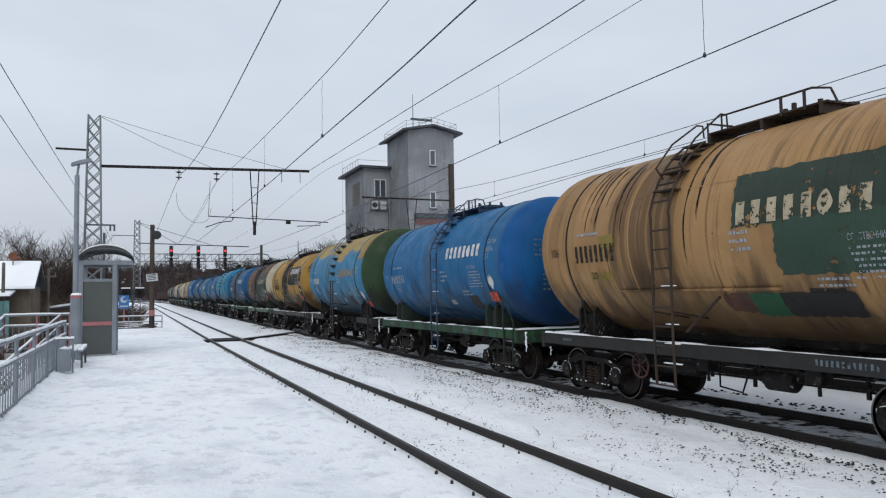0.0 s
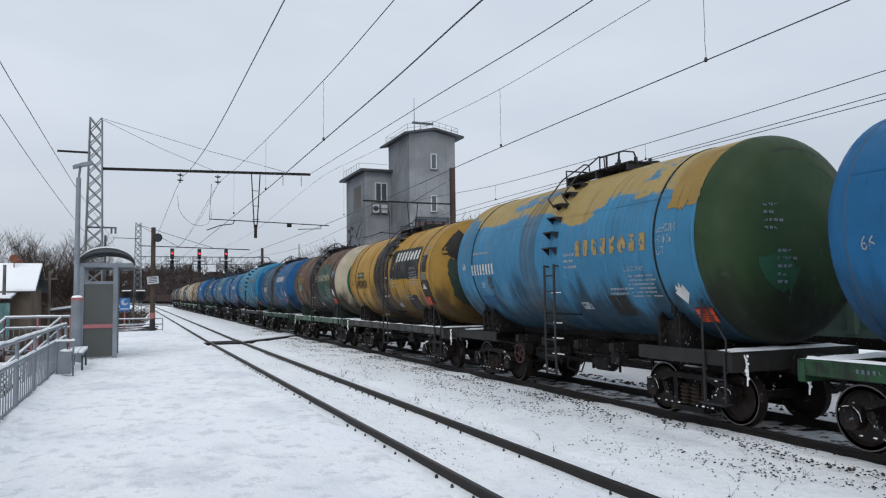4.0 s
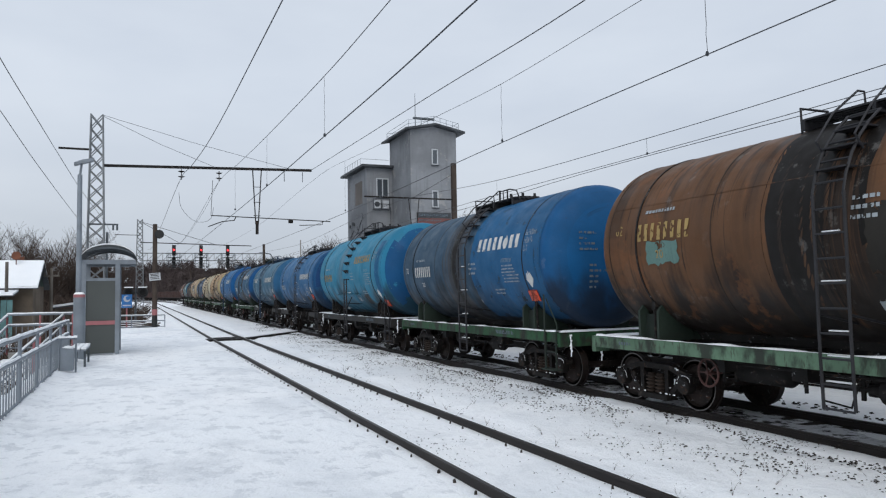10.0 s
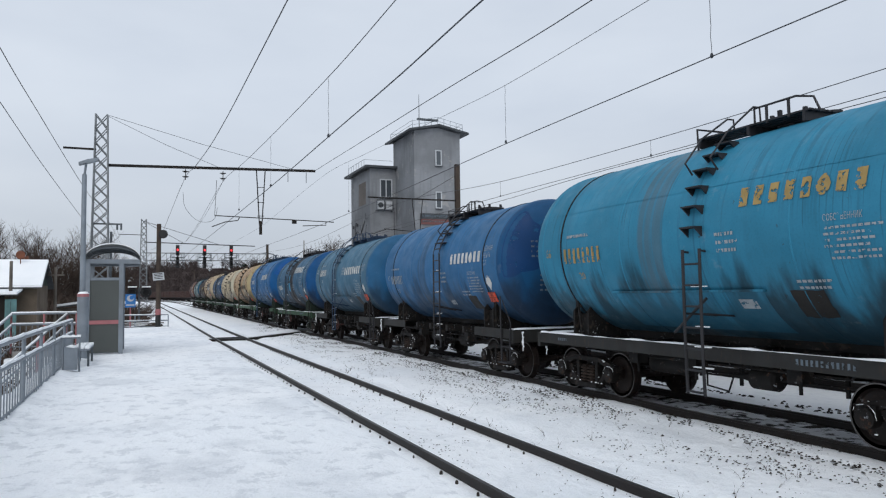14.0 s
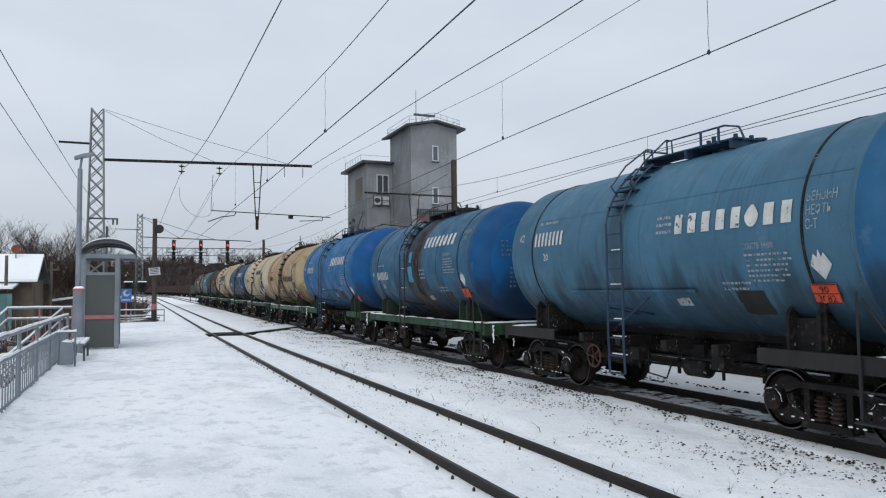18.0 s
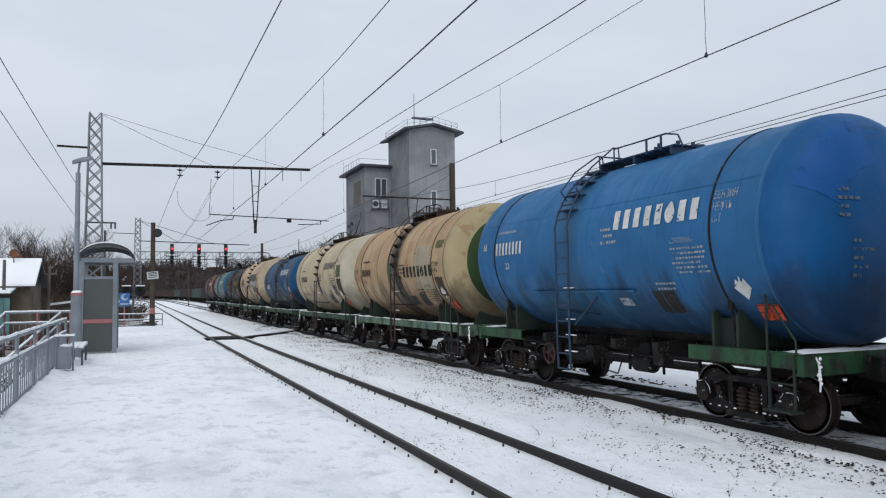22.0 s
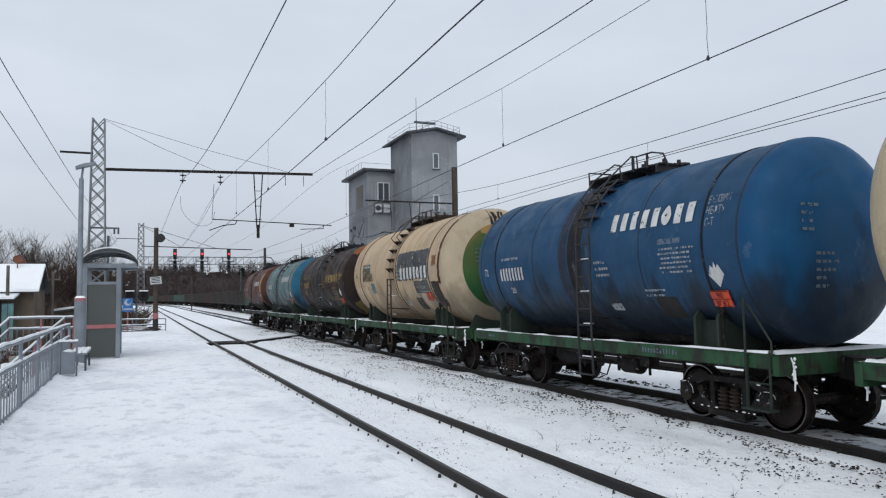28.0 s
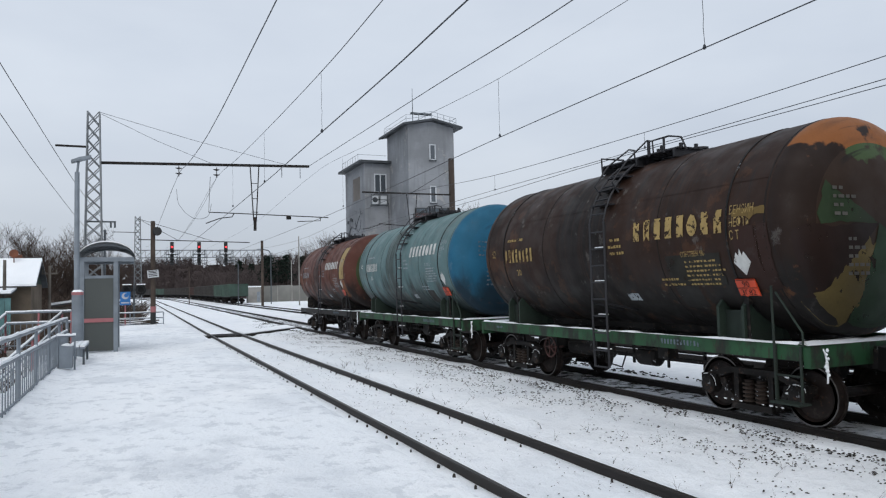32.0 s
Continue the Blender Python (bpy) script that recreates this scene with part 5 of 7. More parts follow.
TREES = [bare_tree(8.6, 5, levels=4, thin=0.012), bare_tree(7.4, 9, levels=4, thin=0.012), bare_tree(9.5, 14, levels=4, thin=0.012)]
TREES[0].matrix_basis = pose(-9.5, 92, -1.6)
TREES[1].matrix_basis = pose(-12.6, 95, -1.4, 0, 0, 50)
TREES[2].matrix_basis = pose(-7.0, 99, -2.4, 0, 0, 120)
for k_, (x_, y_, s_) in enumerate(((-14.0, 100, 1), (-11, 104, 0), (-16.5, 98, 2), (-18.5, 108, 0), (-4.6, 104, 1), (-13.6, 110, 2), (-8.5, 112, 1), (-21, 110, 1), (-5.9, 118, 2), (-2.6, 122, 0), (-24, 118, 2), (-9.8, 86, 1), (-15.2, 88, 0))):
    copy_thing(TREES[s_], pose(x_, y_, -1.2 - 0.45 * (k_ % 4), 0, 0, 47 * k_))
RIGHT = [bare_tree(7.2, 21, levels=4, thin=0.012), bare_tree(8.2, 33, levels=4, thin=0.012)]
RIGHT[0].matrix_basis = pose(37.5, 76, -0.3) @ Matrix.Scale(1.36, 4)
RIGHT[1].matrix_basis = pose(41.5, 79, -0.3, 0, 0, 80) @ Matrix.Scale(1.1, 4)
for k_, (x_, y_, s_) in enumerate(((45.5, 82, 0), (34.0, 84, 1), (50, 90, 1), (25.5, 104, 0), (28.5, 112, 1), (57, 100, 1))):
    copy_thing(RIGHT[s_], pose(x_, y_, -0.3, 0, 0, 63 * k_) @ Matrix.Scale(0.9 if 20 < x_ < 29 else 1.0, 4))


def far_woods():
    """The leafless wood on the rise: thin stems and spreading twigs, many hundreds, as one thing."""
    rnd = random.Random(77)
    verts, faces = [], []

    def stick(p, q, w):
        k = len(verts)
        d = (q[0] - p[0], q[1] - p[1])
        n = math.hypot(*d) or 1
        ox, oy = w, 0.0
        verts.extend([(p[0] - ox, p[1], p[2]), (p[0] + ox, p[1], p[2]), (p[0], p[1] + w, p[2]), q])
        faces.extend([(k, k + 1, k + 3), (k + 1, k + 2, k + 3), (k + 2, k, k + 3)])
    made = 0
    while made < 4200:
        b = radians(rnd.uniform(-16, 40))
        d = rnd.uniform(222, 330) if made % 3 else rnd.uniform(330, 480)
        if abs(b) < 0.07:
            d = rnd.uniform(330, 620)
        elif b < 0:
            d *= 0.72
        x, y = d * math.sin(b), d * math.cos(b)
        gap = x - line_x(T3, y)
        if -38 < gap < 11:
            continue
        z = hill(x, y)
        h = rnd.uniform(6.5, 9.5) * (0.8 if gap < 0 else 1)
        stick((x, y, z - 0.5), (x + rnd.uniform(-0.4, 0.4), y, z + h), 0.1 * d / 280)
        for _ in range(18):
            zz = z + h * rnd.uniform(0.2, 0.95)
            a, up = rnd.uniform(0, 6.28), rnd.uniform(0.5, 1.4)
            ln = rnd.uniform(0.9, 2.6)
            q = (x + ln * math.cos(a), y + ln * math.sin(a), zz + ln * up)
            stick((x, y, zz), q, 0.06 * d / 280)
            m = tuple((u + v) / 2 for u, v in zip((x, y, zz), q))
            stick(m, (m[0] + rnd.uniform(-1, 1), m[1] + rnd.uniform(-1, 1), m[2] + rnd.uniform(0.3, 1.2)), 0.055 * d / 280)
        made += 1
    me = bpy.data.meshes.new("far_woods")
    me.from_pydata(verts, [], faces)
    me.materials.append(TWIG_FAR)
    return tagged(new("far_woods", me), "leafless brown wood on the far rise", "woods", kind="stuff")


far_woods()


def undergrowth():
    """Brown brush and leaf-strewn soil that keeps the wood's floor dark."""
    rnd = random.Random(5)
    verts, faces = [], []
    for _ in range(14000):
        b = radians(rnd.uniform(-16, 40))
        d = rnd.uniform(330, 620) if abs(b) < 0.07 else rnd.uniform(212, 480) * (0.72 if b < 0 else 1)
        x, y = d * math.sin(b), d * math.cos(b)
        gap = x - line_x(T3, y)
        if -24 < gap < 9:
            continue
        z = hill(x, y)
        k = len(verts)
        s = rnd.uniform(1.0, 2.8) * d / 280
        for i in range(4):
            a = rnd.uniform(0, 6.28)
            verts.append((x + s * math.cos(a) * 0.8, y + s * math.sin(a) * 0.5, z + s * rnd.uniform(0.1, 0.9)))
        verts.append((x, y, z - 0.2))
        faces += [(k, k + 1, k + 4), (k + 1, k + 2, k + 4), (k + 2, k + 3, k + 4), (k + 3, k, k + 4)]
    me = bpy.data.meshes.new("undergrowth")
    me.from_pydata(verts, [], faces)
    me.materials.append(TWIG_FAR)
    return tagged(new("undergrowth", me), "dark brown brush under the bare wood", "brush", kind="stuff")


undergrowth()


def pine(height, seed):
    rnd = random.Random(seed)
    t = thing("pine_tree", "dark green pine among bare trees", "tree")
    bm = bmesh.new()
    bar(bm, (0, 0, -0.5), (0, 0, height), 0.22, 7, 0.06)
    part("trunk", bm, BARK, t)
    bm = bmesh.new()
    for _ in range(330):
        z = height * rnd.uniform(0.4, 1.0)
        reach = (1 - (z / height) ** 2) * height * 0.26 + 0.5
        a, r = rnd.uniform(0, 6.28), reach * math.sqrt(rnd.random())
        c = Vector((r * math.cos(a), r * math.sin(a), z - r * 0.15))
        s = rnd.uniform(0.35, 0.9)
        pts = [bm.verts.new(c + Vector((rnd.uniform(-1, 1), rnd.uniform(-1, 1), rnd.uniform(-0.4, 0.5))) * s) for _ in range(4)]
        for f in ((0, 1, 2), (0, 2, 3), (0, 1, 3), (1, 2, 3)):
            bm.faces.new([pts[i] for i in f])
    part("crown", bm, PINE, t)
    return t


PINES = [pine(13, 3), pine(11.5, 4)]
PINES[0].matrix_basis = pose(38, 222, hill(38, 222))
PINES[1].matrix_basis = pose(43, 226, hill(43, 226))
for k_, (b_, d_, s_) in enumerate(((9.4, 228, 0), (10.3, 232, 1), (10.9, 224, 0), (12.2, 236, 0), (13.0, 226, 1), (13.8, 240, 0), (15.0, 230, 1), (8.3, 262, 1), (7.4, 270, 0), (16.5, 235, 0), (26, 190, 0), (28, 200, 1))):
    x_, y_ = d_ * math.sin(radians(b_)), d_ * math.cos(radians(b_))
    copy_thing(PINES[s_], pose(x_, y_, hill(x_, y_), 0, 0, 40 * k_))


def brush(n, x0, x1, y0, y1, h, mat, seed, label):
    """Dry weeds and bushes with bent stems."""
    rnd = random.Random(seed)
    verts, faces = [], []
    for _ in range(n):
        x, y = rnd.uniform(x0, x1), rnd.uniform(y0, y1)
        z = hill(x, y)
        for _ in range(rnd.randint(5, 9) if h > 0.5 else rnd.randint(1, 4)):
            a, l = rnd.uniform(0, 6.28), h * rnd.uniform(0.4, 1.1)
            p = Vector((x, y, z))
            for s in range(3):
                q = p + Vector((math.cos(a) * l * 0.16 * (s + 1), math.sin(a) * l * 0.16 * (s + 1), l / 3))
                k = len(verts)
                w = (0.012 if h > 0.5 else 0.0025) * (3 - s) * (1 + y / 60)
                verts.extend([(p.x - w, p.y, p.z), (p.x + w, p.y, p.z), (p.x, p.y + w, p.z), tuple(q)])
                faces.extend([(k, k + 1, k + 3), (k + 1, k + 2, k + 3), (k + 2, k, k + 3)])
                p, a = q, a + rnd.uniform(-0.7, 0.7)
    me = bpy.data.meshes.new("brush")
    me.from_pydata(verts, [], faces)
    me.materials.append(mat)
    return tagged(new("brush", me), label, "brush", kind="stuff")


brush(90, 5.6, 9.2, 5, 24, 0.2, TWIG, 41, "dry weed stalks standing in the snow between the tracks")
brush(70, 4.1, 5.3, 5, 20, 0.1, TWIG, 43, "dry grass tufts between the rails")
brush(420, -16, -2.6, 24, 47, 1.3, TWIG, 8, "dry brown garden brush behind the fence")
brush(260, -9, -2.4, 13, 26, 0.9, TWIG, 18, "dry weeds beside the platform")
brush(240, -3.6, 0.2, 50.5, 78, 1.9, TWIG, 51, "dark brown bushes behind the crossing")
brush(700, -30, -3, 58, 92, 3.2, TWIG, 28, "tall brown brush before the trees")


def snowy_bushes():
    rnd = random.Random(12)
    for k in range(9):
        x, y = rnd.uniform(-7, -3.0), rnd.uniform(20, 44)
        bm = bmesh.new()
        b = thing("snowy_bush", "low bush weighed down by snow", "bush", "snowy bushes in the garden")
        for _ in range(26):
            a, l = rnd.uniform(0, 6.28), rnd.uniform(0.4, 1.2)
            q = Vector((math.cos(a) * l * 0.6, math.sin(a) * l * 0.6, l * 0.9))
            bar(bm, (0, 0, 0), q, 0.02, 4, 0.008)
        part("stem_tangle", bm, TWIG, b)
        bm = bmesh.new()
        for _ in range(9):
            a, l = rnd.uniform(0, 6.28), rnd.uniform(0.1, 0.6)
            spin(bm, [(-0.06, 0.05), (0.0, rnd.uniform(0.1, 0.22)), (0.07, 0.04)], 7, (math.cos(a) * l, math.sin(a) * l, 0.5 + rnd.uniform(-0.2, 0.4)), 2)
        part("snow_clump", bm, SNOW_CAP, b, smooth=True)
        b.matrix_basis = pose(x, y, hill(x, y))


snowy_bushes()


# ---------------------------------------------------------------- tank wagons
# two sizes of barrel: radius, height of its axis, reach to the rear and to the front, bulge of the heads, straps front and rear
SMALL = (1.75, 3.12, 4.38, 4.95, 0.52, -4.13, 3.48)
LARGE = (1.86, 3.23, 4.5, 5.0, 0.66, -3.98, 3.66)
R_TANK, Z_TANK, REAR, FRONT, BULGE, STRAP_F, STRAP_R = SMALL


def choose_size(large):
    """Sets the barrel that the following parts are built for."""
    global R_TANK, Z_TANK, REAR, FRONT, BULGE, STRAP_F, STRAP_R, SIZE
    R_TANK, Z_TANK, REAR, FRONT, BULGE, STRAP_F, STRAP_R = LARGE if large else SMALL
    SIZE = "large" if large else "small"


def on_tank(u, deg, lift=0.0):
    """A place on the barrel's platform side: along the wagon, degrees above its middle."""
    a = radians(deg)
    return (-(R_TANK + lift) * math.cos(a), u, Z_TANK + (R_TANK + lift) * math.sin(a))


def patch(bm, u0, u1, a0, a1, lift=0.006, wavy=0.0):
    """A thin painted field on the barrel; wavy: brushed edges, with drips along the lower one."""
    nu, na = max(1, int(abs(u1 - u0) / (0.07 if wavy else 0.6))), max(2 if wavy else 1, int(abs(a1 - a0) / 2.5) + 1)
    seed = (u0 * 7.3, a0 * 0.31, a1 * 0.17)
    grid = []
    for i in range(nu + 1):
        low = high = 0.0
        if wavy:
            rough = noise.noise((i * 0.55, seed[0], seed[1]))
            low = wavy * 40 * (rough + 2.5 * max(0.0, noise.noise((i * 0.9, seed[1], 5.0)) - 0.2))
            high = wavy * 30 * noise.noise((i * 0.4, seed[0], 9.0))
        row = []
        for j in range(na + 1):
            u, a = u0 + (u1 - u0) * i / nu, a0 - low + (a1 + high - a0 + low) * j / na
            if wavy and i in (0, nu):
                u += wavy * (1.4 * noise.noise((j * 0.8, seed[0], i)) + 0.8 * noise.noise((j * 2.7, seed[1], i)))
            row.append(bm.verts.new(on_tank(u, a, lift)))
        grid.append(row)
    for i in range(nu):
        for j in range(na):
            bm.faces.new((grid[i][j], grid[i + 1][j], grid[i + 1][j + 1], grid[i][j + 1]))


def spill_band(bm, u0, u1, low, top=92):
    """Oil that ran down from the hatch: a band round the barrel whose edges break up into tongues."""
    n = 26
    cells = max(4, int((u1 - u0) / 0.09))
    cols = []
    for k in range(cells + 1):
        u = u0 + (u1 - u0) * k / cells
        edge = min(k, cells - k)
        foot = min(top - 6, low + (random.uniform(10, 60) if edge == 0 else random.uniform(-8, 14)))
        cols.append([bm.verts.new(on_tank(u + 0.03 * noise.noise((k * 3.1, i * 0.3, 2)), top + (foot - top) * i / n, 0.0045)) for i in range(n + 1)])
    for p, q in zip(cols, cols[1:]):
        for i in range(n):
            bm.faces.new((p[i], q[i], q[i + 1], p[i + 1]))


def bent_text(words, size, u, deg, squeeze=1.0):
    """Words laid on the barrel, beginning at u, their foot at deg. Returns a bmesh."""
    cu = bpy.data.curves.new("words", "FONT")
    cu.body, cu.size, cu.resolution_u = words, size, 2
    ob = bpy.data.objects.new("words", cu)
    scene.collection.objects.link(ob)
    me = bpy.data.meshes.new_from_object(ob.evaluated_get(bpy.context.evaluated_depsgraph_get()))
    bpy.data.objects.remove(ob)
    bm = bmesh.new()
    bm.from_mesh(me)
    bpy.data.meshes.remove(me)
    for v in bm.verts:
        v.co = on_tank(u - v.co.x * squeeze, deg + math.degrees(v.co.y / R_TANK), 0.0135)
    return bm


def flat_text(words, size, m):
    cu = bpy.data.curves.new("words", "FONT")
    cu.body, cu.size, cu.resolution_u, cu.align_x = words, size, 2, "CENTER"
    ob = bpy.data.objects.new("words", cu)
    scene.collection.objects.link(ob)
    me = bpy.data.meshes.new_from_object(ob.evaluated_get(bpy.context.evaluated_depsgraph_get()))
    bpy.data.objects.remove(ob)
    bm = bmesh.new()
    bm.from_mesh(me)
    bpy.data.meshes.remove(me)
    bmesh.ops.transform(bm, matrix=m, verts=bm.verts)
    return bm


def wheelset(bm):
    for s in (-1, 1):
        x = 0.79 * s
        spin(bm, [(x - 0.065, 0.40), (x - 0.065, 0.475), (x + 0.05 * -s, 0.478)] if s > 0 else [(x - 0.065, 0.40), (x - 0.065, 0.475), (x + 0.065, 0.478)], 28, (0, 0, 0), 0, False)
        spin(bm, [(x - 0.012, 0.10), (x - 0.02, 0.16), (x - 0.012, 0.36), (x - 0.065, 0.40), (x - 0.065, 0.475), (x + 0.065, 0.475), (x + 0.065, 0.40), (x + 0.02, 0.36), (x + 0.02, 0.10)], 28, (0, 0, 0), 0)
        spin(bm, [(x - 0.065 * s, 0.47), (x - 0.065 * s, 0.505), (x - 0.1 * s, 0.505), (x - 0.1 * s, 0.40)], 28, (0, 0, 0), 0, False)
    bar(bm, (-1.05, 0, 0), (1.05, 0, 0), 0.085, 10)


def rim_ring(bm):
    for s in (-1, 1):
        x = (0.79 + 0.067) * s
        spin(bm, [(x, 0.452), (x + 0.002 * s, 0.474), (x, 0.476)], 28, (0, 0, 0), 0, False)


def side_frame(bm):
    """A cast frame: an arched top member that dips to the axle boxes, slanting struts, columns and a spring seat."""
    top = [(-1.1, 0.54), (-1.12, 0.64), (-0.95, 0.7), (-0.62, 0.78), (-0.45, 0.82), (0.45, 0.82), (0.62, 0.78), (0.95, 0.7), (1.12, 0.64), (1.1, 0.54), (0.78, 0.6), (0.48, 0.72), (-0.48, 0.72), (-0.78, 0.6)]
    prism(bm, top, -0.08, 0.08)
    for s in (-1, 1):
        prism(bm, [(0.76 * s, 0.6), (0.66 * s, 0.40), (0.42 * s, 0.16), (0.36 * s, 0.24), (0.56 * s, 0.44), (0.63 * s, 0.62)], -0.06, 0.06)
        prism(bm, [(0.41 * s, 0.74), (0.31 * s, 0.74), (0.31 * s, 0.24), (0.41 * s, 0.24)], -0.07, 0.07)
    prism(bm, [(-0.44, 0.14), (0.44, 0.14), (0.4, 0.24), (-0.4, 0.24)], -0.13, 0.13)


def axle_box(bm):
    spin(bm, [(-0.16, 0.12), (-0.13, 0.155), (0.05, 0.155)], 12, (0, 0, 0.475), 0)
    box(bm, -0.1, 0.08, -0.17, 0.17, 0.50, 0.66)


def spring_set(bm):
    rings = [(0.25, 0.085)]
    for k in range(5):
        z = 0.285 + k * 0.07
        rings += [(z - 0.026, 0.075), (z - 0.012, 0.115), (z + 0.012, 0.115), (z + 0.026, 0.075)]
    spin(bm, rings + [(0.63, 0.085)], 12, (0, 0, 0), 2)


def bolster(bm):
    box(bm, -0.95, 0.95, -0.2, 0.2, 0.56, 0.80)
    box(bm, -0.35, 0.35, -0.3, 0.3, 0.74, 0.93)
    bar(bm, (-0.7, -0.62, 0.42), (0.7, -0.62, 0.42), 0.05)
    bar(bm, (-0.7, 0.62, 0.42), (0.7, 0.62, 0.42), 0.05)
    for s in (-1, 1):
        for t in (-1, 1):
            box(bm, 0.70 * s - 0.07, 0.70 * s + 0.07, 0.44 * t - 0.05, 0.44 * t + 0.05, 0.25, 0.65)


WHEELSETS = []


def bogie(parent, y, wheels_roll=True):
    b = piece("bogie", shared("bolster", "bogie", bolster, BOGIE, bevel=0.012), parent, pose(0, y, 0))
    for s in (-1, 1):
        piece("side_frame", shared("side_frame", "side_frame", side_frame, BOGIE, bevel=0.015), b, pose(1.02 * s, 0, 0))
        if s < 0 and wheels_roll:
            frost = piece("frame_frost", shared("frost", "frame_frost", frame_frost, SNOW_CAP), b, pose(-1.02, 0, 0), "snow caught on the bogie frame")
            tagged(frost, kind="stuff")
        for t in (-0.13, 0.13) if wheels_roll else (0.0,):
            piece("spring", shared("spring", "spring", spring_set, SPRING, True), b, pose(1.03 * s, t, 0))
        for t in (-0.925, 0.925):
            piece("axle_box", shared("axle_box", "axle_box", axle_box, BOGIE, True), b, pose(1.06 * s, t, 0, 0, 0, 0 if s < 0 else 180))
    for t in (-0.925, 0.925):
        if "wheel" not in MESHES:
            bm = bmesh.new()
            wheelset(bm)
            n = len(bm.faces)
            rim_ring(bm)
            bm.faces.ensure_lookup_table()
            for f in bm.faces[n:]:
                f.material_index = 1
            MESHES["wheel"] = mesh_of("wheelset", bm, WHEEL, WHEEL_RIM, smooth=True)
        w = piece("wheelset", MESHES["wheel"], b, pose(0, t, 0.475))
        if wheels_roll:
            WHEELSETS.append((w, t))
    return b


def ladder_side(bm, u, old=False):
    """The ladder on the platform side: down from the barrel's shoulder to below the frame."""
    w = 0.24
    x = -(R_TANK + 0.10)
    for s in (-1, 1):
        pipe(bm, [(x + 0.02, u + w * s, 0.62), (x, u + w * s, 1.3), (x, u + w * s, 3.55)], 0.025, 6)
        pts = [on_tank(u + w * s, a, 0.16) for a in range(12, 66, 9)]
        pipe(bm, [(x, u + w * s, 3.55)] + pts, 0.022, 6)
        bar(bm, (x, u + w * s, 1.9), on_tank(u + w * s, -52), 0.02)
    for z in (0.62, 0.95, 1.3, 1.64, 1.98, 2.32, 2.66, 3.0, 3.34):
        bar(bm, (x, u - w, z), (x, u + w, z), 0.018, 6)
    for a in (18, 28, 38, 48, 58):
        bar(bm, on_tank(u - w, a, 0.15), on_tank(u + w, a, 0.15), 0.018, 6)


def low_ladder(bm):
    """A ladder from below the frame to the barrel's waist."""
    x, w = -(R_TANK + 0.10), 0.2
    for s in (-1, 1):
        pipe(bm, [(x + 0.02, w * s, 0.55), (x, w * s, 1.3), (x, w * s, Z_TANK - 0.25)], 0.028, 6)
        bar(bm, (x, w * s, 1.9), on_tank(w * s, -48), 0.02)
        bar(bm, (x, w * s, Z_TANK - 0.28), on_tank(w * s, -9), 0.02)
    for k in range(7):
        z = 0.6 + 0.355 * k
        bar(bm, (x, -w, z), (x, w, z), 0.02, 6)


def step_bracket(bm, a):
    """A tread on two cheeks, bolted to the barrel."""
    p = on_tank(0, a, 0.0)
    box(bm, p[0] - 0.19, p[0] + 0.05, -0.17, 0.17, p[2] + 0.04, p[2] + 0.065)
    for s in (-1, 1):
        prism(bm, [(p[0] - 0.17, p[2] + 0.04), (p[0] + 0.06, p[2] + 0.04), (p[0] + 0.03, p[2] - 0.13)], 0.16 * s - 0.014, 0.16 * s + 0.014, 1)


def ladder_tread(bm, a):
    p = on_tank(0, a, 0.0)
    box(bm, p[0] - 0.2, p[0] + 0.08, -0.25, 0.25, p[2] + 0.05, p[2] + 0.075)


def walkway(bm):
    """The working platform on top: narrow boards on three brackets, and a lower grating before the hatch."""
    z = Z_TANK + R_TANK + 0.05
    for k in range(5):
        box(bm, -0.72 + 0.13 * k, -0.62 + 0.13 * k, -1.95, 0.55, z, z + 0.03)
    for y in (-1.85, -0.7, 0.5):
        box(bm, -0.74, 0.1, y - 0.03, y + 0.03, z - 0.16, z)
    for y in (-1.85, 0.5):
        prism(bm, [(-0.74, z), (-0.69, z), (-0.5, z - 0.2), (-0.56, z - 0.2)], y - 0.02, y + 0.02, 1)


def top_rail(bm, lu):
    """Railing along the platform: bent bar on short posts, open at the ladder."""
    z = Z_TANK + R_TANK + 0.06
    pipe(bm, [(-0.72, lu - 0.3, z), (-0.72, lu - 0.3, z + 0.27), (-0.72, -1.7, z + 0.27), (-0.66, -1.98, z + 0.2), (-0.6, -2.05, z - 0.05)], 0.02, 6)
    for y in (-1.1, -1.55):
        bar(bm, (-0.72, y, z - 0.04), (-0.72, y, z + 0.27), 0.026, 6)


def end_rail(bm):
    """The railing at the platform's far end."""
    z = Z_TANK + R_TANK + 0.06
    pipe(bm, [(-0.7, 0.55, z - 0.3), (-0.72, 0.55, z + 0.2), (-0.1, 0.55, z + 0.2)], 0.022, 6)


def handrail(bm, lu):
    """A bent grab bar beside the ladder's upper end."""
    z = Z_TANK + R_TANK + 0.06
    s, top = lu
    pipe(bm, [on_tank(s, 34, 0.06), on_tank(s, 36, 0.3), on_tank(s, 52, 0.34), (-0.74, s, z + top), (-0.6, s, z + top), (-0.58, s, z)], 0.018, 6)


def hatch(bm):
    z = Z_TANK + R_TANK
    spin(bm, [(z - 0.12, 0.33), (z + 0.16, 0.33), (z + 0.16, 0.38), (z + 0.21, 0.38), (z + 0.25, 0.1)], 16, (0.1, -1.0, 0), 2)


def hatch_clamp(bm):
    z = Z_TANK + R_TANK
    box(bm, -0.03, 0.03, -0.03, 0.03, z + 0.1, z + 0.3)


def valve(bm):
    z = Z_TANK + R_TANK
    spin(bm, [(z - 0.1, 0.1), (z + 0.07, 0.1), (z + 0.09, 0.15), (z + 0.13, 0.15)], 12, (0.05, -1.75, 0), 2)


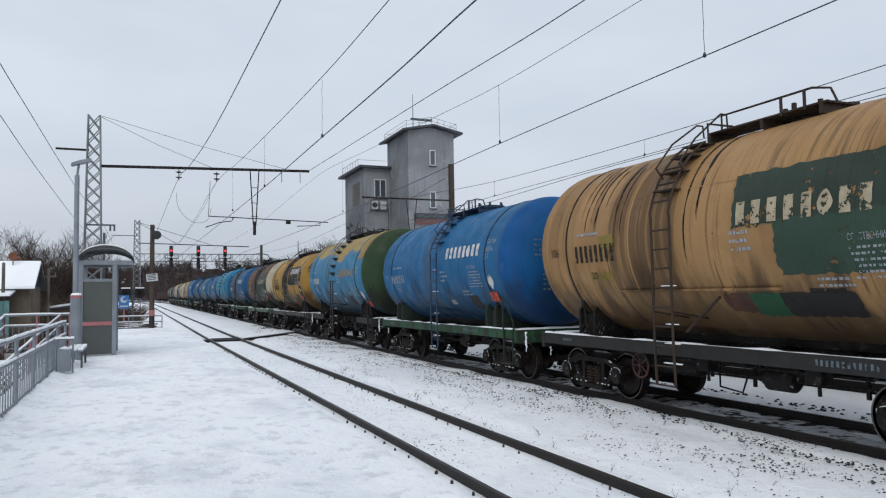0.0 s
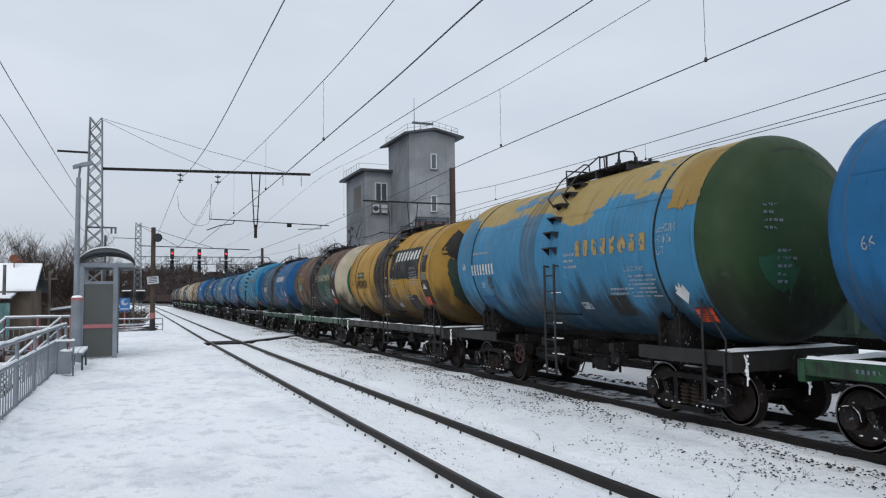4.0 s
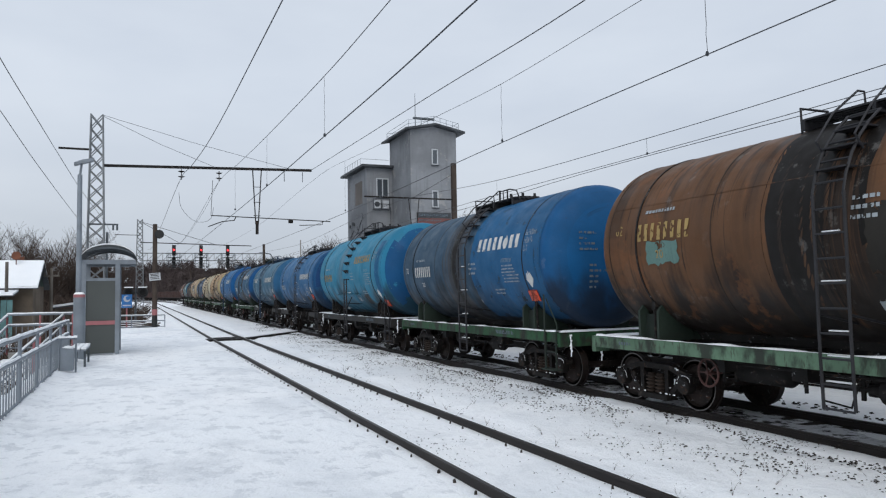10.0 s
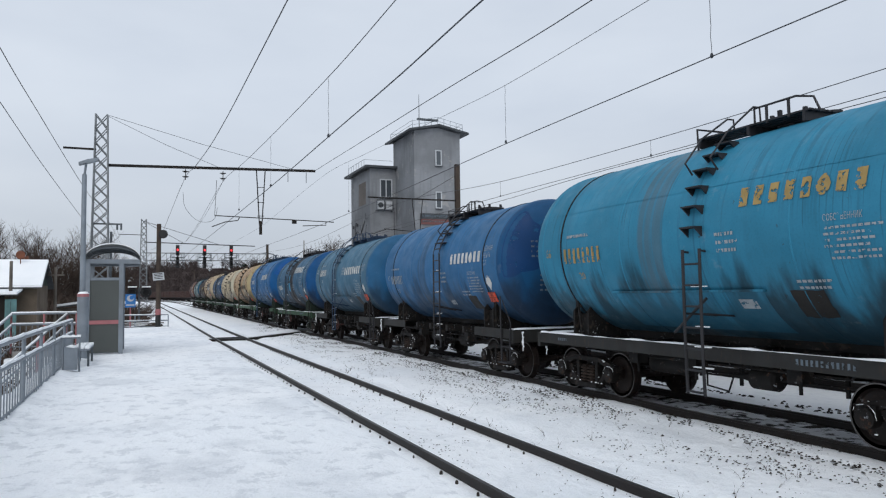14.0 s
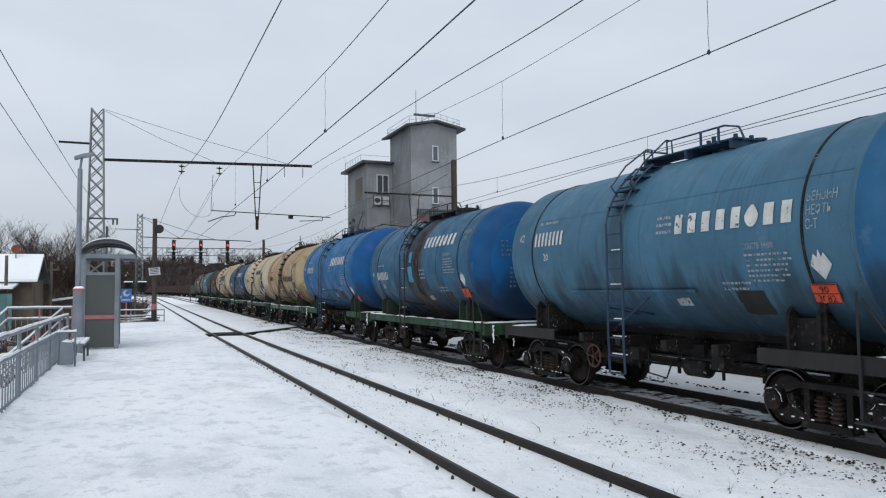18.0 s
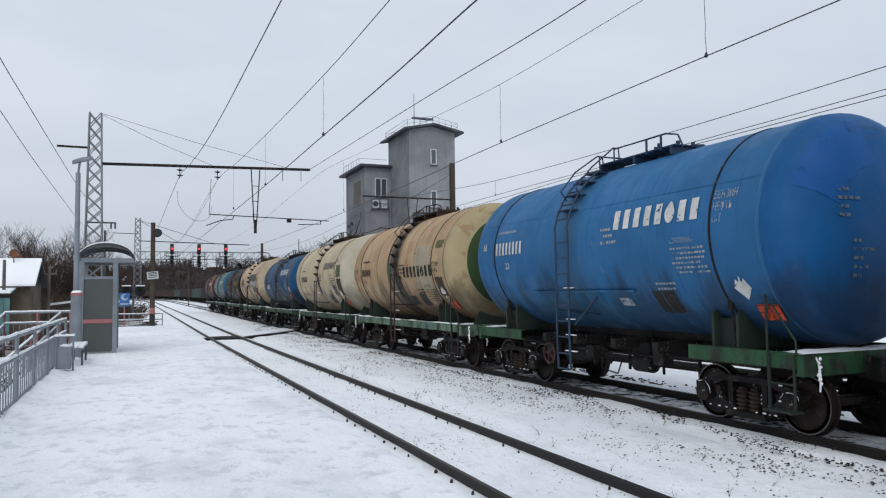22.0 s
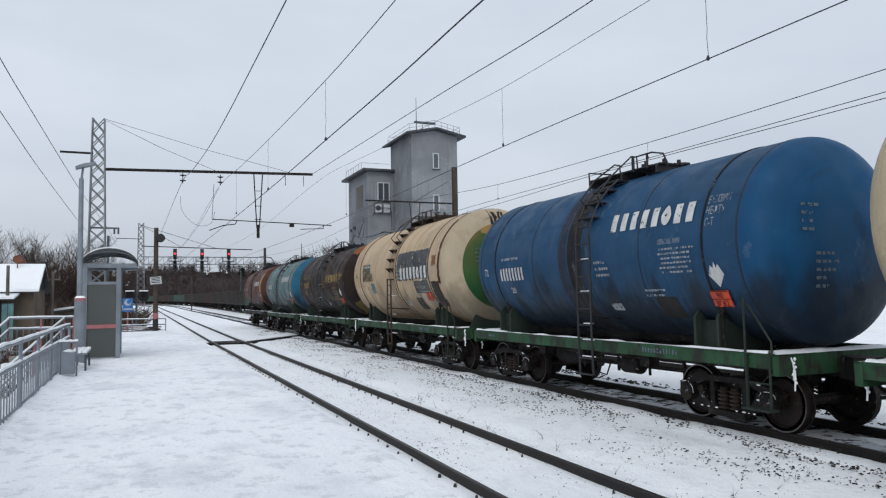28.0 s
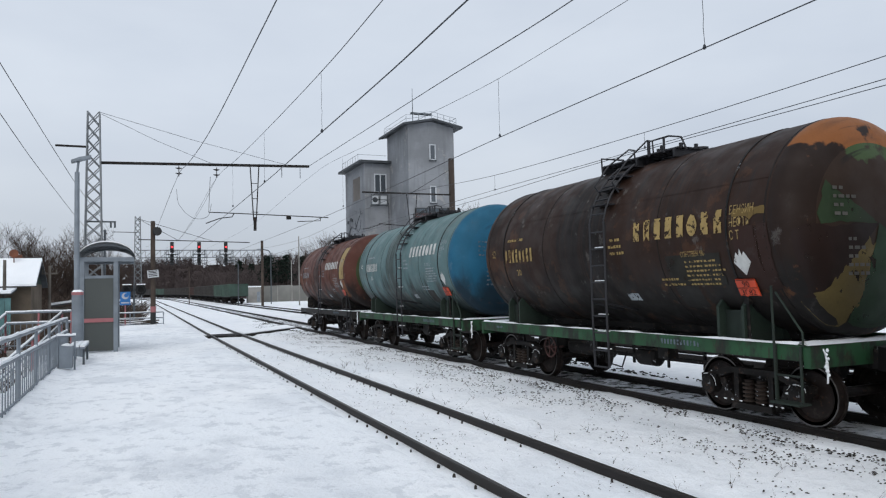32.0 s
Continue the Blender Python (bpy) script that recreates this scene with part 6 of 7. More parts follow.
def strap(bm):
    nseg = 56
    rows = []
    for k in range(nseg + 1):
        a = radians(-50 + 280 * k / nseg)
        rows.append([bm.verts.new((-r * math.cos(a), y, Z_TANK + r * math.sin(a))) for r, y in ((R_TANK - 0.01, -0.02), (R_TANK + 0.014, -0.02), (R_TANK + 0.014, 0.02), (R_TANK - 0.01, 0.02))])
    for a, b in zip(rows, rows[1:]):
        for i in range(4):
            bm.faces.new((a[i], a[(i + 1) % 4], b[(i + 1) % 4], b[i]))
    bm.faces.new(rows[0]), bm.faces.new(rows[-1][::-1])


def strap_rod(bm):
    a = on_tank(0, -40, 0.02)
    bar(bm, a, (-1.35, 0, 1.34), 0.028, 6)
    box(bm, a[0] - 0.03, a[0] + 0.06, -0.05, 0.05, a[2] - 0.08, a[2] + 0.08)


def seam(bm):
    r0, r1 = R_TANK - 0.004, R_TANK + 0.008
    spin(bm, [(-0.022, r0), (-0.01, r1), (0.01, r1), (0.022, r0)], 64, (0, 0, Z_TANK), 1, False)


def barrel(bm):
    spin(bm, [(-FRONT + (FRONT + REAR) * i / 9, R_TANK) for i in range(10)], 80, (0, 0, Z_TANK), 1, False)


def head_profile(s, t0, t1, n):
    out = []
    for i in range(n + 1):
        a = radians(t0 + (t1 - t0) * i / n)
        ca, sa = math.cos(a), math.sin(a)
        out.append((s * ((FRONT if s < 0 else REAR) + BULGE * abs(sa) ** 0.8), R_TANK * abs(ca) ** 0.62 if a < math.pi / 2 - 1e-4 else 0.001))
    return out


def head_rim(s):
    return lambda bm: spin(bm, head_profile(s, 0, 54, 12), 64, (0, 0, Z_TANK), 1, False)


def head_disc(s):
    return lambda bm: spin(bm, head_profile(s, 54, 90, 8), 64, (0, 0, Z_TANK), 1, False)


def saddle_plate(bm):
    prism(bm, [(-1.42, 1.3), (-0.55, 1.3), (-0.62, 1.66), (-1.08, 1.93), (-1.3, 2.0), (-1.42, 1.86)], -0.03, 0.03, 1)


def saddle_rib(bm):
    box(bm, -0.03, 0.03, -0.24, 0.24, 1.3, 1.8)


def saddle(bm):
    box(bm, -0.6, 0.6, -0.32, 0.32, 1.3, 1.58)


def side_beam(bm):
    prism(bm, [(-0.035, 1.08), (0.09, 1.08), (0.09, 1.1), (0.0, 1.1), (0.0, 1.295), (0.09, 1.295), (0.09, 1.32), (-0.035, 1.32)], -5.28, 5.28, 1)


def short_beam(bm):
    prism(bm, [(-0.035, 1.08), (0.09, 1.08), (0.09, 1.1), (0.0, 1.1), (0.0, 1.295), (0.09, 1.295), (0.09, 1.32), (-0.035, 1.32)], -5.28, -3.0, 1)


def center_sill(bm):
    box(bm, -0.26, 0.26, -5.35, 5.35, 0.92, 1.3)


def tank_bearer(bm):
    prism(bm, [(-0.42, 1.3), (0.42, 1.3), (0.62, 1.66), (-0.62, 1.66)], -4.3, 4.3, 1)


def cross_member(bm):
    box(bm, -1.4, 1.4, -0.08, 0.08, 1.1, 1.29)


def rigging(bm):
    """Brake rods, levers and the air pipe with its fittings below the frame."""
    pipe(bm, [(-1.2, -5.1, 1.05), (-1.2, -2.9, 1.05), (-0.9, -2.6, 0.95), (-0.9, 2.6, 0.95), (-1.2, 2.9, 1.05), (-1.2, 5.1, 1.05)], 0.022, 5)
    bar(bm, (-0.5, -2.9, 0.72), (-0.55, 2.9, 0.7), 0.02, 5)
    for y, h in ((-2.3, 0.62), (-0.2, 0.58), (0.8, 0.66), (2.25, 0.6)):
        box(bm, -0.62, -0.58, y - 0.03, y + 0.03, h, 1.1)
    for y in (-1.9, 0.35, 2.0):
        box(bm, -1.25, -1.0, y - 0.14, y + 0.14, 0.84, 1.08)
        bar(bm, (-1.12, y, 0.84), (-1.12, y, 0.66), 0.03, 6)
    pipe(bm, [(-1.1, 0.1, 1.0), (-1.15, 0.05, 0.6), (-1.0, -0.3, 0.52), (-0.9, -0.35, 0.85)], 0.02, 5)


def frame_frost(bm):
    """Frozen snow on a bogie's side: a thin uneven hoop over each axle box, crumbs on the slopes and under the springs."""
    rnd = random.Random(31)
    for c in (-0.925, 0.925):
        pts = []
        for k in range(11):
            a = math.pi * k / 10
            pts.append((-0.15 - 0.02 * rnd.random(), c - 0.18 * math.cos(a) + rnd.uniform(-0.01, 0.01), 0.47 + 0.2 * math.sin(a) ** 0.6))
        for p, q in zip(pts, pts[1:]):
            if rnd.random() < 0.45:
                continue
            bar(bm, p, q, rnd.uniform(0.002, 0.009), 4, rnd.uniform(0.002, 0.009))
    for _ in range(15):
        y = rnd.uniform(-1.0, 1.0)
        z = rnd.choice((0.815 - 0.3 * max(0, abs(y) - 0.55), 0.27, 0.27, 0.15 + 0.5 * abs(y)))
        r = rnd.uniform(0.006, 0.018)
        spin(bm, [(-r * 2.2, r * 0.3), (-r, r), (r, r * 0.9), (r * 2.5, r * 0.2)], 5, (-0.1 - 0.03 * rnd.random(), y, z), 1)


def end_sill(bm):
    box(bm, -1.5, 1.5, -0.06, 0.06, 0.98, 1.31)
    box(bm, -1.5, 1.5, -0.5, 0.06, 1.285, 1.312)


def coupler(bm):
    box(bm, -0.17, 0.17, -0.35, 0.1, 0.9, 1.2)
    prism(bm, [(-0.12, 0.0), (-0.30, -0.36), (-0.26, -0.62), (-0.06, -0.66), (-0.02, -0.5), (0.06, -0.46), (0.12, -0.56), (0.24, -0.5), (0.22, -0.3), (0.1, 0.0)], 0.88, 1.24, 2)
    pipe(bm, [(0.4, -0.02, 1.0), (0.38, -0.3, 0.72), (0.2, -0.6, 0.66)], 0.03, 6)


def air_tank(bm):
    spin(bm, [(-0.62, 0.05), (-0.56, 0.16), (-0.5, 0.2), (0.5, 0.2), (0.56, 0.16), (0.62, 0.05)], 16, (0, 0, 0), 1)
    for y in (-0.35, 0.35):
        box(bm, -0.03, 0.03, y - 0.03, y + 0.03, 0.15, 0.45)


def brake_cylinder(bm):
    spin(bm, [(-0.3, 0.14), (-0.25, 0.19), (0.22, 0.19), (0.26, 0.1), (0.5, 0.05)], 16, (0, 0, 0), 1)
    box(bm, -0.05, 0.05, -0.2, 0.1, 0.12, 0.42)
    bar(bm, (0, 0.5, 0), (0.1, 2.4, 0.0), 0.025, 6)
    bar(bm, (0, -0.3, 0), (0.1, -2.6, 0.02), 0.025, 6)


def outlet(bm):
    bar(bm, (0, 0, 1.6), (0, 0, 0.72), 0.16, 12)
    spin(bm, [(0.6, 0.2), (0.72, 0.22), (0.78, 0.2)], 12, (0, 0, 0), 2)


def brake_wheel(bm):
    n = 20
    for i in range(n):
        a, b = 2 * math.pi * i / n, 2 * math.pi * (i + 1) / n
        bar(bm, (0, 0.24 * math.cos(a), 0.24 * math.sin(a)), (0, 0.24 * math.cos(b), 0.24 * math.sin(b)), 0.022, 5)
    for i in range(5):
        a = 2 * math.pi * i / 5
        bar(bm, (0, 0, 0), (0, 0.24 * math.cos(a), 0.24 * math.sin(a)), 0.016, 5)
    bar(bm, (-0.04, 0, 0), (0.35, 0, 0), 0.04, 8)


def end_step(bm):
    """The shunter's step: two hanging straps with a tread, and a tall grab bar."""
    x = -1.52
    for y in (-0.2, 0.25):
        bar(bm, (x, y, 0.45), (x, y, 1.3), 0.022, 6)
    box(bm, x - 0.12, x + 0.12, -0.24, 0.29, 0.43, 0.46)
    bar(bm, (x, -0.2, 0.85), (x, 0.25, 0.85), 0.018, 6)
    pipe(bm, [(x - 0.02, 0.25, 0.45), (x - 0.03, 0.25, 2.2)], 0.02, 6)
    pipe(bm, [(x, 0.2, 2.1), (x, -0.25, 1.5), (x, -0.25, 1.3)], 0.016, 6)


def lug(bm):
    """A bent lever on the end beam with ice frozen to it."""
    pipe(bm, [(0, -0.02, -0.34), (0.01, -0.03, -0.1), (0.0, 0.0, 0.1), (0.02, 0.05, 0.16)], 0.014, 5)
    rnd = random.Random(8)
    for k in range(7):
        z, r = -0.22 + 0.06 * k, rnd.uniform(0.018, 0.036)
        spin(bm, [(z - r, r * 0.3), (z, r), (z + r * 1.2, r * 0.4)], 6, (rnd.uniform(-0.01, 0.02), -0.02 + rnd.uniform(-0.02, 0.02), 0), 2)


def snow_strip(bm):
    """Snow lying on the wagon's end platform, a low uneven pad."""
    nx, ny = 10, 5
    rows = []
    for i in range(nx + 1):
        row = []
        for j in range(ny + 1):
            e = min(i, nx - i, j * 2, (ny - j) * 2)
            z = 0.0 if e == 0 else 0.03 + 0.03 * noise.noise((i * 0.9, j * 1.3, 3.1))
            row.append(bm.verts.new((-1.48 + 2.96 * i / nx, -0.46 + 0.5 * j / ny + 0.03 * noise.noise((i * 2.1, j, 7)), z)))
        rows.append(row)
    for i in range(nx):
        for j in range(ny):
            bm.faces.new((rows[i][j], rows[i + 1][j], rows[i + 1][j + 1], rows[i][j + 1]))


def snow_ridge(bm):
    n = 60
    rows = []
    for k in range(n + 1):
        y = -5.2 + 10.4 * k / n
        h = max(0.0, noise.noise((k * 0.3, 5.5, 0)) + 0.25)
        w = 0.03 + 0.06 * min(1, h * 3)
        rows.append([bm.verts.new(p) for p in ((0.022 - w, y, 0.0), (0.022 - w * 0.6, y, 0.004 + 0.045 * h), (0.022 + w * 0.6, y, 0.004 + 0.04 * h), (0.022 + w, y, 0.0))])
    for p, q in zip(rows, rows[1:]):
        for i in range(3):
            bm.faces.new((p[i], p[i + 1], q[i + 1], q[i]))


def letters(bm, u0, u1, deg, height, count, share, drop=None):
    """A run of upright marks as plain bars, one for a letter, from u0 to u1; drop: the place of a drop-shaped emblem in it."""
    up = math.degrees(height / R_TANK)
    step = (u1 - u0) / count
    for i in range(count):
        x = u0 + step * i
        if i == drop:
            n = 14
            c = [bm.verts.new(on_tank(x + step * 0.5 + step * 0.42 * math.cos(2 * math.pi * k / n) * (1 - 0.45 * max(0, math.sin(2 * math.pi * k / n))), deg + up * (0.5 + 0.52 * math.sin(2 * math.pi * k / n)), 0.016)) for k in range(n)]
            bm.faces.new(c)
        else:
            patch(bm, x + step * (1 - share) * 0.5, x + step * (1 + share) * 0.5, deg, deg + up, 0.0145)


def script_block(bm, u, deg, width, rows, height=0.07):
    """Lines of small writing too fine to read, as short bars."""
    for r in range(rows):
        x, w = u - random.uniform(0, 0.12) * width, 0
        a = deg - math.degrees(r * height * 1.75 / R_TANK)
        while w < width * random.uniform(0.72, 1.0):
            step = random.uniform(0.035, 0.08)
            patch(bm, x, x - step, a, a + math.degrees(height * 0.72 / R_TANK), 0.0135)
            x -= step + 0.022
            w += step + 0.022


def diamond(bm, u, deg, size):
    up = math.degrees(size / R_TANK)
    v = [bm.verts.new(on_tank(u + du * size, deg + dv * up, 0.012)) for du, dv in ((0, -0.62), (-0.48, 0), (-0.2, 0.5), (-0.08, 0.3), (0.02, 0.62), (0.12, 0.3), (0.26, 0.46), (0.48, 0))]
    bm.faces.new(v)


def hazard_plate(bm):
    x = 0.0
    box(bm, x - 0.01, x + 0.01, -0.2, 0.2, -0.15, 0.15)


def hazard_lines(bm):
    x = -0.013
    for z in (-0.148, -0.005, 0.136):
        box(bm, x - 0.002, x + 0.002, -0.2, 0.2, z, z + 0.012)


def tank_wagon(spec):
    """One wagon; its base lies on the rails, its platform side is -x, the end seen by the camera -y."""
    choose_size(spec.get("large"))
    car = thing("tank_wagon", spec["label"], "tank wagon", "tank wagons of the train")
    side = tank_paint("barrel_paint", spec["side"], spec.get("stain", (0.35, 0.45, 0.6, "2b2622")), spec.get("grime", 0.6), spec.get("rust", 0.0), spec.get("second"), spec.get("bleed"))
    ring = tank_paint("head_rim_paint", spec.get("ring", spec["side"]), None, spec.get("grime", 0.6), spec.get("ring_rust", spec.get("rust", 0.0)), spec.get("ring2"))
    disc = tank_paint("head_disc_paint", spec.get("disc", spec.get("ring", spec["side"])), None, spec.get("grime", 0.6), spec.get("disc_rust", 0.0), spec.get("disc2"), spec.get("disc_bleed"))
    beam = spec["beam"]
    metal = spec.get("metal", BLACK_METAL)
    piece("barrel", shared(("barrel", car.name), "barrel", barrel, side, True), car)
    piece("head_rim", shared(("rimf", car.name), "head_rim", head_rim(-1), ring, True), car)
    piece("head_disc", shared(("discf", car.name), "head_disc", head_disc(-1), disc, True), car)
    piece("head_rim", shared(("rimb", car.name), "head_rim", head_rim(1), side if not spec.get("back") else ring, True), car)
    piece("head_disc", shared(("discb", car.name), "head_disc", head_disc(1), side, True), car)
    for y in (-FRONT + 0.06, -2.45, 1.55, REAR - 0.06):
        piece("weld_seam", shared(("seam", car.name), "weld_seam", seam, side, True), car, pose(0, y, 0))
    dark = spec.get("strap", SOOT)
    for y in (STRAP_F, STRAP_R):
        piece("strap", shared("strap", "strap", strap, dark, True), car, pose(0, y, 0))
        piece("strap_rod", shared("strap_rod", "strap_rod", strap_rod, dark, True), car, pose(0, y, 0))
        hue = SADDLE_GREEN if beam in (GREEN_BEAM, PALE_GREEN_BEAM) else SOOT
        yy = -3.8 if y < 0 else 3.6
        sad = piece("saddle", shared("saddle", "saddle", saddle, hue), car, pose(0, yy, 0))
        for d in (-0.27, 0.27):
            for turn in (0, 180):
                piece("saddle_plate", shared("saddle_plate", "saddle_plate", saddle_plate, hue), sad, pose(0, d, 0, 0, 0, turn))
        for x in (-1.25, 1.25):
            piece("saddle_rib", shared("saddle_rib", "saddle_rib", saddle_rib, hue), sad, pose(x, 0, 0))
    lu = spec.get("ladder", -0.54 if spec.get("large") else -0.76)
    stepped = spec.get("large") and lu < 0
    if stepped:
        piece("ladder", shared("low_ladder", "ladder", low_ladder, metal, True), car, pose(0, lu, 0))
        for a in (2, 13, 24, 35, 46, 57):
            piece("step_bracket", shared(("bracket", a), "step_bracket", lambda bm, a=a: step_bracket(bm, a), metal), car, pose(0, lu, 0))
    else:
        piece("ladder", shared("ladder", "ladder", lambda bm: ladder_side(bm, 0), metal, True), car, pose(0, lu, 0))
    for a in () if stepped else (24, 36, 48, 60):
        piece("tread", shared(("tread", a), "tread", lambda bm, a=a: ladder_tread(bm, a), metal), car, pose(0, lu, 0))
    piece("walkway", shared("walkway", "walkway", walkway, metal), car)
    piece("top_railing", shared(("top_rail", lu), "top_railing", lambda bm: top_rail(bm, lu), metal, True), car)
    piece("end_railing", shared("end_rail", "end_railing", end_rail, metal, True), car)
    for way in ((lu - 0.3, 0.3), (lu + 0.3, 0.22)):
        piece("handrail", shared(("handrail", way), "handrail", lambda bm: handrail(bm, way), metal, True), car)
    lid = piece("hatch", shared("hatch", "hatch", hatch, metal, True), car)
    for a in range(0, 360, 60):
        piece("hatch_clamp", shared("clamp", "hatch_clamp", hatch_clamp, metal), lid, pose(0.1 + 0.4 * math.cos(radians(a)), -1.0 + 0.4 * math.sin(radians(a)), 0))
    piece("valve", shared("valve", "valve", valve, metal, True), car)
    for s in (-1, 1):
        if spec.get("short"):
            for k in (0, 1):
                piece("side_beam", shared("short_beam", "side_beam", short_beam, beam), car, Matrix.Diagonal((-s, 1 - 2 * k, 1, 1)) @ pose(-1.46, 0, 0))
        else:
            piece("side_beam", shared("side_beam", "side_beam", side_beam, beam, bevel=0.006), car, pose(1.46 * s, 0, 0, 0, 0, 0 if s < 0 else 180))
    if spec.get("ledge"):
        bm = bmesh.new()
        p = on_tank(0, -31)
        box(bm, p[0] - 0.06, p[0] + 0.05, -1.75, 2.1, p[2] - 0.02, p[2] + 0.02)
        part("ledge", bm, side, car)
        bm = bmesh.new()
        patch(bm, 2.05, -1.7, -62, -31.5, 0.004)
        part("jacket_plate", bm, tank_paint("jacket_paint", spec["ledge"], None, 0.45), car, "darker plate below the ledge")
        bm = bmesh.new()
        bar(bm, (-1.76, 0.15, 1.55), on_tank(-0.55, -33, 0.12), 0.025, 6)
        part("ladder_brace", bm, metal, car)
    bm = bmesh.new()
    for k in range(5):
        z = (0.96, 1.31, 1.65, 2.33, 3.01)[k]
        box(bm, -1.79, -1.73, lu - 0.2 + 0.03 * k, lu + 0.22 - 0.04 * (k % 3), z + 0.016, z + 0.034)
    part("rung_snow", bm, SNOW_CAP, car, "snow frozen on the rungs")
    bm = bmesh.new()
    patch(bm, REAR - 0.05, -FRONT + 0.05, 25.0, 25.5, 0.006)
    part("long_seam", bm, side, car)
    for r0, r1, a0, a1, mat, what in spec.get("ends", ()):
        bm = bmesh.new()
        head_sector(bm, r0, r1, a0, a1)
        part("end_paint", bm, mat, car, what, True)
    for words, size, u, deg, mat in spec.get("words", ()):
        part("stencil_text", bent_text(words, size, u, deg, 0.75), mat, car)
    if not spec.get("short"):
        piece("snow_ridge", shared("snow_ridge", "snow_ridge", snow_ridge, SNOW_CAP), car, pose(-1.46, 0, 1.321), "thin line of snow on the beam")
    piece("center_sill", shared("center_sill", "center_sill", center_sill, SOOT), car)
    piece("tank_bearer", shared("tank_bearer", "tank_bearer", tank_bearer, SOOT), car)
    for y in (-3.9, -2.0, -0.7, 0.7, 2.0, 3.9):
        piece("cross_member", shared("cross_member", "cross_member", cross_member, SOOT), car, pose(0, y, 0))
    piece("brake_rigging", shared("rigging", "brake_rigging", rigging, SOOT, True), car)
    for s in (-1, 1):
        turn = 0 if s < 0 else 180
        piece("end_sill", shared("end_sill", "end_sill", end_sill, beam), car, pose(0, 5.32 * s, 0, 0, 0, 180 + turn))
        piece("end_snow", shared("end_snow", "end_snow", snow_strip, SNOW_CAP, True), car, pose(0, 5.3 * s, 1.314, 0, 0, 180 + turn), "snow lying on the end platform")
        piece("coupler", shared("coupler", "coupler", coupler, SOOT, bevel=0.02), car, pose(0, 5.35 * s, 0, 0, 0, turn))
        for x in (-1.25, 1.25):
            piece("grab_iron", shared("lug", "grab_iron", lug, SNOW_CAP if x < 0 else SOOT, True), car, pose(x, 5.42 * s, 1.1), "lever iced over with snow" if x < 0 else "")
        bogie(car, 3.9 * s)
    piece("end_step", shared("end_step", "end_step", end_step, SADDLE_GREEN if beam is GREEN_BEAM else BLACK_METAL, True), car, pose(0, -5.03, 0))
    piece("air_tank", shared("air_tank", "air_tank", air_tank, SOOT, True), car, pose(-0.62, 1.55, 0.82))
    piece("brake_cylinder", shared("brake_cylinder", "brake_cylinder", brake_cylinder, SOOT, True), car, pose(-0.75, -0.9, 0.78))
    piece("outlet", shared("outlet", "outlet", outlet, SOOT, True), car, pose(-0.1, -0.15, 0))
    if spec.get("end_brace"):
        bm = bmesh.new()
        prism(bm, [(-1.05, 1.3), (1.05, 1.3), (0.4, 2.5), (-0.4, 2.5)], -5.36, -5.31, 1)
        plate = part("end_brace", bm, SADDLE_GREEN, car, "dark plate bracing the barrel's end")
        for x in (-0.5, 0.5):
            bm = bmesh.new()
            box(bm, x - 0.03, x + 0.03, -5.31, -4.9, 1.3, 2.2)
            part("gusset", bm, SADDLE_GREEN, plate)
    if spec.get("wheel_u"):
        piece("brake_wheel", shared("brake_wheel", "brake_wheel", brake_wheel, RED_RUST, True), car, pose(-1.25, spec["wheel_u"] - 0.15, 0.8), "rusty red hand brake wheel")
    for u0, u1, low, *top in spec.get("spill", ()):
        bm = bmesh.new()
        spill_band(bm, u0, u1, low, *top)
        part("oil_spill", bm, OIL, car, "black oil run down from the hatch", True)
    for i, (u0, u1, a0, a1, mat, what) in enumerate(spec.get("fields", ())):
        bm = bmesh.new()
        patch(bm, u0, u1, a0, a1, 0.0075 + 0.001 * i, 0.045)
        part("painted_field", bm, mat, car, what, True)
    mark = spec.get("mark", WHITE_MARK)
    bm = bmesh.new()
    b0, b1, b_at, b_high = spec.get("brand", (-1.5, -3.95, 6, 0.35))
    letters(bm, b0, b1, b_at, b_high, 8, 0.56, 5)
    part("brand_lettering", bm, mark, car, "large stencilled letters with a drop emblem")
    num = spec.get("num", DIM_MARK)
    n0, n1, n_at, n_high = spec.get("number", (3.5, 2.1, -8, 0.3))
    bm = bmesh.new()
    letters(bm, n0, n1, n_at, n_high, 8, 0.5)
    tagged(part("wagon_number", bm, num, car), kind="stuff")
    part("load_mark", bent_text(spec.get("cap", "66"), 0.27, STRAP_R + 0.62, n_at + 5, 0.8), num, car, "stencilled load figure")
    part("class_mark", bent_text("20", 0.22, (n0 + n1) / 2 + 0.2, n_at - 11), num, car)
    part("product_mark", bent_text(spec.get("product", "БЕНЗИН\nНЕФТЬ\nС-Т"), 0.2, STRAP_F - 0.06, b_at + 9, 0.62), spec.get("small", DIM_MARK), car, "stencilled product name")
    small = spec.get("small", DIM_MARK)
    part("owner_mark", bent_text("СОБСТВЕННИК", 0.13, -3.02, b_at - 11.5, 0.6), small, car)
    bm = bmesh.new()
    script_block(bm, -3.0, b_at - 15, 0.85, 6, 0.048)
    tagged(part("owner_address", bm, small, car), kind="stuff")
    bm = bmesh.new()
    script_block(bm, -0.98, n_at + 8, 0.46, 3, 0.075)
    tagged(part("date_mark", bm, small, car), kind="stuff")
    bm = bmesh.new()
    script_block(bm, n0 - 0.1, n_at + 17, 0.9, 1, 0.085)
    tagged(part("volume_mark", bm, small, car), kind="stuff")
    bm = bmesh.new()
    script_block(bm, -2.35, -27, 0.6, 2, 0.06)
    tagged(part("repair_mark", bm, small, car), kind="stuff")
    bm = bmesh.new()
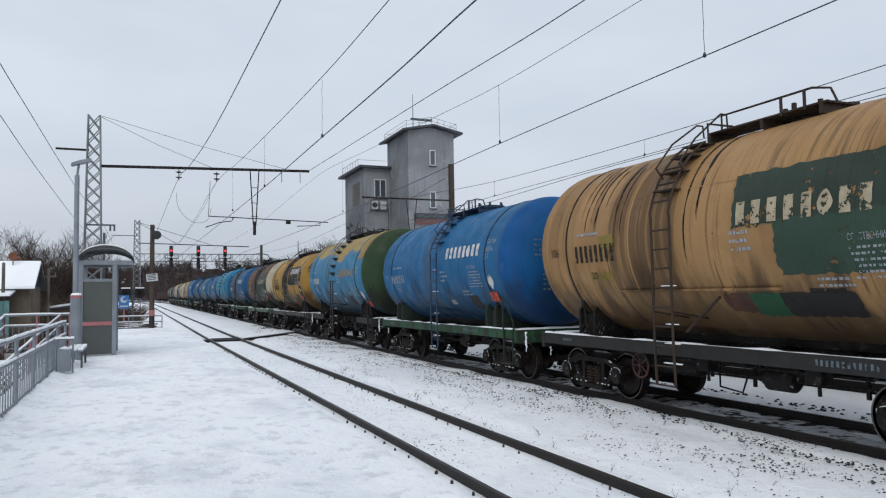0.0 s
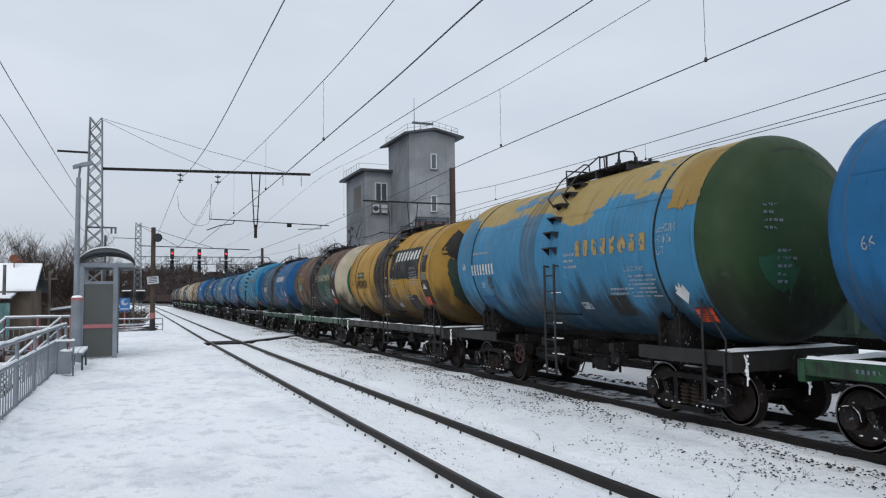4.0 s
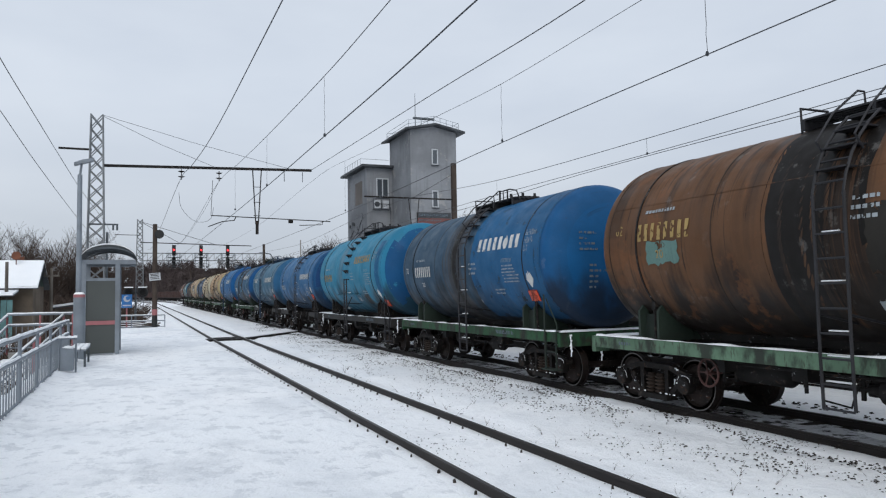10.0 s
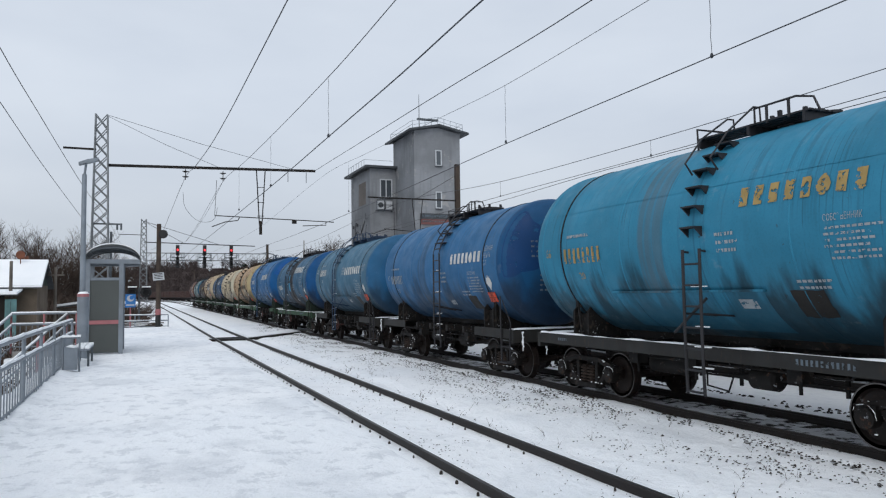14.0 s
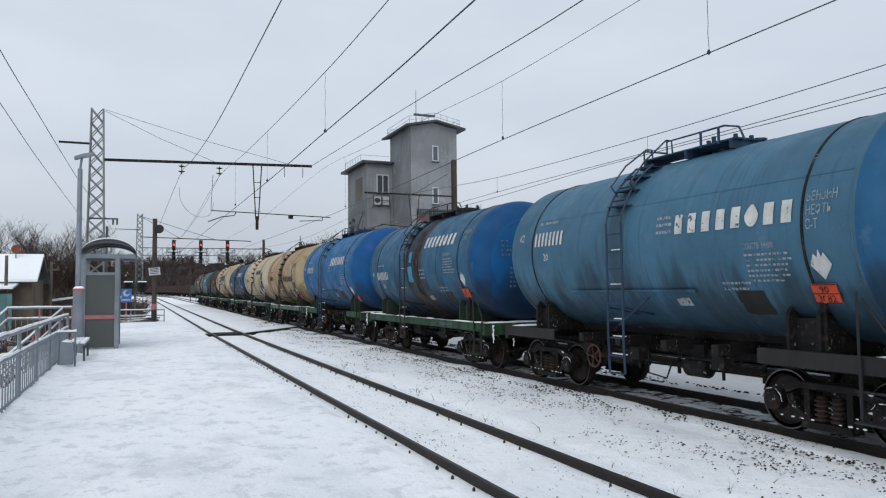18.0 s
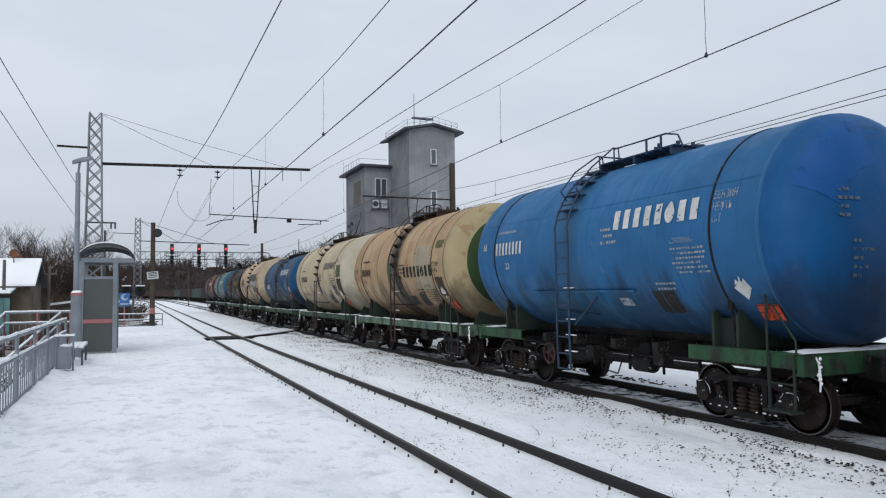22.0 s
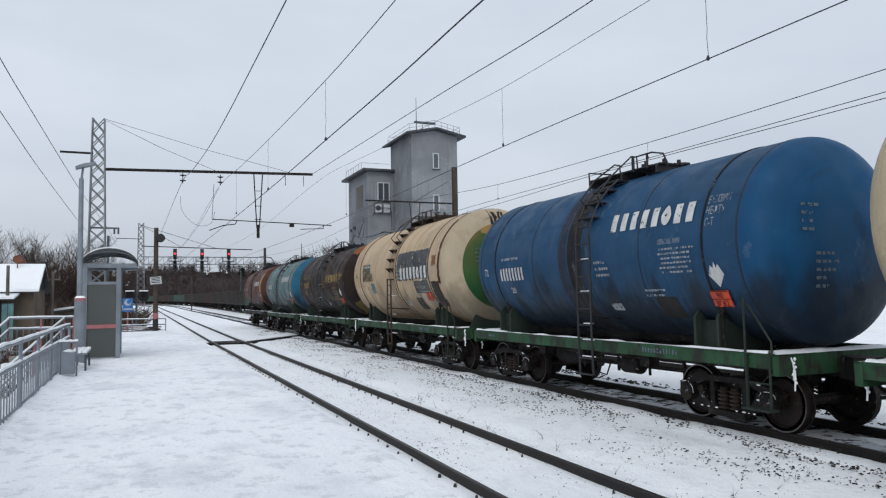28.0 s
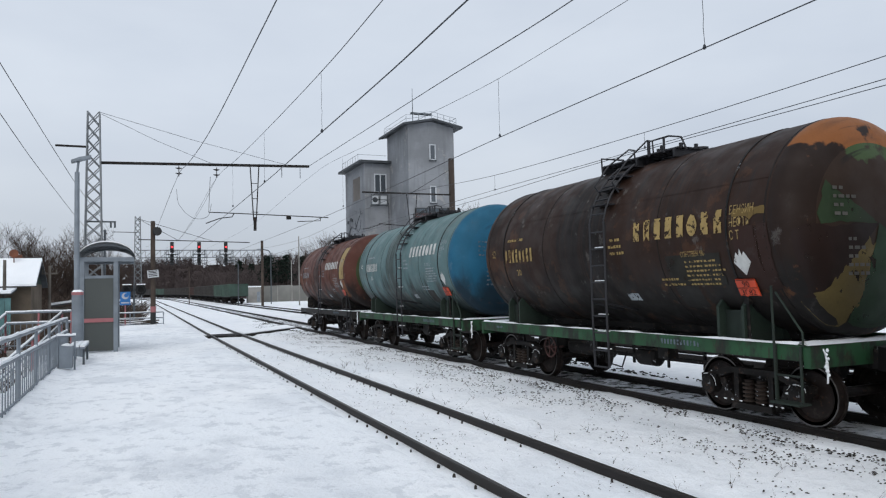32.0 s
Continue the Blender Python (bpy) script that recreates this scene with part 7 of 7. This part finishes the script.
    patch(bm, -1.1, -1.45, -42, -36, 0.006)
    part("notice_plate", bm, spec.get("plate", DIM_MARK), car)
    if not spec.get("no_panel"):
        p0 = -2.2 if spec.get("large") else -2.6
        bm = bmesh.new()
        patch(bm, p0, p0 - 0.58, -47, -31, 0.006, 0.02)
        part("dark_panel", bm, spec.get("dark_panel", F_BLACK), car)
    bm = bmesh.new()
    sign_u, sign_a = spec.get("sign", (-4.72, -44) if spec.get("large") else (-4.3, -32))
    diamond(bm, sign_u + (0.3 if spec.get("large") else -0.06), sign_a + 14, 0.36)
    part("hazard_diamond", bm, WHITE_MARK, car, "white diamond hazard sign with branches")
    p = on_tank(sign_u, sign_a, 0.04)
    m = pose(*p, 0, sign_a * 0.8, 0)
    sign = piece("hazard_plate", shared("hazard_plate", "hazard_plate", hazard_plate, ORANGE), car, m, "orange hazard plate with black figures")
    piece("plate_border", shared("hazard_lines", "plate_border", hazard_lines, BLACK_MARK), sign)
    turn = Matrix(((0, 0, -1, -0.017), (-1, 0, 0, 0), (0, 1, 0, 0), (0, 0, 0, 1)))
    for words, z in (("90", 0.02), ("3082", -0.125)):
        key = ("figures", words)
        if key not in MESHES:
            MESHES[key] = mesh_of("plate_figure", flat_text(words, 0.15, Matrix.Translation((0, 0, z)) @ turn), BLACK_MARK)
        piece("plate_figure", MESHES[key], sign)
    bm = bmesh.new()
    for k in range(12):
        box(bm, -1.504, -1.497, -2.2 - 0.085 * k, -2.16 - 0.085 * k, 1.16, 1.25)
    for k in range(5):
        box(bm, -1.504, -1.497, 4.4 - 0.08 * k, 4.44 - 0.08 * k, 1.17, 1.23)
    if not spec.get("short"):
        tagged(part("frame_mark", bm, FAINT_MARK, car), kind="stuff")
    else:
        bm.free()
    tagged(part("head_mark", head_lines(), spec.get("head_mark", FAINT_MARK), car), kind="stuff")
    return car


def head_lines():
    """Small writing on the end of the barrel, as bars standing just clear of it."""
    bm = bmesh.new()
    for k in range(9):
        z, x = Z_TANK + 0.5 - 0.13 * k - (0.25 if k > 3 else 0), -0.95 + 0.25 * (k > 3)
        for j in range(random.randint(2, 4)):
            w = random.uniform(0.06, 0.12)
            r = math.hypot(x + w / 2, z - Z_TANK)
            y = head_y(min(r, 1.5))
            y2 = head_y(min(math.hypot(x + w, z - Z_TANK), 1.5))
            v = [bm.verts.new(p) for p in ((x, y, z), (x + w, y2, z), (x + w, y2, z + 0.05), (x, y, z + 0.05))]
            bm.faces.new(v)
            x += w + 0.03
    return bm


def head_sector(bm, r0, r1, a0, a1):
    """A painted field on the end of the barrel: between two shares of the radius and two angles from +x."""
    nr, na = max(3, int((r1 - r0) * 14)), max(4, int(abs(a1 - a0) / 6))
    rows = []
    for i in range(nr + 1):
        row = []
        for j in range(na + 1):
            rr, a = r0 + (r1 - r0) * i / nr, a0 + (a1 - a0) * j / na
            if i in (0, nr) and 0.02 < rr < 0.97 or j in (0, na) and abs(a1 - a0) < 359:
                rr += random.uniform(-0.025, 0.025)
                a += random.uniform(-2, 2)
            rr = max(0.001, min(rr, 0.995))
            row.append(bm.verts.new((R_TANK * rr * math.cos(radians(a)), head_y(R_TANK * rr) + 0.012, Z_TANK + R_TANK * rr * math.sin(radians(a)))))
        rows.append(row)
    for p, q in zip(rows, rows[1:]):
        for j in range(na):
            bm.faces.new((p[j], p[j + 1], q[j + 1], q[j]))


def head_y(r):
    """How far out the head lies at radius r, a little proud."""
    c = (r / R_TANK) ** (1 / 0.62)
    return -(FRONT + BULGE * math.sqrt(max(0.0, 1 - c * c)) ** 0.8) - 0.02


def field(h, grime=0.3):
    return tank_paint("field_paint", h, None, grime, flake=0.45)


OIL = tank_paint("oily_soot", "1c1917", None, 0.9)
F_DKGREEN, F_BLACK, F_GREEN, F_GREY = field("3a473d"), field("2f2d2b"), field("3f5547"), field("4d5052")
F_WHITE, F_TAN, F_BROWN, F_PALE, F_SKY = field("c5c2b8"), field("a98455"), field("4a3a32"), field("8f9aa0"), field("4f9cc0")
F_BLUE, F_LEAF, F_RUST = field("2a5f9e"), field("2f6b49"), field("8a5530")

CREAM_MARK = worn_mark("cream_stencil_paint", "b5a78c", 0.6)
INK_MARK = plain("grey_ink_paint", "55534f", 0.7, 0, 0.3, 12)

WAGONS = [
    dict(brand=(-1.08, -3.48, 1.2, 0.36), number=(3.36, 1.98, -11, 0.35), large=True, ladder=0.5, mark=CREAM_MARK, spill=[(3.15, 3.2, 24, 62), (2.95, 3.02, 12, 66), (2.78, 2.83, 18, 58), (2.6, 2.7, 8, 64), (2.38, 2.42, 20, 55), (1.95, 2.02, 0, 60), (1.78, 1.82, 10, 52), (0.0, 0.06, -10, 80), (-0.3, -0.22, 5, 85)], ledge="a98457", label="sandy tank wagon with dark green painted panels and streaks", bleed=("5c4028", 0.45), side="b18a5c", grime=0.55, rust=0.1, beam=BLACK_BEAM, metal=BROWN_METAL, stain=(1.2, 0.9, 0.6, "2b2019"), num=BLACK_MARK, cap="106", wheel_u=2.2,
         fields=[(-1.05, -4.95, 0, 27, F_DKGREEN, "dark green panel behind the lettering"), (-1.85, -4.95, -24, 2, F_GREEN, "lower green panel"), (2.45, 2.0, -4, 5, field("94813f"), ""), (2.9, 2.2, -23, -18, field("9a8540"), ""), (-0.5, -1.05, -45, -33, field("6a4a3c"), "brown scraped patch"), (-1.05, -1.65, -47, -33, F_LEAF, ""), (-1.65, -2.9, -47, -33, F_BLACK, "")]),
    dict(brand=(-1.42, -3.83, 6.6, 0.34), number=(3.54, 2.21, -14.7, 0.28), label="blue tank wagon with a bright blue end on a green frame", side="2b69a2", ring="15569c", disc="1a5c9e", beam=GREEN_BEAM, metal=BLUE_METAL, cap="66", grime=0.45, stain=(0.0, 0.3, 0.6, "4a463f")),
    dict(brand=(-1.39, -3.81, -4, 0.33), number=(3.73, 2.37, -11, 0.28), large=True, short=True, ends=[(0.3, 0.62, 200, 250, field("2f5a45"), "")], label="light blue tank wagon with flaking sandy patches, green end", bleed=("6a6050", 0.3), side="4488ae", second="a08a55", ring="34492e", disc="324a30", beam=BLACK_BEAM, metal=BLACK_METAL, grime=0.6, num=WHITE_MARK, mark=YELLOW_MARK, stain=(0.6, 0.5, 0.5, "40382c"), wheel_u=2.3,
         fields=[(-4.3, -5.0, 18, 62, field("a98a4a"), "sandy band beside the end"), (3.5, 2.75, -39, -29, field("2f5f92"), "dark blue brushed patch"), (2.82, 2.58, -23, -13, field("46555e"), "")]),
    dict(brand=(-1.45, -3.87, 15.5, 0.34), number=(3.37, 1.89, -14, 0.34), ends=[(0.1, 0.74, 160, 245, F_DKGREEN, "dark green field on the end"), (0.55, 0.9, 120, 160, F_BLACK, "")], label="mustard yellow tank wagon with a black panel and black band", bleed=("5a4426", 0.5), side="c09440", ring="a8823c", disc="9f7e3c", disc2="37402f", beam=GREY_BEAM, spill=[(-0.3, 1.0, -60), (-0.78, -0.42, -20)], metal=BLACK_METAL, grime=0.6, rust=0.12, num=BLACK_MARK, stain=(0.1, 0.9, 0.97, "1f1d1c"),
         fields=[(-1.0, -3.92, -5.5, 31, F_BLACK, "black panel behind the lettering"), (-4.2, -4.62, 0, 19, F_BLACK, ""), (-2.42, -3.4, -44, -25, F_BLACK, ""), (3.2, 2.3, -1, 8, field("5c5a34"), "olive patch"), (-4.2, -4.75, -36, -8, field("3a3029"), "scraped dark patch"), (-4.15, -4.6, -8, -1, field("7d7a6c"), "")], dark_panel=F_BLACK),
    dict(brand=(-1.7, -3.95, 2, 0.32), number=(3.46, 2.02, 2, 0.32), label="rusty brown tank wagon with green panel, white ring and green end", head_mark=INK_MARK, bleed=("2c241e", 0.8), side="6d4d35", ring="c3b9a2", disc="2d5c49", disc2="4d6a3f", beam=PALE_GREEN_BEAM, spill=[(-0.75, 0.5, -55), (-1.3, -0.95, -5)], metal=BLACK_METAL, grime=0.75, mark=CREAM_MARK, rust=0.35, stain=(-0.4, 0.9, 0.92, "231f1c"), num=YELLOW_MARK, cap="62", wheel_u=2.4,
         fields=[(-1.6, -3.98, -36, 30, F_GREEN, "green panel behind the lettering"), (-4.2, -4.8, -36, 9, field("37302c"), "scraped dark patch"), (-4.2, -4.85, 9, 17, field("5d6a72"), ""), (3.2, 2.35, -12, 1, field("6d8f88"), "teal smudges by the number"), (-1.2, -1.6, -34, 8, field("33302b"), "")]),
    dict(brand=(-1.53, -3.96, 9, 0.35), number=(3.3, 1.89, -10.3, 0.33), label="faded blue tank wagon with sooty band and bright blue front", spill=[(-0.2, 0.3, -50)], side="3a566c", ring="1d5893", disc="1c5c9a", beam=GREEN_BEAM, metal=BLACK_METAL, grime=0.6, stain=(0.15, 0.65, 0.8, "3a3736"), cap="72", num=WHITE_MARK, fields=[(-1.15, -4.95, -60, 80, field("295f94"), "newer blue paint")]),
    dict(brand=(-1.44, -3.72, 11, 0.31), number=(3.58, 2.18, -10, 0.32), large=True, ledge="3d97bb", ends=[(0.45, 0.86, 62, 140, field("1d5f9a", 0.2), "deep blue repainted field"), (0.0, 0.99, 140, 235, field("1b5690", 0.2), "deep blue repainted field")], label="light blue tank wagon with deep blue end, paint runs", fields=[(-4.5, -5.0, -30, 38, field("1d6398", 0.2), "deep blue repainted field")], side="378bab", ring="2f86aa", disc="1d5f96", beam=BLACK_BEAM, metal=BLACK_METAL, grime=0.6, mark=YELLOW_MARK, num=YELLOW_MARK, stain=(0.7, 0.4, 0.4, "5a5048")),
    dict(brand=(-1.83, -4.03, 1.8, 0.3), number=(3.77, 2.51, -15.2, 0.3), ladder=-1.0, short=True, ends=[(0.35, 0.97, 125, 195, field("1d4279"), "darker repainted field")], label="blue tank wagon with dark blue end on a black frame", side="3a72a0", ring="225285", disc="24588c", beam=BLACK_BEAM, metal=BLACK_METAL, grime=0.5, num=DIM_MARK, stain=(0.5, 0.3, 0.45, "2f3840")),
    dict(brand=(-1.42, -4.03, 3, 0.34), number=(3.4, 2.15, 4.7, 0.32), ladder=0.14, short=True, ledge="4f7f9e", label="dull grey-blue tank wagon on a black frame", side="4d7891", ring="2f6790", disc="2b6692", beam=BLACK_BEAM, metal=BLUE_METAL, grime=0.5, num=WHITE_MARK, cap="62", stain=(0.35, 0.4, 0.4, "3b3a38"), wheel_u=1.9),
    dict(brand=(-1.24, -3.75, 17.7, 0.38), number=(3.58, 2.28, -15, 0.3), ladder=0.41, label="blue tank wagon with brown oil band below the hatch", side="376888", ring="1a5390", disc="1a5c9e", beam=GREEN_BEAM, spill=[(-1.0, -0.35, -36), (0.1, 0.3, -20)], metal=BLACK_METAL, grime=0.55, stain=(-0.45, 0.85, 0.95, "3a302c"), num=WHITE_MARK, wheel_u=2.2, fields=[(0.13, -0.3, -19, -1, F_SKY, ""), (-0.02, -0.25, 3, 16, F_SKY, "")]),
    dict(brand=(-1.34, -3.77, 7.3, 0.38), number=(3.6, 2.21, -0.5, 0.31), large=True, ladder=0.3, short=True, ledge="3574ab", ends=[(0.5, 0.98, 95, 160, field("1c5aa8"), "brighter repainted field")], label="clean blue tank wagon with brighter blue end", side="3070a4", ring="1b5a9b", disc="185a9d", beam=GREEN_BEAM, metal=BLUE_METAL, grime=0.45, stain=(0.2, 0.5, 0.3, "4a5a50"), num=WHITE_MARK, wheel_u=2.2),
    dict(brand=(-1.3, -4.0, -12.5, 0.36), number=(3.54, 2.41, -8.1, 0.28), large=True, label="sandy tank wagon with rust runs, cream ring and dark green end", spill=[(-0.75, -0.3, -40), (0.12, 0.3, 10), (-1.05, -0.85, -60, -10)], end_brace=True, head_mark=INK_MARK, bleed=("a06a38", 0.6), side="c4a680", ring="bfae86", disc="3d5431", disc2="2d4429", beam=PALE_GREEN_BEAM, metal=BROWN_METAL, grime=0.5, rust=0.4, mark=BLACK_MARK, num=BLACK_MARK, small=BLACK_MARK, fields=[(-2.45, -3.8, -28, 19, field("b7a98e"), "paler repainted panel"), (-0.95, -1.8, -46, -34, F_BLACK, ""), (-4.15, -4.72, -34, -14, field("4a3c30"), "scraped dark patch"), (-4.2, -4.8, 14, 22, field("6b6a3c"), ""), (0.25, -0.2, -12, 4, field("3f5a45"), "")], stain=(-0.35, 0.7, 0.92, "221b16")),
    dict(brand=(-1.75, -3.87, 8, 0.33), number=(3.16, 1.78, -8.3, 0.27), large=True, words=[("ст КАМБАРКА ГОР ЖД", 0.2, 3.6, -33, BLACK_MARK)], label="cream tank wagon with white ring and bright green end", bleed=("8a6a48", 0.25), side="d3c2a2", ring="cfc8b2", disc="247048", beam=GREEN_BEAM, metal=BROWN_METAL, grime=0.36, rust=0.12, mark=INK_MARK, end_brace=True, fields=[(-4.22, -4.98, -5, 12.5, field("5c6742"), "olive patch beside the end"), (-4.25, -4.98, -33, -7, field("45382c"), "scraped dark patch"), (-3.4, -3.85, -33, -17, F_GREY, ""), (-0.6, -0.95, -30, -2, field("4a423a"), "dark smear below the ladder"), (-2.0, -2.6, -48, -32, F_GREY, "")], spill=[(-0.62, -0.48, -20)], num=BLACK_MARK, cap="101", small=BLACK_MARK, stain=(-0.55, 0.4, 0.45, "5a4630"), product="ТЕХНО"),
    dict(brand=(-1.5, -3.96, 13, 0.37), number=(3.24, 2, -15, 0.32), label="dark blue tank wagon with black oil band", side="265073", ring="1a4f80", disc="1a5184", spill=[(-0.5, 0.1, -52)], beam=GREEN_BEAM, metal=BLACK_METAL, grime=0.6, stain=(-0.1, 0.6, 0.85, "26252a"), cap="72", num=WHITE_MARK),
    dict(brand=(-1.24, -3.88, -9.7, 0.4), number=(3.3, 1.95, -8.8, 0.31), large=True, ladder=-0.37, sign=(-3.63, -29), words=[("66т 85,6м3", 0.16, 3.0, 8, WHITE_MARK)], ends=[(0.25, 0.99, 84, 87, field("332c26"), "black spill down the end"), (0.3, 0.99, 90, 92, field("332c26"), ""), (0.2, 0.99, 94, 98, field("332c26"), ""), (0.35, 0.97, 101, 102.5, field("332c26"), "")], end_brace=True, label="cream tank wagon with dark panel and green camouflaged end", bleed=("8a6a50", 0.25), side="d2b896", ring="c9b89c", disc="23683c", disc2="8f7a4a", disc_bleed=("9a5c30", 0.6), beam=GREEN_BEAM, metal=BROWN_METAL, grime=0.36, rust=0.15, num=BLACK_MARK, small=DIM_MARK, spill=[(-0.85, -0.74, -78), (-0.62, -0.58, -70), (-1.15, -1.1, -78, -30)], stain=(-0.35, 0.35, 0.5, "4b3a2c"),
         fields=[(-0.93, -3.9, -10.5, 20, F_GREY, "dark grey panel behind the lettering"), (3.3, 2.3, 1, 12.5, field("5a5f48"), ""), (2.3, 1.85, -24, -12, field("6d7f86"), ""), (-4.76, -4.92, -16, 84, field("4f2d24"), "rust-red band before the end"), (-4.1, -4.72, -42, -14, field("3a302a"), "scraped dark patch"), (-2.56, -3.85, -26, -12, field("5d5f5c"), "grey patch under small writing"), (-4.3, -4.6, 2, 12, field("8a5a36"), "rusty patch")]),
    dict(brand=(-1.73, -4.1, -1.6, 0.38), number=(3.4, 2.0, -8, 0.32), ends=[(0.0, 0.99, 182, 222, field("2b1d1a"), ""), (0.2, 0.99, 222, 250, field("7a6a40"), ""), (0.0, 0.99, 250, 330, field("2f4a33"), "dark green field"), (0.05, 0.7, 150, 180, field("33452f"), "")], label="dark brown tank wagon with rusty orange end ring", bleed=("15110e", 0.7), side="35231a", head_mark=INK_MARK, ring="2b1e18", ring2="84522c", ring_rust=0.4, disc="3a2c24", disc2="3f5233", beam=GREEN_BEAM, metal=BLACK_METAL, grime=0.8, rust=0.15, mark=YELLOW_MARK, num=YELLOW_MARK, small=YELLOW_MARK, cap="62", stain=(0.0, 0.9, 0.9, "161312"), wheel_u=2.3,
         fields=[(-4.25, -4.95, -34, 1, field("3a2620"), "brown repainted field"), (-4.25, -4.9, 6, 10, field("7a6438"), ""), (-2.6, -3.9, -30, -12, field("2c2a24"), "")]),
    dict(brand=(-1.5, -3.95, 8, 0.35), number=(3.4, 2, -4, 0.3), label="grey-teal tank wagon with blue end", bleed=("3c4440", 0.5), side="6b8788", ring="2b6a88", disc="2b6c8c", beam=GREEN_BEAM, metal=BLACK_METAL, grime=0.6, rust=0.1, num=WHITE_MARK, stain=(0.4, 0.5, 0.75, "2f302c")),
    dict(brand=(-1.5, -3.95, 6, 0.35), number=(3.4, 2, -4, 0.3), label="red-brown tank wagon, last of the train, cream patch by its end", bleed=("2a1c18", 0.5), side="6a4034", ring="5f3a30", disc="3f4a30", beam=BLACK_BEAM, metal=BLACK_METAL, grime=0.7, rust=0.35, num=DIM_MARK, stain=(0.4, 0.6, 0.8, "2a201d"),
         fields=[(-4.25, -4.95, -10, 40, field("b89f6a"), "cream patch"), (-4.25, -4.95, -40, -12, F_RUST, "")]),
]
for w in WAGONS:
    w["car"] = tank_wagon(w)


# ---------------------------------------------------------------- open wagons of the other train
G_GREEN, G_GREY, G_BROWN = plain("gondola_green", "3a4f46", 0.7, 0, 0.35, 1.5), plain("gondola_grey", "302d2b", 0.75, 0, 0.4, 1.5), plain("gondola_brown", "3d2722", 0.75, 0, 0.35, 1.5)


def gondola(mat):
    g = thing("open_wagon", "high-sided open freight wagon, dull weathered paint", "freight wagon", "open wagons of the other train")
    L = 6.36

    def wall(bm):
        box(bm, -0.03, 0.03, -L, L, 1.35, 3.42)
        box(bm, -0.08, 0.05, -L, L, 3.38, 3.5)
        box(bm, -0.07, 0.05, -L, L, 1.22, 1.4)
        for k in range(9):
            y = -L + 0.06 + (2 * L - 0.12) * k / 8
            prism(bm, [(-0.16, y - 0.09), (-0.03, y - 0.13), (-0.03, y + 0.13), (-0.16, y + 0.09)], 1.3, 3.45, 2)

    def end(bm):
        box(bm, -1.52, 1.52, -0.04, 0.04, 1.3, 3.46)
        for z in (1.5, 1.95, 2.4, 2.85, 3.3):
            prism(bm, [(-1.5, z - 0.08), (1.5, z - 0.08), (1.5, z + 0.08), (-1.5, z + 0.08)], 0.04, 0.14, 1)
        for x in (-1.5, 1.5):
            box(bm, x - 0.08, x + 0.08, -0.06, 0.1, 1.2, 3.5)

    def floor_(bm):
        box(bm, -1.5, 1.5, -L, L, 1.2, 1.36)
        box(bm, -0.3, 0.3, -6.5, 6.5, 0.85, 1.22)
    for s in (-1, 1):
        piece("side_wall", shared("g_wall", "side_wall", wall, mat), g, pose(1.5 * s, 0, 0, 0, 0, 0 if s < 0 else 180))
        piece("end_wall", shared("g_end", "end_wall", end, mat), g, pose(0, L * s, 0, 0, 0, 0 if s > 0 else 180))
        piece("coupler", shared("coupler", "coupler", coupler, SOOT, bevel=0.02), g, pose(0, 6.4 * s, 0, 0, 0, 0 if s < 0 else 180))
        bogie(g, 4.33 * s, False)
    piece("floor_frame", shared("g_floor", "floor_frame", floor_, SOOT), g)
    return g


GONDOLAS = []
for k_ in range(38):
    GONDOLAS.append(gondola(G_GREEN if k_ in (0, 1, 12, 13, 17) else G_BROWN if k_ > 17 or k_ in (6, 15) else G_GREY))


# ---------------------------------------------------------------- movement
def train_place(t):
    """The middle of the first tank wagon along the line at t seconds, from a smooth curve through a few sure places."""
    ts = (0, 6, 9, 13, 19, 23, 28, 32)
    ys = (9.60, -19.62, -35.17, -56.57, -90.29, -112.91, -142.72, -167.38)
    n = len(ts)
    h = [ts[i + 1] - ts[i] for i in range(n - 1)]
    s = [(ys[i + 1] - ys[i]) / h[i] for i in range(n - 1)]
    m = [s[0] - (s[1] - s[0]) * 0.4] + [(s[i - 1] * h[i] + s[i] * h[i - 1]) / (h[i - 1] + h[i]) for i in range(1, n - 1)] + [s[-1] + (s[-1] - s[-2]) * 0.4]
    i = max(k for k in range(n - 1) if ts[k] <= t)
    u = (t - ts[i]) / h[i]
    return (ys[i] * (1 + 2 * u) * (1 - u) ** 2 + h[i] * m[i] * u * (1 - u) ** 2 + ys[i + 1] * u * u * (3 - 2 * u) + h[i] * m[i + 1] * u * u * (u - 1))


def line_pose(x, y):
    a = math.atan2(line_x(x, y - 4) - line_x(x, y + 4), 8)
    return pose(line_x(x, y), y, grade(y), 0, 0, math.degrees(a))


def motions():
    for k, w in enumerate(WAGONS):
        walk(w["car"], [(t, line_pose(T2, train_place(t) + 12.02 * k)) for t in range(33)])
    start = train_place(0)
    roll = [(t / 10, math.degrees((start - train_place(t / 10)) / 0.475)) for t in range(321)]
    for w, y in WHEELSETS:
        walk(w, [(t, pose(0, y, 0.475, a)) for t, a in roll])
    for k, g in enumerate(GONDOLAS):
        walk(g, [(t, line_pose(T3, 108.6 + 10.9 * (t - 30) + 7.0 + 13.92 * k)) for t in range(33)])


motions()
